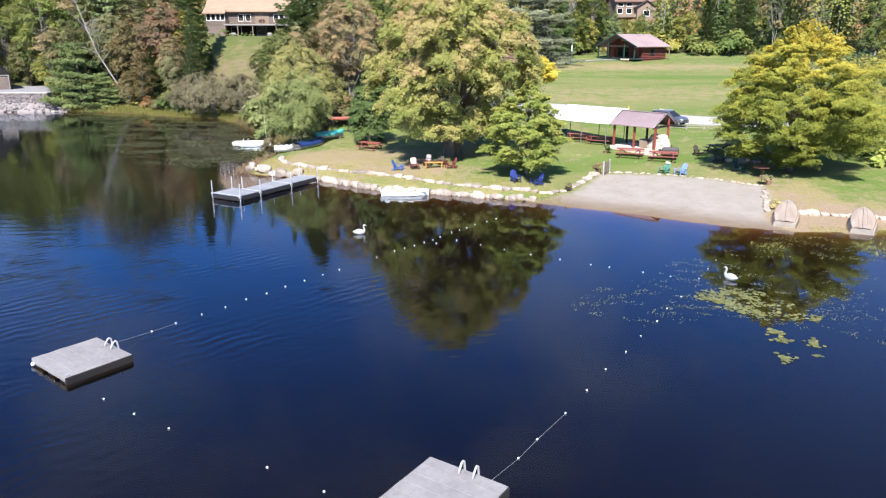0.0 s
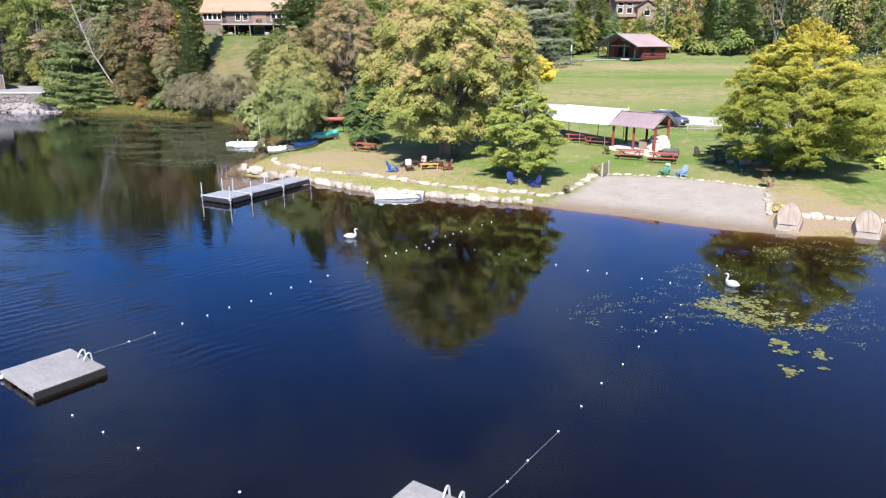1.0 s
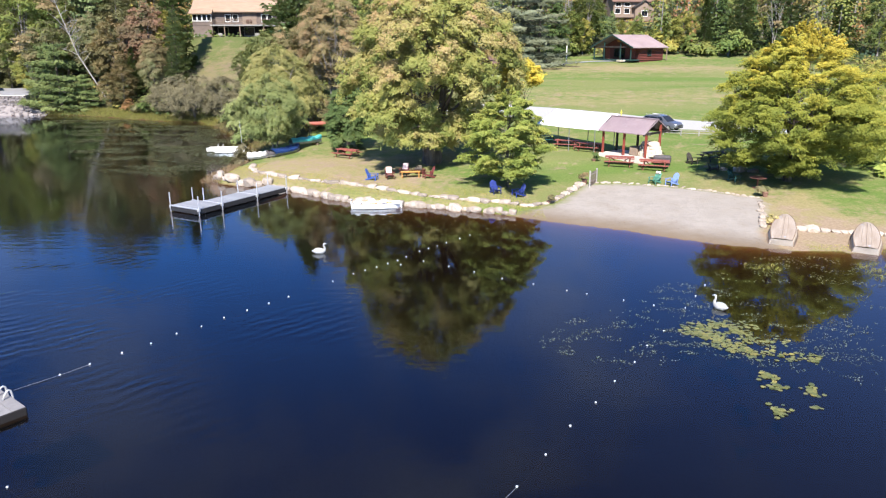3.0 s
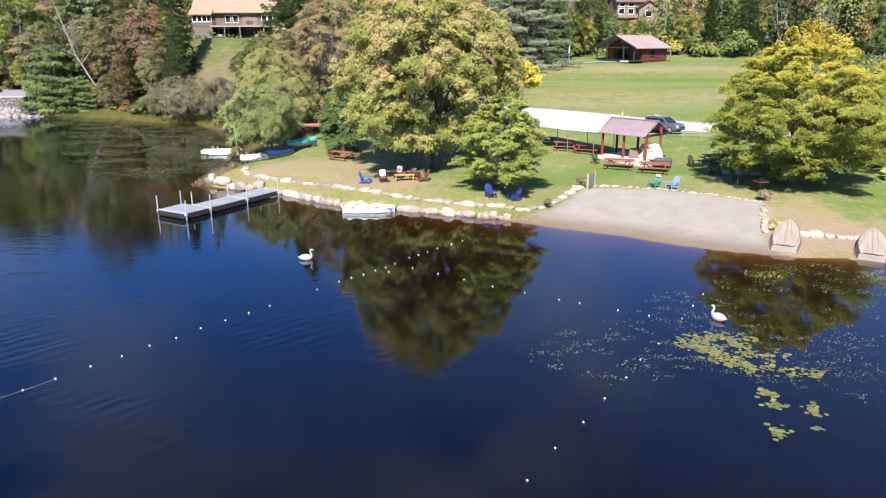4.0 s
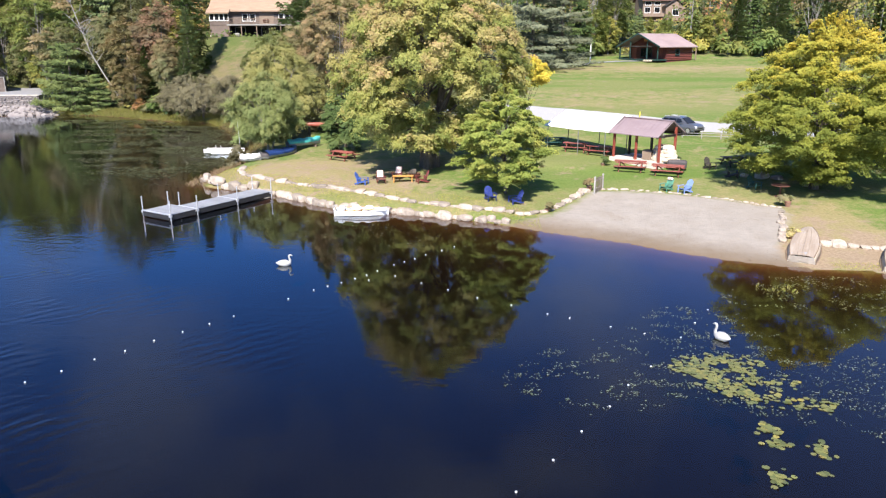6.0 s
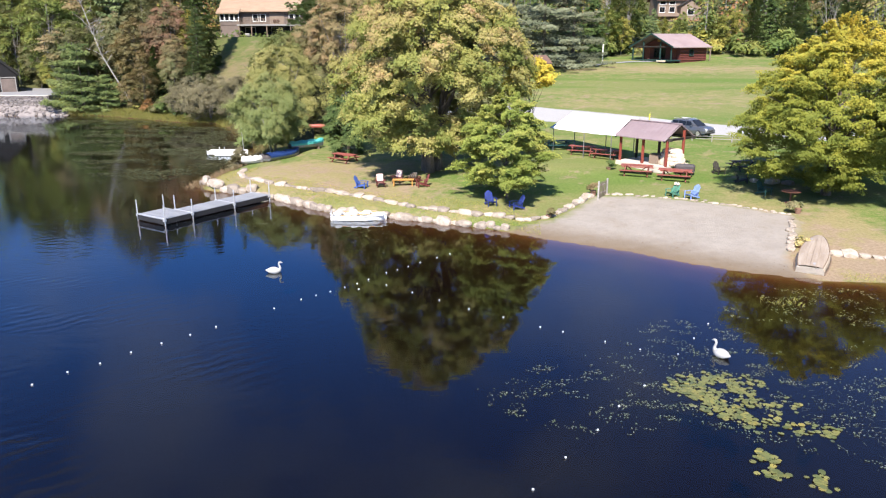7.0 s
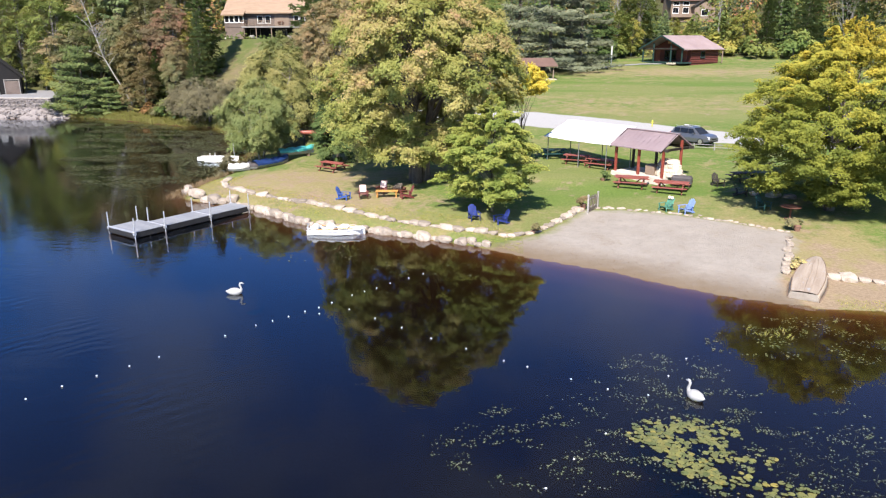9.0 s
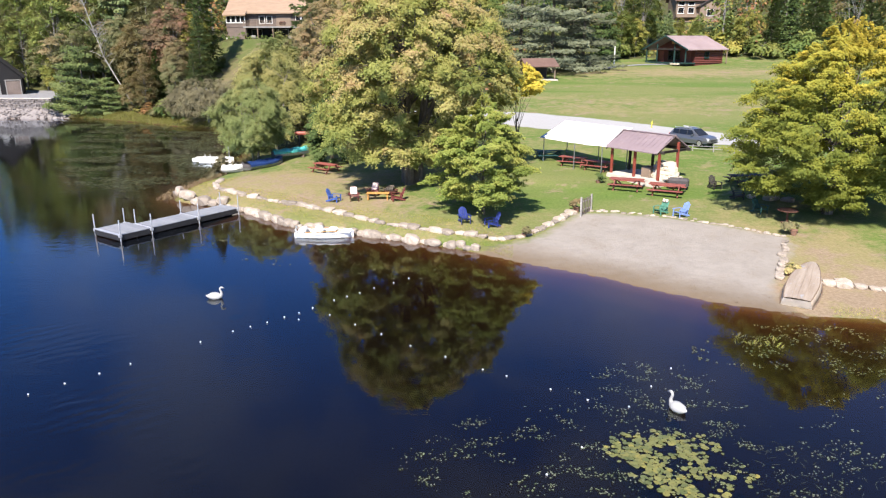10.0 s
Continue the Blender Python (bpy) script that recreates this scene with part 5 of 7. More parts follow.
loose_pads("lily_field", "brown-green lily pads covering the inlet",
           clustered(scatter(2300, patchy([(-62, 109), (-46, 104.5), (-38, 101), (-27, 94), (-22, 82), (-18, 66), (-19, 58), (-24, 58), (-30, 66), (-38, 78), (-46, 95), (-58, 108)], 0.02, 0.24, 8.0), -64, -16, 56, 115, 15), 4.0, 0.42, 15), 0.15, M["weed"], (0.0, 0.9))
loose_pads("floating_leaves", "few loose leaves floating by the stone bank",
           scatter(60, patchy([(-9, 45), (-7, 49), (-3, 47), (3, 44.5), (6, 42), (2, 40), (-4, 42)], 0.1, 0.5, 9.0), -9, 6, 39, 50, 16), 0.12, M["weed"], (0.5, 1.0))
tagged(new("reeds", blades("reeds", scatter(420, lambda x, y: ((np.abs(x - 24.5) < 2.8) & (np.abs(y - 34.6) < 1.3)) | ((np.abs(x - 17) < 0.9) & (np.abs(y - 35.3) < 0.5)), 15, 28, 33, 37, 7) * np.array([1, 1, 0]), 0.24, M["reed"], (0.0, 0.5), 0.7, 0.045)),
       "short green pickerel weed standing in the shallows", "reeds", kind="stuff")
stems = np.random.RandomState(8)
pts = np.column_stack([stems.uniform(14.2, 17.5, 90), stems.uniform(24.0, 28.5, 90), np.full(90, 0.008)])
aim = np.column_stack([stems.normal(size=90), stems.normal(size=90), np.zeros(90)])
tagged(new("floating_stems", leaf_mesh("floating_stems", pts, np.tile([0, 0, 1.0], (90, 1)), np.full(90, 0.008), stems.uniform(0.2, 0.6, 90), M["pale_pad"], 42.0, aim)),
       "thin pale weed stems lying on the water", "water plants", kind="stuff")
bits = scatter(2000, near_shore(0.05, 1.9, lambda x, y: (x > 6) & (x < 30)), 6, 30, 36, 47, 18)
bits = np.concatenate([bits, scatter(120, lambda x, y: inside_by(x, y, BEACH) > 0.2, 6, 23, 38, 53, 19)])
tagged(new("leaf_litter", leaf_mesh("leaf_litter", bits + np.array([0, 0, 0.012]), np.array([0, 0, 1.0]) + np.random.normal(size=(len(bits), 3)) * 0.25, np.random.uniform(0.014, 0.034, len(bits)), np.random.uniform(0, 1, len(bits)), M["litter"], 1.5)),
       "brown leaf litter and twigs washed up along the beach", "leaves", kind="stuff")


# ---- buildings ----
def window(parent, at, w, h, trim, turn=0.0, deep=0.08, bars=1):
    """A window proud of a wall that faces local -y: frame, sill, panes."""
    win = new("window")
    win.parent = parent
    win.matrix_basis = pose(*at, 0, 0, turn)
    bm = bmesh.new()
    t = 0.09
    for s in (-1, 1):
        box(bm, (t, deep, h + 2 * t), (s * (w + t) / 2, 0, 0))
        box(bm, (w, deep, t), (0, 0, s * (h + t) / 2))
    part("frame", bm, M[trim], win)
    part("sill", one_box((w + 0.3, deep + 0.08, 0.06), (0, -0.04, -h / 2 - t - 0.03)), M[trim], win)
    k = bars + 1
    for i in range(k):
        part("pane", one_box((w / k - 0.03, 0.02, h), (-w / 2 + (i + 0.5) * w / k, 0.01, 0), bevel=0), M["glass"], win)
    return win


def gable_roof(bm, x0, x1, y0, y1, eave, ridge, thick=0.16, along="x"):
    """Two slabs meeting at a ridge. along: the ridge's axis."""
    if along == "x":
        ym = (y0 + y1) / 2
        for a, b in ((y0, ym), (y1, ym)):
            lo, hi = (a, eave), (b, ridge)
            pts = [(x0, lo[0], lo[1]), (x1, lo[0], lo[1]), (x1, hi[0], hi[1]), (x0, hi[0], hi[1])]
            loft(bm, [pts, [(x, y, z + thick) for x, y, z in pts]])
    else:
        xm = (x0 + x1) / 2
        for a, b in ((x0, xm), (x1, xm)):
            pts = [(a, y0, eave), (a, y1, eave), (b, y1, ridge), (b, y0, ridge)]
            loft(bm, [pts, [(x, y, z + thick) for x, y, z in pts]])
    return bm


def prism(bm, x0, x1, y0, y1, z0, eave, ridge, along="x"):
    """A gabled solid: walls and gable ends."""
    if along == "x":
        ym = (y0 + y1) / 2
        ring = [(y0, z0), (y1, z0), (y1, eave), (ym, ridge), (y0, eave)]
        return loft(bm, [[(x0, y, z) for y, z in ring], [(x1, y, z) for y, z in ring]])
    xm = (x0 + x1) / 2
    ring = [(x0, z0), (x1, z0), (x1, eave), (xm, ridge), (x0, eave)]
    return loft(bm, [[(x, y0, z) for x, z in ring], [(x, y1, z) for x, z in ring]])


# brown house above the inlet: local x along its front
house = thing("house", -36.5, 142.6, 11.5, 3.0, "grey-brown timber house with tan shingle roof and a long raised deck", "house")
part("wall", prism(bmesh.new(), -8.6, 8.6, 0.0, 9.0, -2.0, 4.75, 8.0), M["siding_brown"], house)
part("roof", gable_roof(bmesh.new(), -9.1, 9.1, -0.75, 9.75, 4.45, 8.35, 0.2), M["roof_tan"], house)
for i in range(7):
    part("siding_board", one_box((17.2, 0.03, 0.03), (0, -0.02, 2.35 + i * 0.32), bevel=0), M["dark_post"], house)
# glazed sun room under a lower slope of the roof
part("sunroom_wall", one_box((3.6, 1.25, 0.75), (-6.9, -0.63, 2.45)), M["siding_brown"], house)
part("sunroom_side", one_box((3.6, 1.2, 2.1), (-6.9, -0.6, 1.02)), M["siding_brown"], house)
bm = bmesh.new()
pts = [(-9.2, -1.75, 4.10), (-4.95, -1.75, 4.10), (-4.95, -0.2, 4.92), (-9.2, -0.2, 4.92)]
loft(bm, [pts, [(x, y, z + 0.2) for x, y, z in pts]])
part("sunroom_roof", bm, M["roof_tan"], house)
for x in (-8.25, -7.35, -6.45, -5.6):
    window(house, (x, -1.22, 3.5), 0.68, 1.05, "trim_white", bars=0)
deck = part("deck", one_box((13.6, 2.6, 0.26), (1.6, -1.3, 2.1)), M["trim_grey"], house)
# shade below the deck is put into this wall's near-black colour
part("lower_wall", one_box((13.4, 0.2, 2.0), (1.6, -0.14, 0.98)), M["siding_black"], house)
for x in (-5.0, -2.6, 0.2, 4.6, 8.2):
    part("post", one_box((0.16, 0.16, 2.4), (x, -2.45, 0.85)), M["siding_tan"], house)
for i in range(12):
    part("rail_post", one_box((0.09, 0.09, 0.95), (-5.1 + i * 1.21, -2.52, 2.68)), M["siding_tan"], deck)
part("handrail", one_box((13.6, 0.13, 0.08), (1.6, -2.52, 3.16)), M["siding_tan"], deck)
for i in range(4):
    part("rail", one_box((13.4, 0.03, 0.05), (1.6, -2.52, 2.36 + i * 0.19)), M["siding_tan"], deck)
for x, w in ((-2.4, 0.9), (-1.0, 0.9), (4.3, 0.8), (5.4, 0.8)):
    window(house, (x, -0.04, 3.45), w, 1.15, "trim_white", bars=0)
part("door", one_box((2.7, 0.1, 2.05), (1.6, -0.05, 3.3)), M["siding_tan"], house, "tan boarded double door")
part("parasol", one_box((1.2, 0.5, 0.7), (1.9, -2.0, 2.75), bevel=0.2), M["rust"], house, "rust-brown folded parasol on the deck")
for x in (-3.4, 1.5):
    window(house, (x, -0.26, 1.0), 1.8, 1.4, "trim_grey")
for x, y in ((-3.6, -1.9), (3.2, -1.6)):
    part("water_butt", one_box((0.9, 0.6, 0.7), (x, y, 0.33), bevel=0.15), M["trim_grey"], house)
part("stored_canoe", one_box((3.2, 0.6, 0.4), (6.6, -2.0, 0.95), bevel=0.15), M["green_chair"], house, "pale green upturned canoe stored below the deck")
part("canoe_rest", one_box((0.2, 0.6, 0.8), (6.6, -2.0, 0.38)), M["trim_grey"], house)
part("step", one_box((1.2, 0.9, 0.35), (-8.2, -1.9, 0.1)), M["slab"], house)
part("vent_pipe", one_box((0.16, 0.16, 1.3), (-4.3, 2.6, 6.9)), M["dark_post"], house)

# red log cabin with a porch under its gable: local x along the gable front, -y forward
cab = thing("log_cabin", 31.7, 148.6, gz(35, 147) + 0.05, -56.0, "dark red log cabin with pinkish roof and a pillared porch", "cabin")
CW, CD = 9.6, 9.0
part("wall", prism(bmesh.new(), 0.2, CW - 0.2, 2.2, CD, -0.6, 2.55, 4.45, "y"), M["log_red"], cab)
for i in range(9):
    bm = bmesh.new()
    tube(bm, (CW - 0.2, 2.15, 0.12 + i * 0.29), (CW - 0.2, CD + 0.05, 0.12 + i * 0.29), 0.15, seg=8)
    part("log", bm, M["log_red"], cab)
part("roof", gable_roof(bmesh.new(), -0.7, CW + 0.7, -0.5, CD + 0.6, 2.25, 4.62, 0.14, "y"), M["roof_pink"], cab)
bm = bmesh.new()
for a, b in (((-0.7, 2.2), (CW / 2, 4.57)), ((CW / 2, 4.57), (CW + 0.7, 2.2))):
    loft(bm, [[(a[0], -0.56, a[1]), (b[0], -0.56, b[1]), (b[0], -0.56, b[1] + 0.26), (a[0], -0.56, a[1] + 0.26)],
              [(a[0], -0.48, a[1]), (b[0], -0.48, b[1]), (b[0], -0.48, b[1] + 0.26), (a[0], -0.48, a[1] + 0.26)]])
part("bargeboard", bm, M["trim_green"], cab)
part("porch_floor", one_box((CW + 0.2, 2.5, 0.25), (CW / 2, 0.95, 0.05)), M["trim_green"], cab)
for x in (0.1, 2.7, CW - 2.7, CW - 0.1):
    part("porch_post", one_box((0.2, 0.2, 3.3 if 1 < x < CW - 1 else 2.3), (x, -0.1, 1.75 if 1 < x < CW - 1 else 1.3)), M["trim_green"], cab)
part("tie_beam", one_box((CW, 0.2, 0.22), (CW / 2, -0.1, 2.45)), M["dark_post"], cab)
part("sign", one_box((1.7, 0.06, 0.5), (CW / 2, 2.1, 3.6)), M["orange_wood"], cab)
for x, w in ((1.6, 1.1), (CW - 1.6, 1.1)):
    part("door", one_box((w, 0.08, 1.95), (x, 2.16, 1.2)), M["red_wood"], cab, "red panelled door")
window(cab, (CW / 2 - 0.9, 2.16, 1.35), 1.2, 1.5, "dark_post")
window(cab, (CW / 2 + 0.7, 2.16, 1.35), 0.9, 1.5, "dark_post")
window(cab, (CW - 0.02, 5.0, 1.45), 0.9, 0.9, "trim_green", 90)
part("corner_post", one_box((0.16, 0.16, 2.3), (CW + 0.5, CD + 0.4, 1.1)), M["siding_tan"], cab)
part("step", one_box((1.6, 0.7, 0.3), (CW - 1.9, -0.7, -0.05)), M["pale_stone"], cab)

# narrow gravel walk from the white post to the cabin porch
bm = bmesh.new()
walk_line = [(22.0, 136.5), (26.0, 141.2), (30.5, 144.0), (34.5, 144.6), (38.5, 143.6)]
loft(bm, [[(x, y - 0.9, gz(x, y - 0.9) + 0.06), (x, y, gz(x, y) + 0.10), (x, y + 0.9, gz(x, y + 0.9) + 0.06), (x, y, gz(x, y) - 0.3)] for x, y in walk_line])
tagged(part("path", bm, M["gravel"]), "narrow pale gravel walk leading to the cabin porch", "path", kind="structure")

# tan house on the slope far behind
hs = thing("house", 48.5, 208.0, 15.8, 4.0, "tan timber house with balconies among the trees on the hill", "house")
part("wall", prism(bmesh.new(), 0, 10.4, 0, 8, -2.0, 5.4, 8.4), M["siding_tan"], hs)
part("roof", gable_roof(bmesh.new(), -0.6, 11.0, -0.7, 8.7, 5.2, 8.9, 0.2), M["roof_brown"], hs)
part("wing_wall", prism(bmesh.new(), 5.4, 10.6, -2.4, 1.0, -1.0, 3.6, 5.2, "y"), M["siding_tan"], hs)
part("wing_roof", gable_roof(bmesh.new(), 5.0, 11.0, -2.8, 1.0, 3.5, 5.4, 0.2, "y"), M["dark_post"], hs)
part("balcony", one_box((5.6, 1.7, 0.9), (2.5, -0.8, 1.6)), M["siding_tan"], hs)
part("deck", one_box((10.6, 2.2, 0.25), (5.3, -2.6, 0.1)), M["siding_tan"], hs)
for i in range(5):
    part("post", one_box((0.2, 0.2, 2.4), (0.3 + i * 2.5, -3.5, -1.1)), M["siding_tan"], hs)
for x, y, z, w, h in ((1.2, -0.03, 2.9, 1.4, 1.3), (3.8, -0.03, 2.9, 1.4, 1.3), (1.3, -0.03, 4.6, 1.5, 0.8), (3.8, -0.03, 4.6, 1.5, 0.8), (8.0, -2.44, 2.2, 1.6, 1.4)):
    window(hs, (x, y, z), w, h, "trim_white")

# brown open shelter at the field's far edge
sx, sy = 11.0, 120.4
sh = thing("shelter", sx, sy, gz(sx, sy), 20.0, "small open shelter with a brown shingle roof under pines", "shelter")
part("roof", gable_roof(bmesh.new(), -2.6, 2.6, -2.2, 2.2, 1.9, 3.0, 0.14), M["roof_brown"], sh)
part("back_wall", one_box((4.2, 0.12, 2.0), (0, 1.6, 0.95)), M["dark_post"], sh)
for x in (-2.1, 2.1):
    for y in (-1.7, 1.7):
        part("post", one_box((0.16, 0.16, 2.1), (x, y, 0.95)), M["siding_tan"], sh)
part("slab", one_box((5.0, 4.2, 0.2), (0, 0, 0.02)), M["slab"], sh)

# dark boathouse, its gravel terrace and stone retaining wall
bh = thing("boathouse", -78.3, 123.6, 2.84, 33.0, "black-stained boathouse with a grey garage door on a terrace", "boathouse")
part("wall", prism(bmesh.new(), -3.5, 3.5, -4.6, 3.2, -0.5, 2.7, 6.15, "y"), M["siding_black"], bh)
part("roof", gable_roof(bmesh.new(), -3.8, 3.8, -4.9, 3.5, 2.48, 6.22, 0.14, "y"), M["siding_black"], bh)
dr = part("door", one_box((2.0, 0.08, 2.1), (2.2, -4.66, 1.05)), M["siding_brown"], bh, "grey panelled garage door")
for s in (-1, 1):
    part("jamb", one_box((0.13, 0.12, 2.3), (2.2 + s * 1.06, -4.68, 1.1)), M["trim_grey"], dr)
part("lintel", one_box((2.3, 0.12, 0.14), (2.2, -4.68, 2.3)), M["trim_grey"], dr)
part("side_door", one_box((0.9, 0.1, 2.0), (-0.1, -4.66, 1.0)), M["trim_grey"], bh)
bm = bmesh.new()
box(bm, (32.0, 24.2, 2.4), (-78.2, 124.8, 1.64))
tagged(part("terrace", bm, M["gravel"]), "grey gravel terrace by the boathouse", "terrace", kind="structure")
wall = thing("retaining_wall", -77.0, 112.3, 0.0, 0.0, "coursed dry-stone retaining wall with a pale coping by the water", "stone wall", kind="structure")
part("coping", one_box((30.2, 0.34, 0.10), (0, 0.15, 2.85)), M["slab"], wall)
part("core", one_box((30.0, 0.4, 2.8), (0, 0.35, 1.4)), M["riprap"], wall)


# ---- stones ----
def rock_mesh(seed, squash=0.62):
    rng = random.Random(seed)
    bm = bmesh.new()
    bmesh.ops.create_icosphere(bm, subdivisions=2, radius=0.5)
    a, b = rng.uniform(0.8, 1.25), rng.uniform(0.75, 1.1)
    for v in bm.verts:
        p = v.co * 2
        d = 1 + 0.42 * noise.noise(p * 0.9 + Vector((seed * 3.1, 0, 0))) + 0.2 * noise.noise(p * 2.3 + Vector((0, seed, 0)))
        q = p * d * 0.5
        q.x, q.y, q.z = max(-0.42, min(0.42, q.x)) * a * 1.1, max(-0.42, min(0.42, q.y)) * b, max(-0.36, min(0.38, q.z)) * squash * 1.5
        v.co = q
    me = bpy.data.meshes.new("stone")
    bm.to_mesh(me)
    bm.free()
    me.materials.append(M["stone"])
    return me


ROCKS = [rock_mesh(i) for i in range(10)]
SLABS = [rock_mesh(40 + i, 0.36) for i in range(8)]


def along_line(pts, gap, jitter, seed):
    """Places along a line, gap apart, with the direction there."""
    rng = random.Random(seed)
    pts = [Vector((*p, 0)) for p in pts]
    out = []
    d = 0.0
    for a, b in zip(pts, pts[1:]):
        ln = (b - a).length
        while d < ln:
            q = a.lerp(b, d / ln)
            size = gap * rng.uniform(0.65, 1.35)
            out.append((q.x + rng.gauss(0, jitter), q.y + rng.gauss(0, jitter), math.degrees(math.atan2(b.y - a.y, b.x - a.x)), size))
            d += size * 0.84
        d -= ln
    return out


def stone_row(name, label, pts, gap, jitter, seed, meshes, low=0.1, flat=1.0):
    rng = random.Random(seed)
    row = thing(name, 0, 0, 0, 0, label, "stone wall", kind="structure")
    for x, y, a, size in along_line(pts, gap, jitter, seed):
        ob = new("stone", meshes[rng.randrange(len(meshes))])
        ob.parent = row
        ob.matrix_basis = pose(x, y, max(0.0, gz(x, y)) + size * low, rng.uniform(-8, 8), rng.uniform(-8, 8), a + rng.uniform(-18, 18)) @ Matrix.Diagonal((size * 1.1, size * rng.uniform(0.75, 1.05), size * rng.uniform(0.7, 1.05) * flat, 1))
    return row


stone_row("boulder_bank", "pale granite boulders lining the water's edge", [(-16.2, 58.6), (-15.3, 57.2), (-13.4, 56.1), (-11.5, 55.2)], 0.95, 0.12, 3, ROCKS, 0.2)
stone_row("boulder_bank", "pale granite boulders lining the water's edge", [(-11.0, 54.8), (-9.6, 54.1), (-7.4, 52.3), (-4.6, 50.1), (-1, 49.1), (1.6, 48.0), (4.6, 46.9), (6.2, 46.2)], 0.58, 0.05, 4, ROCKS, 0.16, 1.15)
stone_row("stone_edging", "low row of flat pale stones edging the lawn", [(-14.2, 61.5), (-13.9, 59.6), (-13.2, 58.3), (-11.2, 57.0), (-7.0, 54.4), (-3.4, 52.1), (0.5, 49.8), (4.9, 47.9), (7.1, 47.9), (8.6, 48.4), (9.6, 49.6), (10.7, 51.2), (11.6, 52.6)], 0.66, 0.04, 5, SLABS, 0.05)
stone_row("stone_edging", "sparse pale stones along the top of the beach", [(12.6, 52.9), (14.2, 52.4), (17, 51.4), (20, 49.9), (22.4, 48.3)], 0.30, 0.10, 6, SLABS[:4], 0.03)
stone_row("stone_edging", "flat pale stones down the beach's grassy side", [(22.0, 47.3), (21.4, 45.4), (20.7, 43.7), (20.1, 42.3)], 0.5, 0.06, 7, SLABS, 0.08)
stone_row("stone_edging", "row of white boulders between grass and shore", [(21.6, 41.8), (23.4, 41.4), (26.3, 40.6), (30, 39.4), (36, 37)], 0.62, 0.05, 8, ROCKS[:6], 0.08, 0.75)
# stones of the retaining wall's face and the riprap at its foot
rng = random.Random(21)
for row in range(8):
    x = -75.0 + rng.uniform(0, 0.4)
    while x < -62.2:
        w = rng.uniform(0.3, 0.85)
        ob = new("stone", SLABS[rng.randrange(8)])
        ob.parent = wall
        ob.matrix_basis = pose(x + w / 2 + 77.0, 0.06 + rng.uniform(-0.06, 0.06), 1.28 + row * 0.2, rng.uniform(-5, 5), rng.uniform(-5, 5), rng.uniform(-10, 10)) @ Matrix.Diagonal((w * 1.12, 0.5, rng.uniform(0.34, 0.46), 1))
        ob.material_slots[0].link = "OBJECT"
        ob.material_slots[0].material = M["riprap"]
        x += w
bank = thing("stone_bank", -78.0, 111.2, 0.0, 0.0, "sloping bank of pinkish-grey riprap below the wall", "stone bank", kind="structure")
bm = bmesh.new()
loft(bm, [[(x + 78.0, -1.2 + e * 0.3, -0.6), (x + 78.0, -0.7 + e * 0.3, 0.05), (x + 78.0, 0.95, h), (x + 78.0, 1.4, h)] for x, h, e in
          [(-91 + i * 1.5, 1.35 + 0.06 * math.sin(i * 2.3), math.sin(i * 1.7)) for i in range(19)] + [(-62.4, 1.35, 0.4), (-60.6, 0.8, 0.8), (-58.4, 0.2, 1.2)]], close_ring=False)
part("slope", bm, M["riprap"], bank, smooth=True)
for i in range(230):
    u, v = rng.uniform(-76, -59.0), rng.random() ** 0.8
    top = 1.3 * min(1.0, max(0.1, (-58.4 - u) / 4.0))
    size = rng.uniform(0.22, 0.6)
    ob = new("stone", ROCKS[rng.randrange(10)])
    ob.parent = bank
    ob.matrix_basis = pose(u + 78.0, -0.75 + 1.65 * v, 0.05 + top * v, rng.uniform(20, 60), rng.uniform(-20, 20), rng.uniform(0, 360)) @ Matrix.Diagonal((size * 1.2, size, size * 0.7, 1))
    ob.material_slots[0].link = "OBJECT"
    ob.material_slots[0].material = M["riprap"]



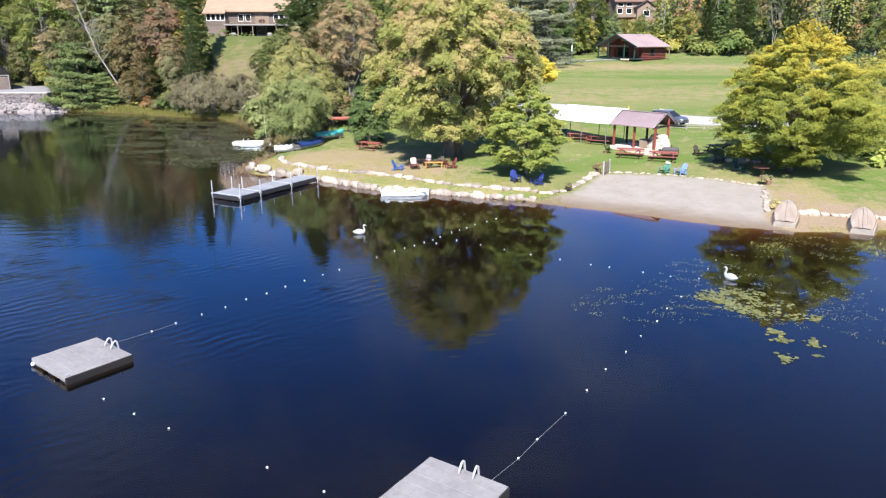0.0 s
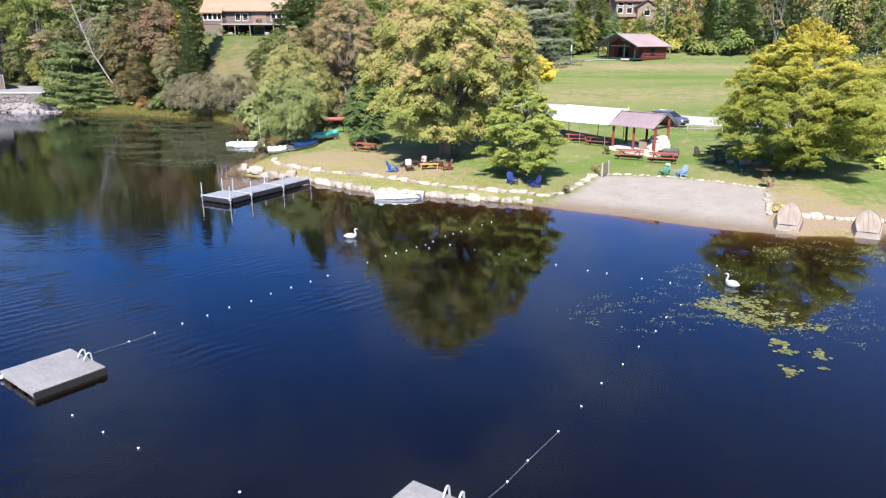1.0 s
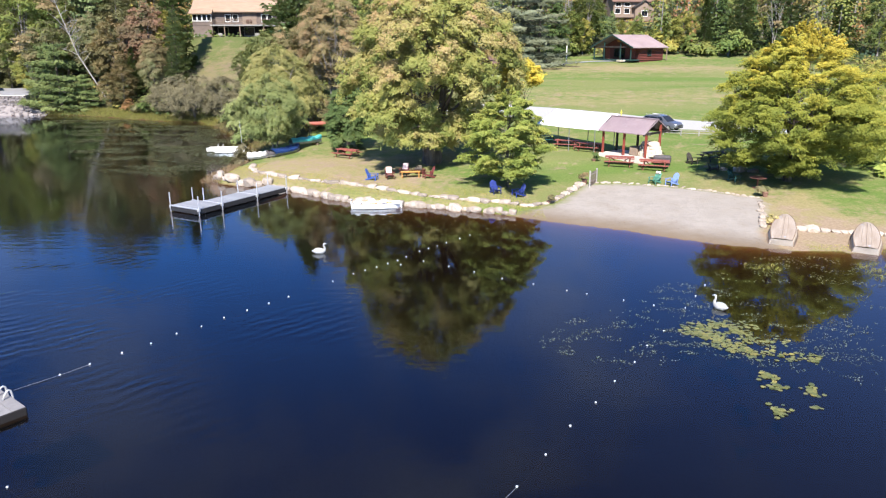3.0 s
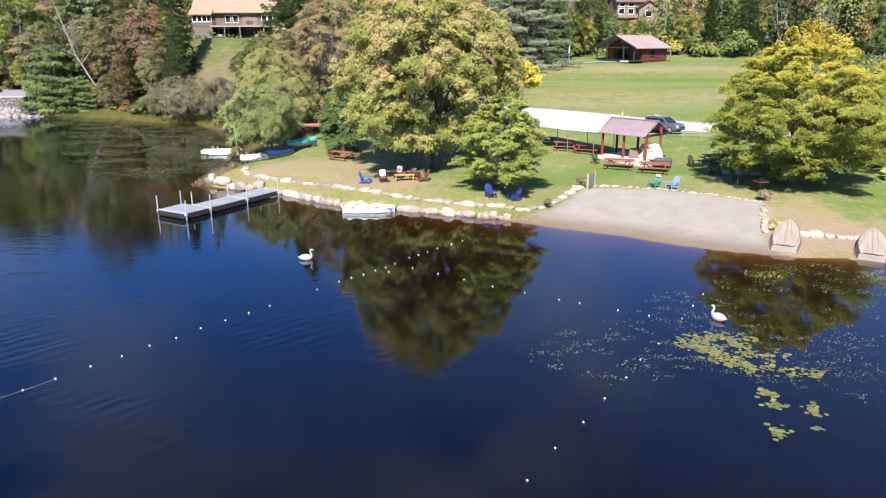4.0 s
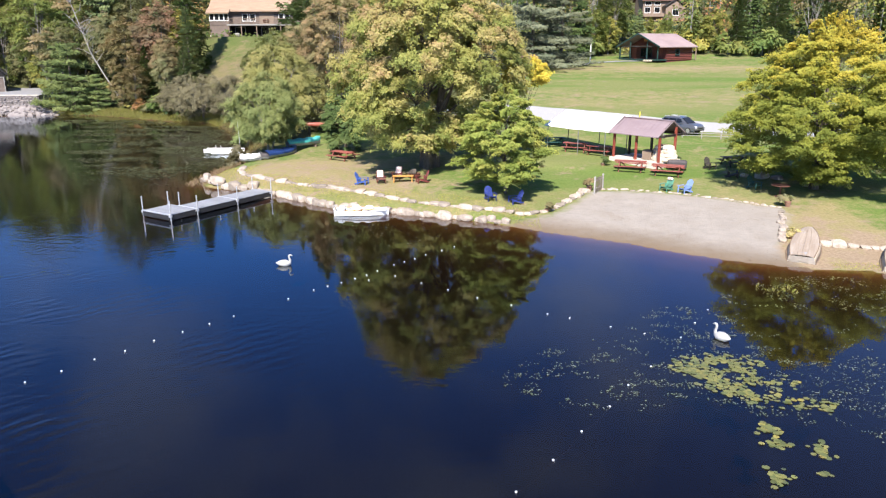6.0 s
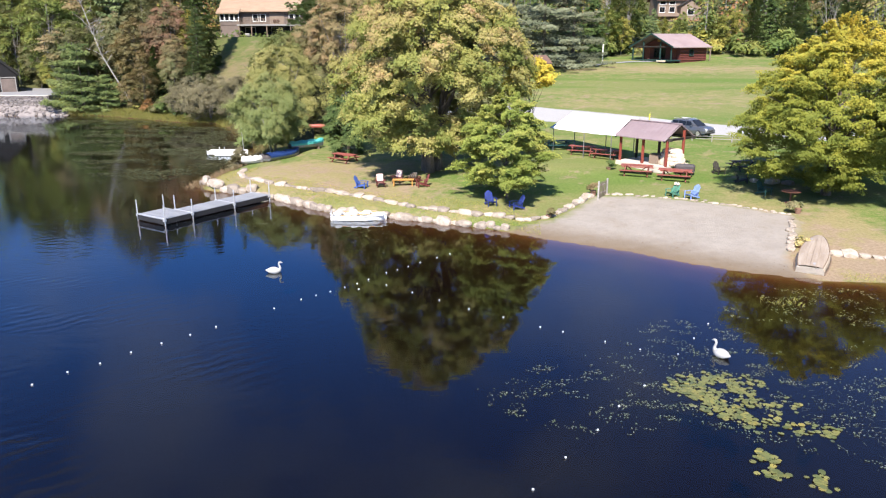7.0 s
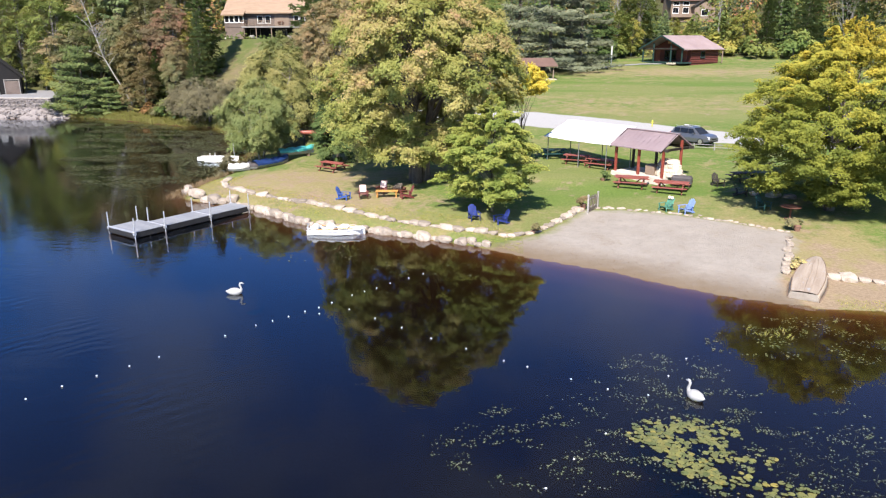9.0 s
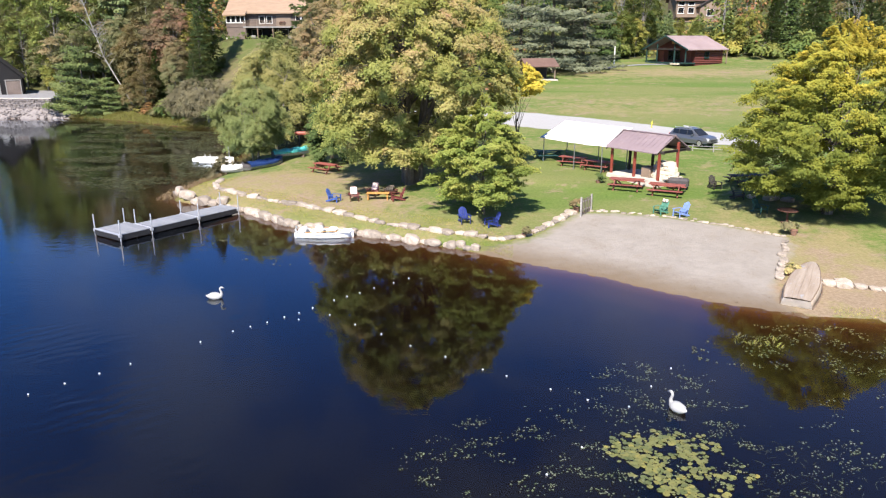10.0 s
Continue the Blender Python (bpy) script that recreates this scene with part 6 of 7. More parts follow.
# ---- swimming rafts, dock and float lines ----
def swim_raft(x, y, turn, w, d, label, rail_at, across=False, dark="+x"):
    r = thing("swim_raft", x, y, -0.20, turn, label, "raft", "swimming rafts")
    k = 6
    for i in range(k):
        lift = 0.43 + random.Random(i).uniform(-0.006, 0.006)
        tip = random.Random(i + 9).uniform(-0.4, 0.4)
        if across:
            bm = one_box((w / k - 0.008, d, 0.045), (-w / 2 + (i + 0.5) * w / k, 0, lift), (tip, 0, 0), 0.008)
        else:
            bm = one_box((w, d / k - 0.008, 0.045), (0, -d / 2 + (i + 0.5) * d / k, lift), (0, tip, 0), 0.008)
        part("board", bm, M["raft_wood"], r)
    for s in (-1, 1):
        if dark == "-y" and s < 0:
            part("rim_joist", one_box((w + 0.01, 0.06, 0.36), (0, -d / 2 - 0.005, 0.26), bevel=0.02), M["raft_dark"], r, "dark fascia board")
        else:
            part("rim_joist", one_box((w, 0.05, 0.13), (0, s * (d / 2 - 0.02), 0.345), bevel=0.008), M["raft_wood"], r)
        if dark == "+x" and s > 0:
            part("skirt", one_box((0.06, d + 0.01, 0.36), (w / 2 + 0.005, 0, 0.26), bevel=0.02), M["raft_dark"], r, "dark fascia board")
        else:
            part("skirt", one_box((0.05, d - 0.1, 0.13), (s * (w / 2 - 0.03), 0, 0.345)), M["raft_wood"], r)
        part("side_float", one_box((w - 0.04, 0.16, 0.34), (0, s * (d / 2 - 0.14), 0.12), bevel=0.05), M["float_black"], r, "black side float")
    for s in (-1, 0, 1):
        bm = bmesh.new()
        tube(bm, (-w / 2 + 0.05, s * d * 0.34, 0.08), (w / 2 - 0.05, s * d * 0.34, 0.08), 0.20, seg=12)
        part("float", bm, M["float_black"], r, "black drum float")
    lad = new("ladder")
    lad.parent = r
    lad.matrix_basis = pose(*rail_at)
    for s in (-0.2, 0.2):
        bm = bmesh.new()
        pts = [(s, -0.20, 0.45), (s, -0.14, 0.58), (s, -0.07, 0.68), (s, -0.01, 0.71), (s, 0.05, 0.66), (s, 0.08, 0.4), (s, 0.08, -0.6)]
        bend_tube(bm, pts, [0.03] * 7, 8)
        part("grab_rail", bm, M["white_plastic"], lad, smooth=True)
    for z in (-0.4, -0.1, 0.2):
        part("rung", one_box((0.4, 0.06, 0.04), (0, 0.10, z)), M["white_plastic"], lad)
    part("cleat", one_box((0.12, 0.05, 0.05), (-w / 2 + 0.12, -d / 2 + 0.12, 0.47)), M["galv"], r)
    return r


raft = swim_raft(-12.17, 21.34, 52.0, 2.22, 2.38, "square swim raft of weathered grey boards with a ladder", (1.06, -0.05, 0, 0, 0, -90), True, "-y")
bm = bmesh.new()
bmesh.ops.create_uvsphere(bm, u_segments=12, v_segments=8, radius=0.07, matrix=pose(-1.14, 1.05, 0.29))
part("fender", bm, M["buoy"], raft, "round white fender", smooth=True)
swim_raft(-0.11, 13.72, -34.4, 2.27, 2.4, "square swim raft of bleached boards floating on the lake", (0.08, 1.16, 0, 0, 0, 0))

dock = thing("dock", -12.85, 50.5, -0.04, 60.5, "grey sectional dock with tall galvanised posts", "dock")
DL, DW = 8.3, 2.5
SECT = (-DL / 2, -DL / 2 + 2.0, -DL / 2 + 5.2, DL / 2)
for a, b in zip(SECT, SECT[1:]):
    w = DW if a < -DL / 2 + 1 else 1.68
    mid = (w - DW) / 2
    sec = part("section", one_box((b - a - 0.03, w - 0.04, 0.12), ((a + b) / 2, mid, 0.34)), M["dock_grey"], dock)
    k = int((b - a) / 0.165)
    for i in range(k):
        part("plank", one_box(((b - a) / k - 0.012, w, 0.03), (a + (i + 0.5) * (b - a) / k, mid, 0.42), bevel=0.004), M["dock_grey"], sec)
    for s in (-1, 1):
        part("fascia", one_box((b - a - 0.02, 0.05, 0.30), ((a + b) / 2, mid + s * (w / 2 - 0.03), 0.24)), M["float_black"], sec)
part("end_fascia", one_box((0.05, DW, 0.30), (-DL / 2 + 0.02, 0, 0.24)), M["float_black"], dock)
part("edge_trim", one_box((0.07, DW + 0.04, 0.06), (-DL / 2, 0, 0.43)), M["galv"], dock)
for i, a in enumerate(SECT[:3]):
    w = DW if i == 0 else 1.68
    part("joint", one_box((0.10, w + 0.06, 0.05), (a + (0.08 if i == 0 else 0), (w - DW) / 2, 0.435)), M["galv"], dock)
part("back_fascia", one_box((0.05, 0.8, 0.30), (SECT[1] - 0.03, DW / 2 - 0.42, 0.24)), M["float_black"], dock)
SPOTS = [(SECT[0] + 0.06, -1), (SECT[0] + 0.06, 1), (SECT[1] - 0.1, 1), (SECT[1], -1), (SECT[1] + 0.1, 0), (SECT[2], -1), (SECT[2], 0), (SECT[3] - 0.1, -1), (SECT[3] - 0.1, 0)]
for a, edge in SPOTS:
    y = (-DW / 2 - 0.06, 1.68 - DW / 2 + 0.06, DW / 2 + 0.06)[edge + 1]
    bm = bmesh.new()
    tube(bm, (a, y, -1.6), (a, y, 1.28), 0.035, seg=8)
    box(bm, (0.16, 0.14, 0.16), (a, y * 0.98, 0.36))
    part("post", bm, M["galv"], dock)
bm = bmesh.new()
bmesh.ops.create_uvsphere(bm, u_segments=10, v_segments=7, radius=0.031)
for v in bm.verts:
    v.co.z *= 0.85
FLOAT = bpy.data.meshes.new("float")
bm.to_mesh(FLOAT)
bm.free()
FLOAT.materials.append(M["buoy"])
FLOAT.polygons.foreach_set("use_smooth", [True] * len(FLOAT.polygons))


def float_line(pts, label, taut_for=0):
    ln = thing("float_line", pts[0][0], pts[0][1], 0.0, 0, label, "float line", "swimming area float lines")
    o = Vector((pts[0][0], pts[0][1], 0))
    bm, sunk = bmesh.new(), bmesh.new()
    for i, (a, b) in enumerate(zip(pts, pts[1:])):
        taut = i < taut_for
        m1 = ((a[0] + b[0]) / 2 - o.x, (a[1] + b[1]) / 2 - o.y, 0.012 if taut else -0.12)
        lie = 0.012 if taut else -0.02
        tube(bm if taut else sunk, (a[0] - o.x, a[1] - o.y, 0.25 if taut and i == 0 else lie), m1 if not (taut and i == 0) else (m1[0], m1[1], 0.13), 0.0045 if taut else 0.002, seg=5, caps=False)
        tube(bm if taut else sunk, m1 if not (taut and i == 0) else (m1[0], m1[1], 0.13), (b[0] - o.x, b[1] - o.y, lie), 0.0045 if taut else 0.002, seg=5, caps=False)
    if taut_for:
        part("rope", bm, M["rope"], ln, "thin grey rope")
    part("sunk_rope", sunk, M["dark_rope"], ln, "dark wet rope under the surface")
    for x, y in pts[1:]:
        ob = new("float", FLOAT)
        ob.parent = ln
        ob.location = (x - o.x, y - o.y, 0.03)
    return ln


float_line([(-11.5, 22.5), (-10.9, 24.0), (-10.3, 24.8), (-9.6, 25.7), (-8.9, 26.5), (-8.3, 27.4), (-7.6, 28.1), (-7.0, 29.0), (-6.3, 29.8), (-5.6, 30.6), (-4.95, 31.4), (-3.35, 33.4), (-2.55, 34.5),
            (-2.05, 35.0), (-1.55, 35.5), (-1.05, 36.1), (-0.6, 36.6), (-0.2, 37.2), (0.45, 38.2), (0.9, 38.7), (1.35, 39.2), (1.85, 39.9), (2.6, 40.7), (3.2, 41.4)], "rope of white floats from raft to shore", 2)
float_line([(1.1, 14.3), (1.9, 15.6), (2.5, 16.5), (3.5, 17.9), (4.4, 19.3), (5.3, 20.75), (6.3, 22.1), (7.2, 23.5), (8.2, 24.9), (9.0, 26.25), (10.0, 27.6), (11.6, 30.0), (12.5, 31.4), (13.4, 32.8)], "rope of white floats beside the lily pads", 3)
float_line([(-11.7, 19.7), (-10.3, 18.8), (-9.0, 17.9), (-7.7, 17.1), (-4.5, 15.2), (-2.9, 14.2), (-1.3, 13.5)], "rope of white floats between the two rafts")
float_line([(-1.0, 36.1), (-0.4, 35.9), (0.7, 36.5), (1.95, 35.6), (3.15, 34.75), (4.4, 33.8), (5.75, 33.0), (7.1, 32.1), (7.9, 31.7), (9.3, 30.9), (10.4, 30.3), (11.6, 30.0)], "rope of white floats across the swimming area")


def swan(x, y, turn):
    """A moulded decoy: body, neck and head in one shell."""
    bm = bmesh.new()
    path = [(-0.52, 0.26, 0.02, 0.03), (-0.42, 0.22, 0.10, 0.08), (-0.25, 0.21, 0.22, 0.19), (0.0, 0.19, 0.27, 0.24), (0.22, 0.18, 0.22, 0.21), (0.36, 0.22, 0.11, 0.13), (0.41, 0.34, 0.07, 0.08),
            (0.38, 0.45, 0.06, 0.065), (0.34, 0.54, 0.055, 0.058), (0.33, 0.62, 0.055, 0.058), (0.38, 0.70, 0.062, 0.064), (0.46, 0.71, 0.054, 0.054), (0.54, 0.675, 0.028, 0.024), (0.60, 0.655, 0.012, 0.01)]
    rings = []
    for i, (px, pz, ry, rz) in enumerate(path):
        a, b = path[max(0, i - 1)], path[min(len(path) - 1, i + 1)]
        t = math.atan2(b[1] - a[1], b[0] - a[0])
        rings.append([(px - math.sin(t) * rz * math.sin(q), ry * math.cos(q), pz + math.cos(t) * rz * math.sin(q)) for q in [2 * math.pi * k / 12 for k in range(12)]])
    loft(bm, rings)
    ob = part("swan_decoy", bm, M["white_plastic"], smooth=True)
    ob.matrix_basis = pose(x, y, -0.035, 0, 0, turn) @ Matrix.Diagonal((0.72, 0.72, 0.74, 1))
    return tagged(ob, "white plastic swan decoy floating on the lake", "decoy", "swan decoys")


swan(-4.75, 38.0, 12.0)
swan(13.0, 29.95, 122.0)


# ---- boats ----
def hull_rings(length, beam, depth, bow=0.0, stations=11, transom=0.72, flat=0.5, rise=0.25):
    """Stations from transom to bow as open half-rings from gunwale round the keel to gunwale; x is forward, z up."""
    rings = []
    for i in range(stations):
        t = i / (stations - 1)
        w = beam / 2 * (transom + (1 - transom) * math.sin(min(1, t / 0.45) * math.pi / 2)) * (1 if t < 0.45 else max(0.02, 1 - ((t - 0.45) / 0.55) ** 2.2))
        top = depth + rise * depth * t * t
        keel = bow * max(0, t - 0.7) ** 2
        pts = []
        for k in range(9):
            a = math.pi * k / 8
            c, s = math.cos(a), math.sin(a)
            yy = w * math.copysign(abs(c) ** 0.6, c)
            zz = top - (top - keel) * abs(s) ** flat
            pts.append((-length / 2 + length * t, yy, zz))
        rings.append(pts)
    return rings


def open_boat(x, y, z, turn, length, beam, depth, mat, label, seats=True, extras=True):
    b = thing("rowing_boat", x, y, z, turn, label, "boat")
    bm = bmesh.new()
    outer = hull_rings(length, beam, depth)
    loft(bm, outer, close_ring=False)
    inner = [[(px * 0.985, py * 0.93, pz + 0.03) for px, py, pz in r] for r in outer]
    loft(bm, inner, close_ring=False)
    bm.faces.new([bm.verts.new(p) for p in outer[0]])
    part("hull", bm, M[mat], b, smooth=False)
    for s in (1, -1):
        bm = bmesh.new()
        bend_tube(bm, [(r[0][0], s * r[0][1], r[0][2] + 0.01) for r in outer], [0.045] * len(outer), 6)
        part("gunwale", bm, M[mat], b)
    part("transom", one_box((0.06, beam * 0.70, depth * 0.8), (-length / 2 + 0.02, 0, depth * 0.6)), M[mat], b)
    if seats:
        for t, w in ((0.12, 0.66), (0.42, 0.86), (0.72, 0.62)):
            part("seat", one_box((0.26, beam * w, 0.04), (-length / 2 + length * t, 0, depth * 0.82), bevel=0.01), M[mat], b)
    return b


row = open_boat(-2.7, 48.55, -0.1, 2.0, 3.3, 1.3, 0.34, "hull_white", "white rowing boat moored against the stone bank")
part("foredeck", one_box((0.75, 0.85, 0.06), (1.12, 0, 0.43), bevel=0.02), M["hull_white"], row)
part("floor", one_box((2.5, 0.75, 0.03), (-0.2, 0, 0.12)), M["hull_grey"], row, "grey wet floor boards")
for x, y, w, d, h, t in ((-1.25, 0.0, 0.42, 0.8, 0.30, 0), (-0.35, 0.12, 0.5, 0.62, 0.34, 12), (0.42, 0.05, 0.55, 0.7, 0.30, -8)):
    part("cushion", one_box((w, d, h), (x, y, 0.34 + h * 0.35), (0, 0, t), 0.10), M["hull_white"], row, "rounded white fender cushion")
bm = bmesh.new()
bend_tube(bm, [(-1.62, 0.1, 0.1), (-1.75, 0.1, 0.42), (-1.66, 0.1, 0.62)], [0.05, 0.07, 0.08], 7)
part("outboard", bm, M["galv"], row)
for s in (-1, 1):
    bm = bmesh.new()
    tube(bm, (-1.0, s * 0.5, 0.42), (1.0, s * 0.32, 0.50), 0.022, seg=6)
    part("oar", bm, M["orange_wood"], row)


def upturned_boat(x, y, z, turn, length, label):
    """A flat-bottomed boat lying keel up: flared sides, hard chine, square transom."""
    b = thing("rowing_boat", x, y, z, turn, label, "boat", "upturned boats on the beach", tip=(0, -5))
    st = []
    for i in range(15):
        t = i / 14
        w = 0.75 * (0.80 + 0.20 * math.sin(min(1, t / 0.4) * math.pi / 2)) * (1 if t < 0.3 else 1 - 0.74 * ((t - 0.3) / 0.7) ** 1.9)
        st.append((-length / 2 + length * t, w, 0.42 + 0.03 * math.sin(math.pi * t) - 0.16 * max(0, t - 0.65) ** 2 * 8, 0.04 - 0.05 * t))
    for s in (1, -1):
        bm = bmesh.new()
        loft(bm, [[(px, s * w, lo), (px, s * w * 0.95, lo + (top - lo) * 0.5), (px, s * w * 0.86, top - 0.05)] for px, w, top, lo in st], close_ring=False)
        bmesh.ops.solidify(bm, geom=bm.faces[:], thickness=0.02)
        part("side", bm, M["hull_side"], b, "cream-painted side", smooth=True)
        bm = bmesh.new()
        bend_tube(bm, [(px, s * (w + 0.02), lo) for px, w, top, lo in st], [0.035] * 15, 6)
        part("gunwale", bm, M["gunwale"], b)
        bm = bmesh.new()
        bend_tube(bm, [(px, s * w * 0.86, top - 0.045) for px, w, top, lo in st], [0.022] * 15, 5)
        part("chine", bm, M["gunwale"], b)
    bm = bmesh.new()
    loft(bm, [[(px, w * 0.87 * c, top - 0.05 * abs(c) ** 3) for c in (-1, -0.85, -0.5, 0, 0.5, 0.85, 1)] for px, w, top, lo in st], close_ring=False)
    part("hull", bm, M["hull_tan"], b, smooth=True)
    px, w, top, lo = st[0]
    bm = bmesh.new()
    bm.faces.new([bm.verts.new((px - 0.02, yy, zz)) for yy, zz in ((-w, lo), (w, lo), (w * 0.87, top - 0.05), (-w * 0.87, top - 0.05))])
    bmesh.ops.solidify(bm, geom=bm.faces[:], thickness=0.04)
    part("transom", bm, M["hull_pale"], b)
    px, w, top, lo = st[-1]
    bm = bmesh.new()
    bm.faces.new([bm.verts.new((px + 0.015, yy, zz)) for yy, zz in ((-w, lo), (w, lo), (w * 0.87, top - 0.05), (-w * 0.87, top - 0.05))])
    bmesh.ops.solidify(bm, geom=bm.faces[:], thickness=0.04)
    part("bow_board", bm, M["hull_side"], b)
    for yy, r in ((0, 0.022), (0.24, 0.012), (-0.24, 0.012)):
        bm = bmesh.new()
        bend_tube(bm, [(px, yy * w / 0.75, top + 0.008) for px, w, top, lo in st[:13]], [r] * 13, 5)
        part("keel" if yy == 0 else "strake", bm, M["hull_tan"], b)
    return b


upturned_boat(20.85, 41.4, gz(20.5, 40.6) + 0.08, 63.0, 5.0, "upturned tan rowing boat with a pale transom on the shore")
upturned_boat(24.6, 39.8, gz(24.4, 39.6) + 0.08, 60.0, 4.8, "upturned tan rowing boat beside the white boulders")

# white sailing dinghy afloat in the inlet
d = open_boat(-20.0, 73.6, -0.05, -2.0, 3.9, 1.2, 0.40, "hull_white", "white sailing dinghy with a bare mast moored in the inlet", seats=False)
part("deck", one_box((2.5, 0.75, 0.05), (-0.1, 0, 0.36)), M["hull_white"], d)
part("second_hull", one_box((3.0, 0.45, 0.22), (0.5, -0.85, 0.14), bevel=0.08), M["hull_white"], d)
bm = bmesh.new()
tube(bm, (1.55, 0, 0.3), (1.45, 0, 3.2), 0.025, 0.018)
part("mast", bm, M["galv"], d)
for x in (-1.0, -0.5):
    bm = bmesh.new()
    tube(bm, (x, 0.3, 0.3), (x, 0.3, 0.75), 0.03)
    part("stanchion", bm, M["hull_white"], d)


def covered_boat(x, y, turn, length, beam, mat, label, cover=True, lift=0.02):
    b = thing("covered_boat", x, y, gz(x, y), turn, label, "boat", "boats pulled up on the grass")
    bm = bmesh.new()
    loft(bm, [[(px, py, pz + lift) for px, py, pz in r] for r in hull_rings(length, beam, 0.38)], close_ring=False)
    part("hull", bm, M["hull_grey"], b, smooth=True)
    bm = bmesh.new()
    rings = []
    for i, r in enumerate(hull_rings(length * 1.02, beam * 1.06, 0.38)):
        t = i / 10
        w = abs(r[0][1])
        rings.append([(r[0][0], w * c, r[0][2] + lift + 0.03 + (0.22 + 0.06 * math.sin(i * 2.2)) * (1 - abs(c) ** 1.6) - (0.14 + 0.05 * math.sin(i * 3.1)) * (abs(c) > 0.98)) for c in (-1.0, -0.97, -0.6, -0.2, 0.2, 0.6, 0.97, 1.0)])
    loft(bm, rings, close_ring=False)
    part("cover", bm, M[mat], b, smooth=False)
    for s in (-0.3, 0.3):
        part("rest", one_box((0.12, beam * 0.8, lift + 0.1), (length * s, 0, lift / 2)), M["gunwale"], b)
    return b


covered_boat(-14.9, 65.6, 10.0, 1.7, 1.2, "hull_white", "white pedal boat pulled up at the water's edge")
covered_boat(-12.6, 66.8, 58.0, 3.6, 1.4, "blue_tarp", "boat under a blue tarpaulin on the grass")
covered_boat(-13.5, 65.9, 35.0, 1.5, 1.2, "dark_cover", "small dinghy with a black cover on the grass")
covered_boat(-11.2, 69.4, 42.0, 3.3, 1.0, "turquoise", "canoes under a turquoise cover on a low rack", lift=0.30)
KX, KY = -10.6, 73.0
k = thing("kayak", KX, KY, gz(KX, KY) + 1.35, 22.0, "red-orange kayak laid upturned on a tall timber rack", "kayak")
bm = bmesh.new()
loft(bm, [[(px, py, 0.36 - pz) for px, py, pz in r] for r in hull_rings(2.5, 0.6, 0.32, 0.9, 11, 0.2)], close_ring=False)
bmesh.ops.solidify(bm, geom=bm.faces[:], thickness=0.01)
part("hull", bm, M["faded_red"], k, smooth=True)
rk = thing("boat_rack", KX, KY, gz(KX, KY), 22.0, "dark timber boat rack between willow and evergreen", "rack")
for s in (-0.9, 0.9):
    for t in (-0.4, 0.4):
        part("post", one_box((0.09, 0.09, 1.45), (s, t, 0.62)), M["dark_post"], rk)
    part("beam", one_box((0.09, 0.95, 0.09), (s, 0, 1.31)), M["dark_post"], rk)


# ---- garden furniture ----
def adirondack(x, y, turn, mat, label, group="garden chairs", cushion=None, towel=False):
    """Slatted garden chair; it faces local -y."""
    c = thing("adirondack_chair", x, y, gz(x, y) + 0.0, turn, label, "chair", group)
    for i in range(5):
        u = i - 2
        h = 0.82 - 0.035 * u * u
        part("back_slat", one_box((0.10, 0.022, h), (u * 0.112, 0.30 + h * 0.16, 0.26 + h * 0.47), (-22, 0, u * 1.5), 0.008), M[mat], c)
    for i in range(6):
        part("seat_slat", one_box((0.54, 0.085, 0.02), (0, -0.32 + i * 0.098, 0.37 - i * 0.023), (-13, 0, 0), 0.005), M[mat], c)
    for s in (-1, 1):
        part("arm", one_box((0.13, 0.72, 0.024), (s * 0.34, -0.06, 0.56), (0, 0, s * -3), 0.008), M[mat], c)
        part("front_leg", one_box((0.03, 0.10, 0.56), (s * 0.295, -0.34, 0.28)), M[mat], c)
        part("side_rail", one_box((0.03, 0.92, 0.11), (s * 0.27, 0.10, 0.20), (-17, 0, 0)), M[mat], c)
        part("back_leg", one_box((0.03, 0.08, 0.52), (s * 0.30, 0.30, 0.30), (-6, 0, 0)), M[mat], c)
    part("back_brace", one_box((0.64, 0.03, 0.06), (0, 0.36, 0.50)), M[mat], c)
    if cushion:
        part("cushion", one_box((0.50, 0.08, 0.60), (0, 0.40, 0.72), (-22, 0, 0), 0.03), M[cushion], c, "pale cushion")
    if towel:
        for s, w in ((-0.12, 0.2), (0.12, 0.17)):
            part("towel", one_box((w, 0.09, 0.22), (s, 0.45, 0.93), (-22, 0, s * 60), 0.03), M["cushion"], c, "small white folded towel")
    c.scale = (0.88, 0.9, 0.82)
    return c


adirondack(-3.5, 54.0, 75, "blue_chair", "blue slatted garden chair standing on the lawn")
adirondack(-2.25, 54.2, 15, "maroon", "maroon slatted garden chair with a pale cushion", cushion="cushion")
adirondack(-1.25, 55.4, -12, "maroon", "maroon slatted garden chair with a pale cushion", cushion="cushion")
adirondack(0.55, 54.2, -70, "maroon", "dark maroon garden chair beside the orange bench")
adirondack(5.2, 49.7, 20, "navy", "navy slatted garden chair under the young tree")
adirondack(6.75, 49.9, -62, "navy", "navy slatted garden chair under the young tree")
adirondack(16.6, 52.1, -48, "green_chair", "green slatted garden chair with a white towel at the beach", towel=True)
adirondack(17.65, 51.6, -58, "pale_blue", "faded blue slatted garden chair at the beach's edge")

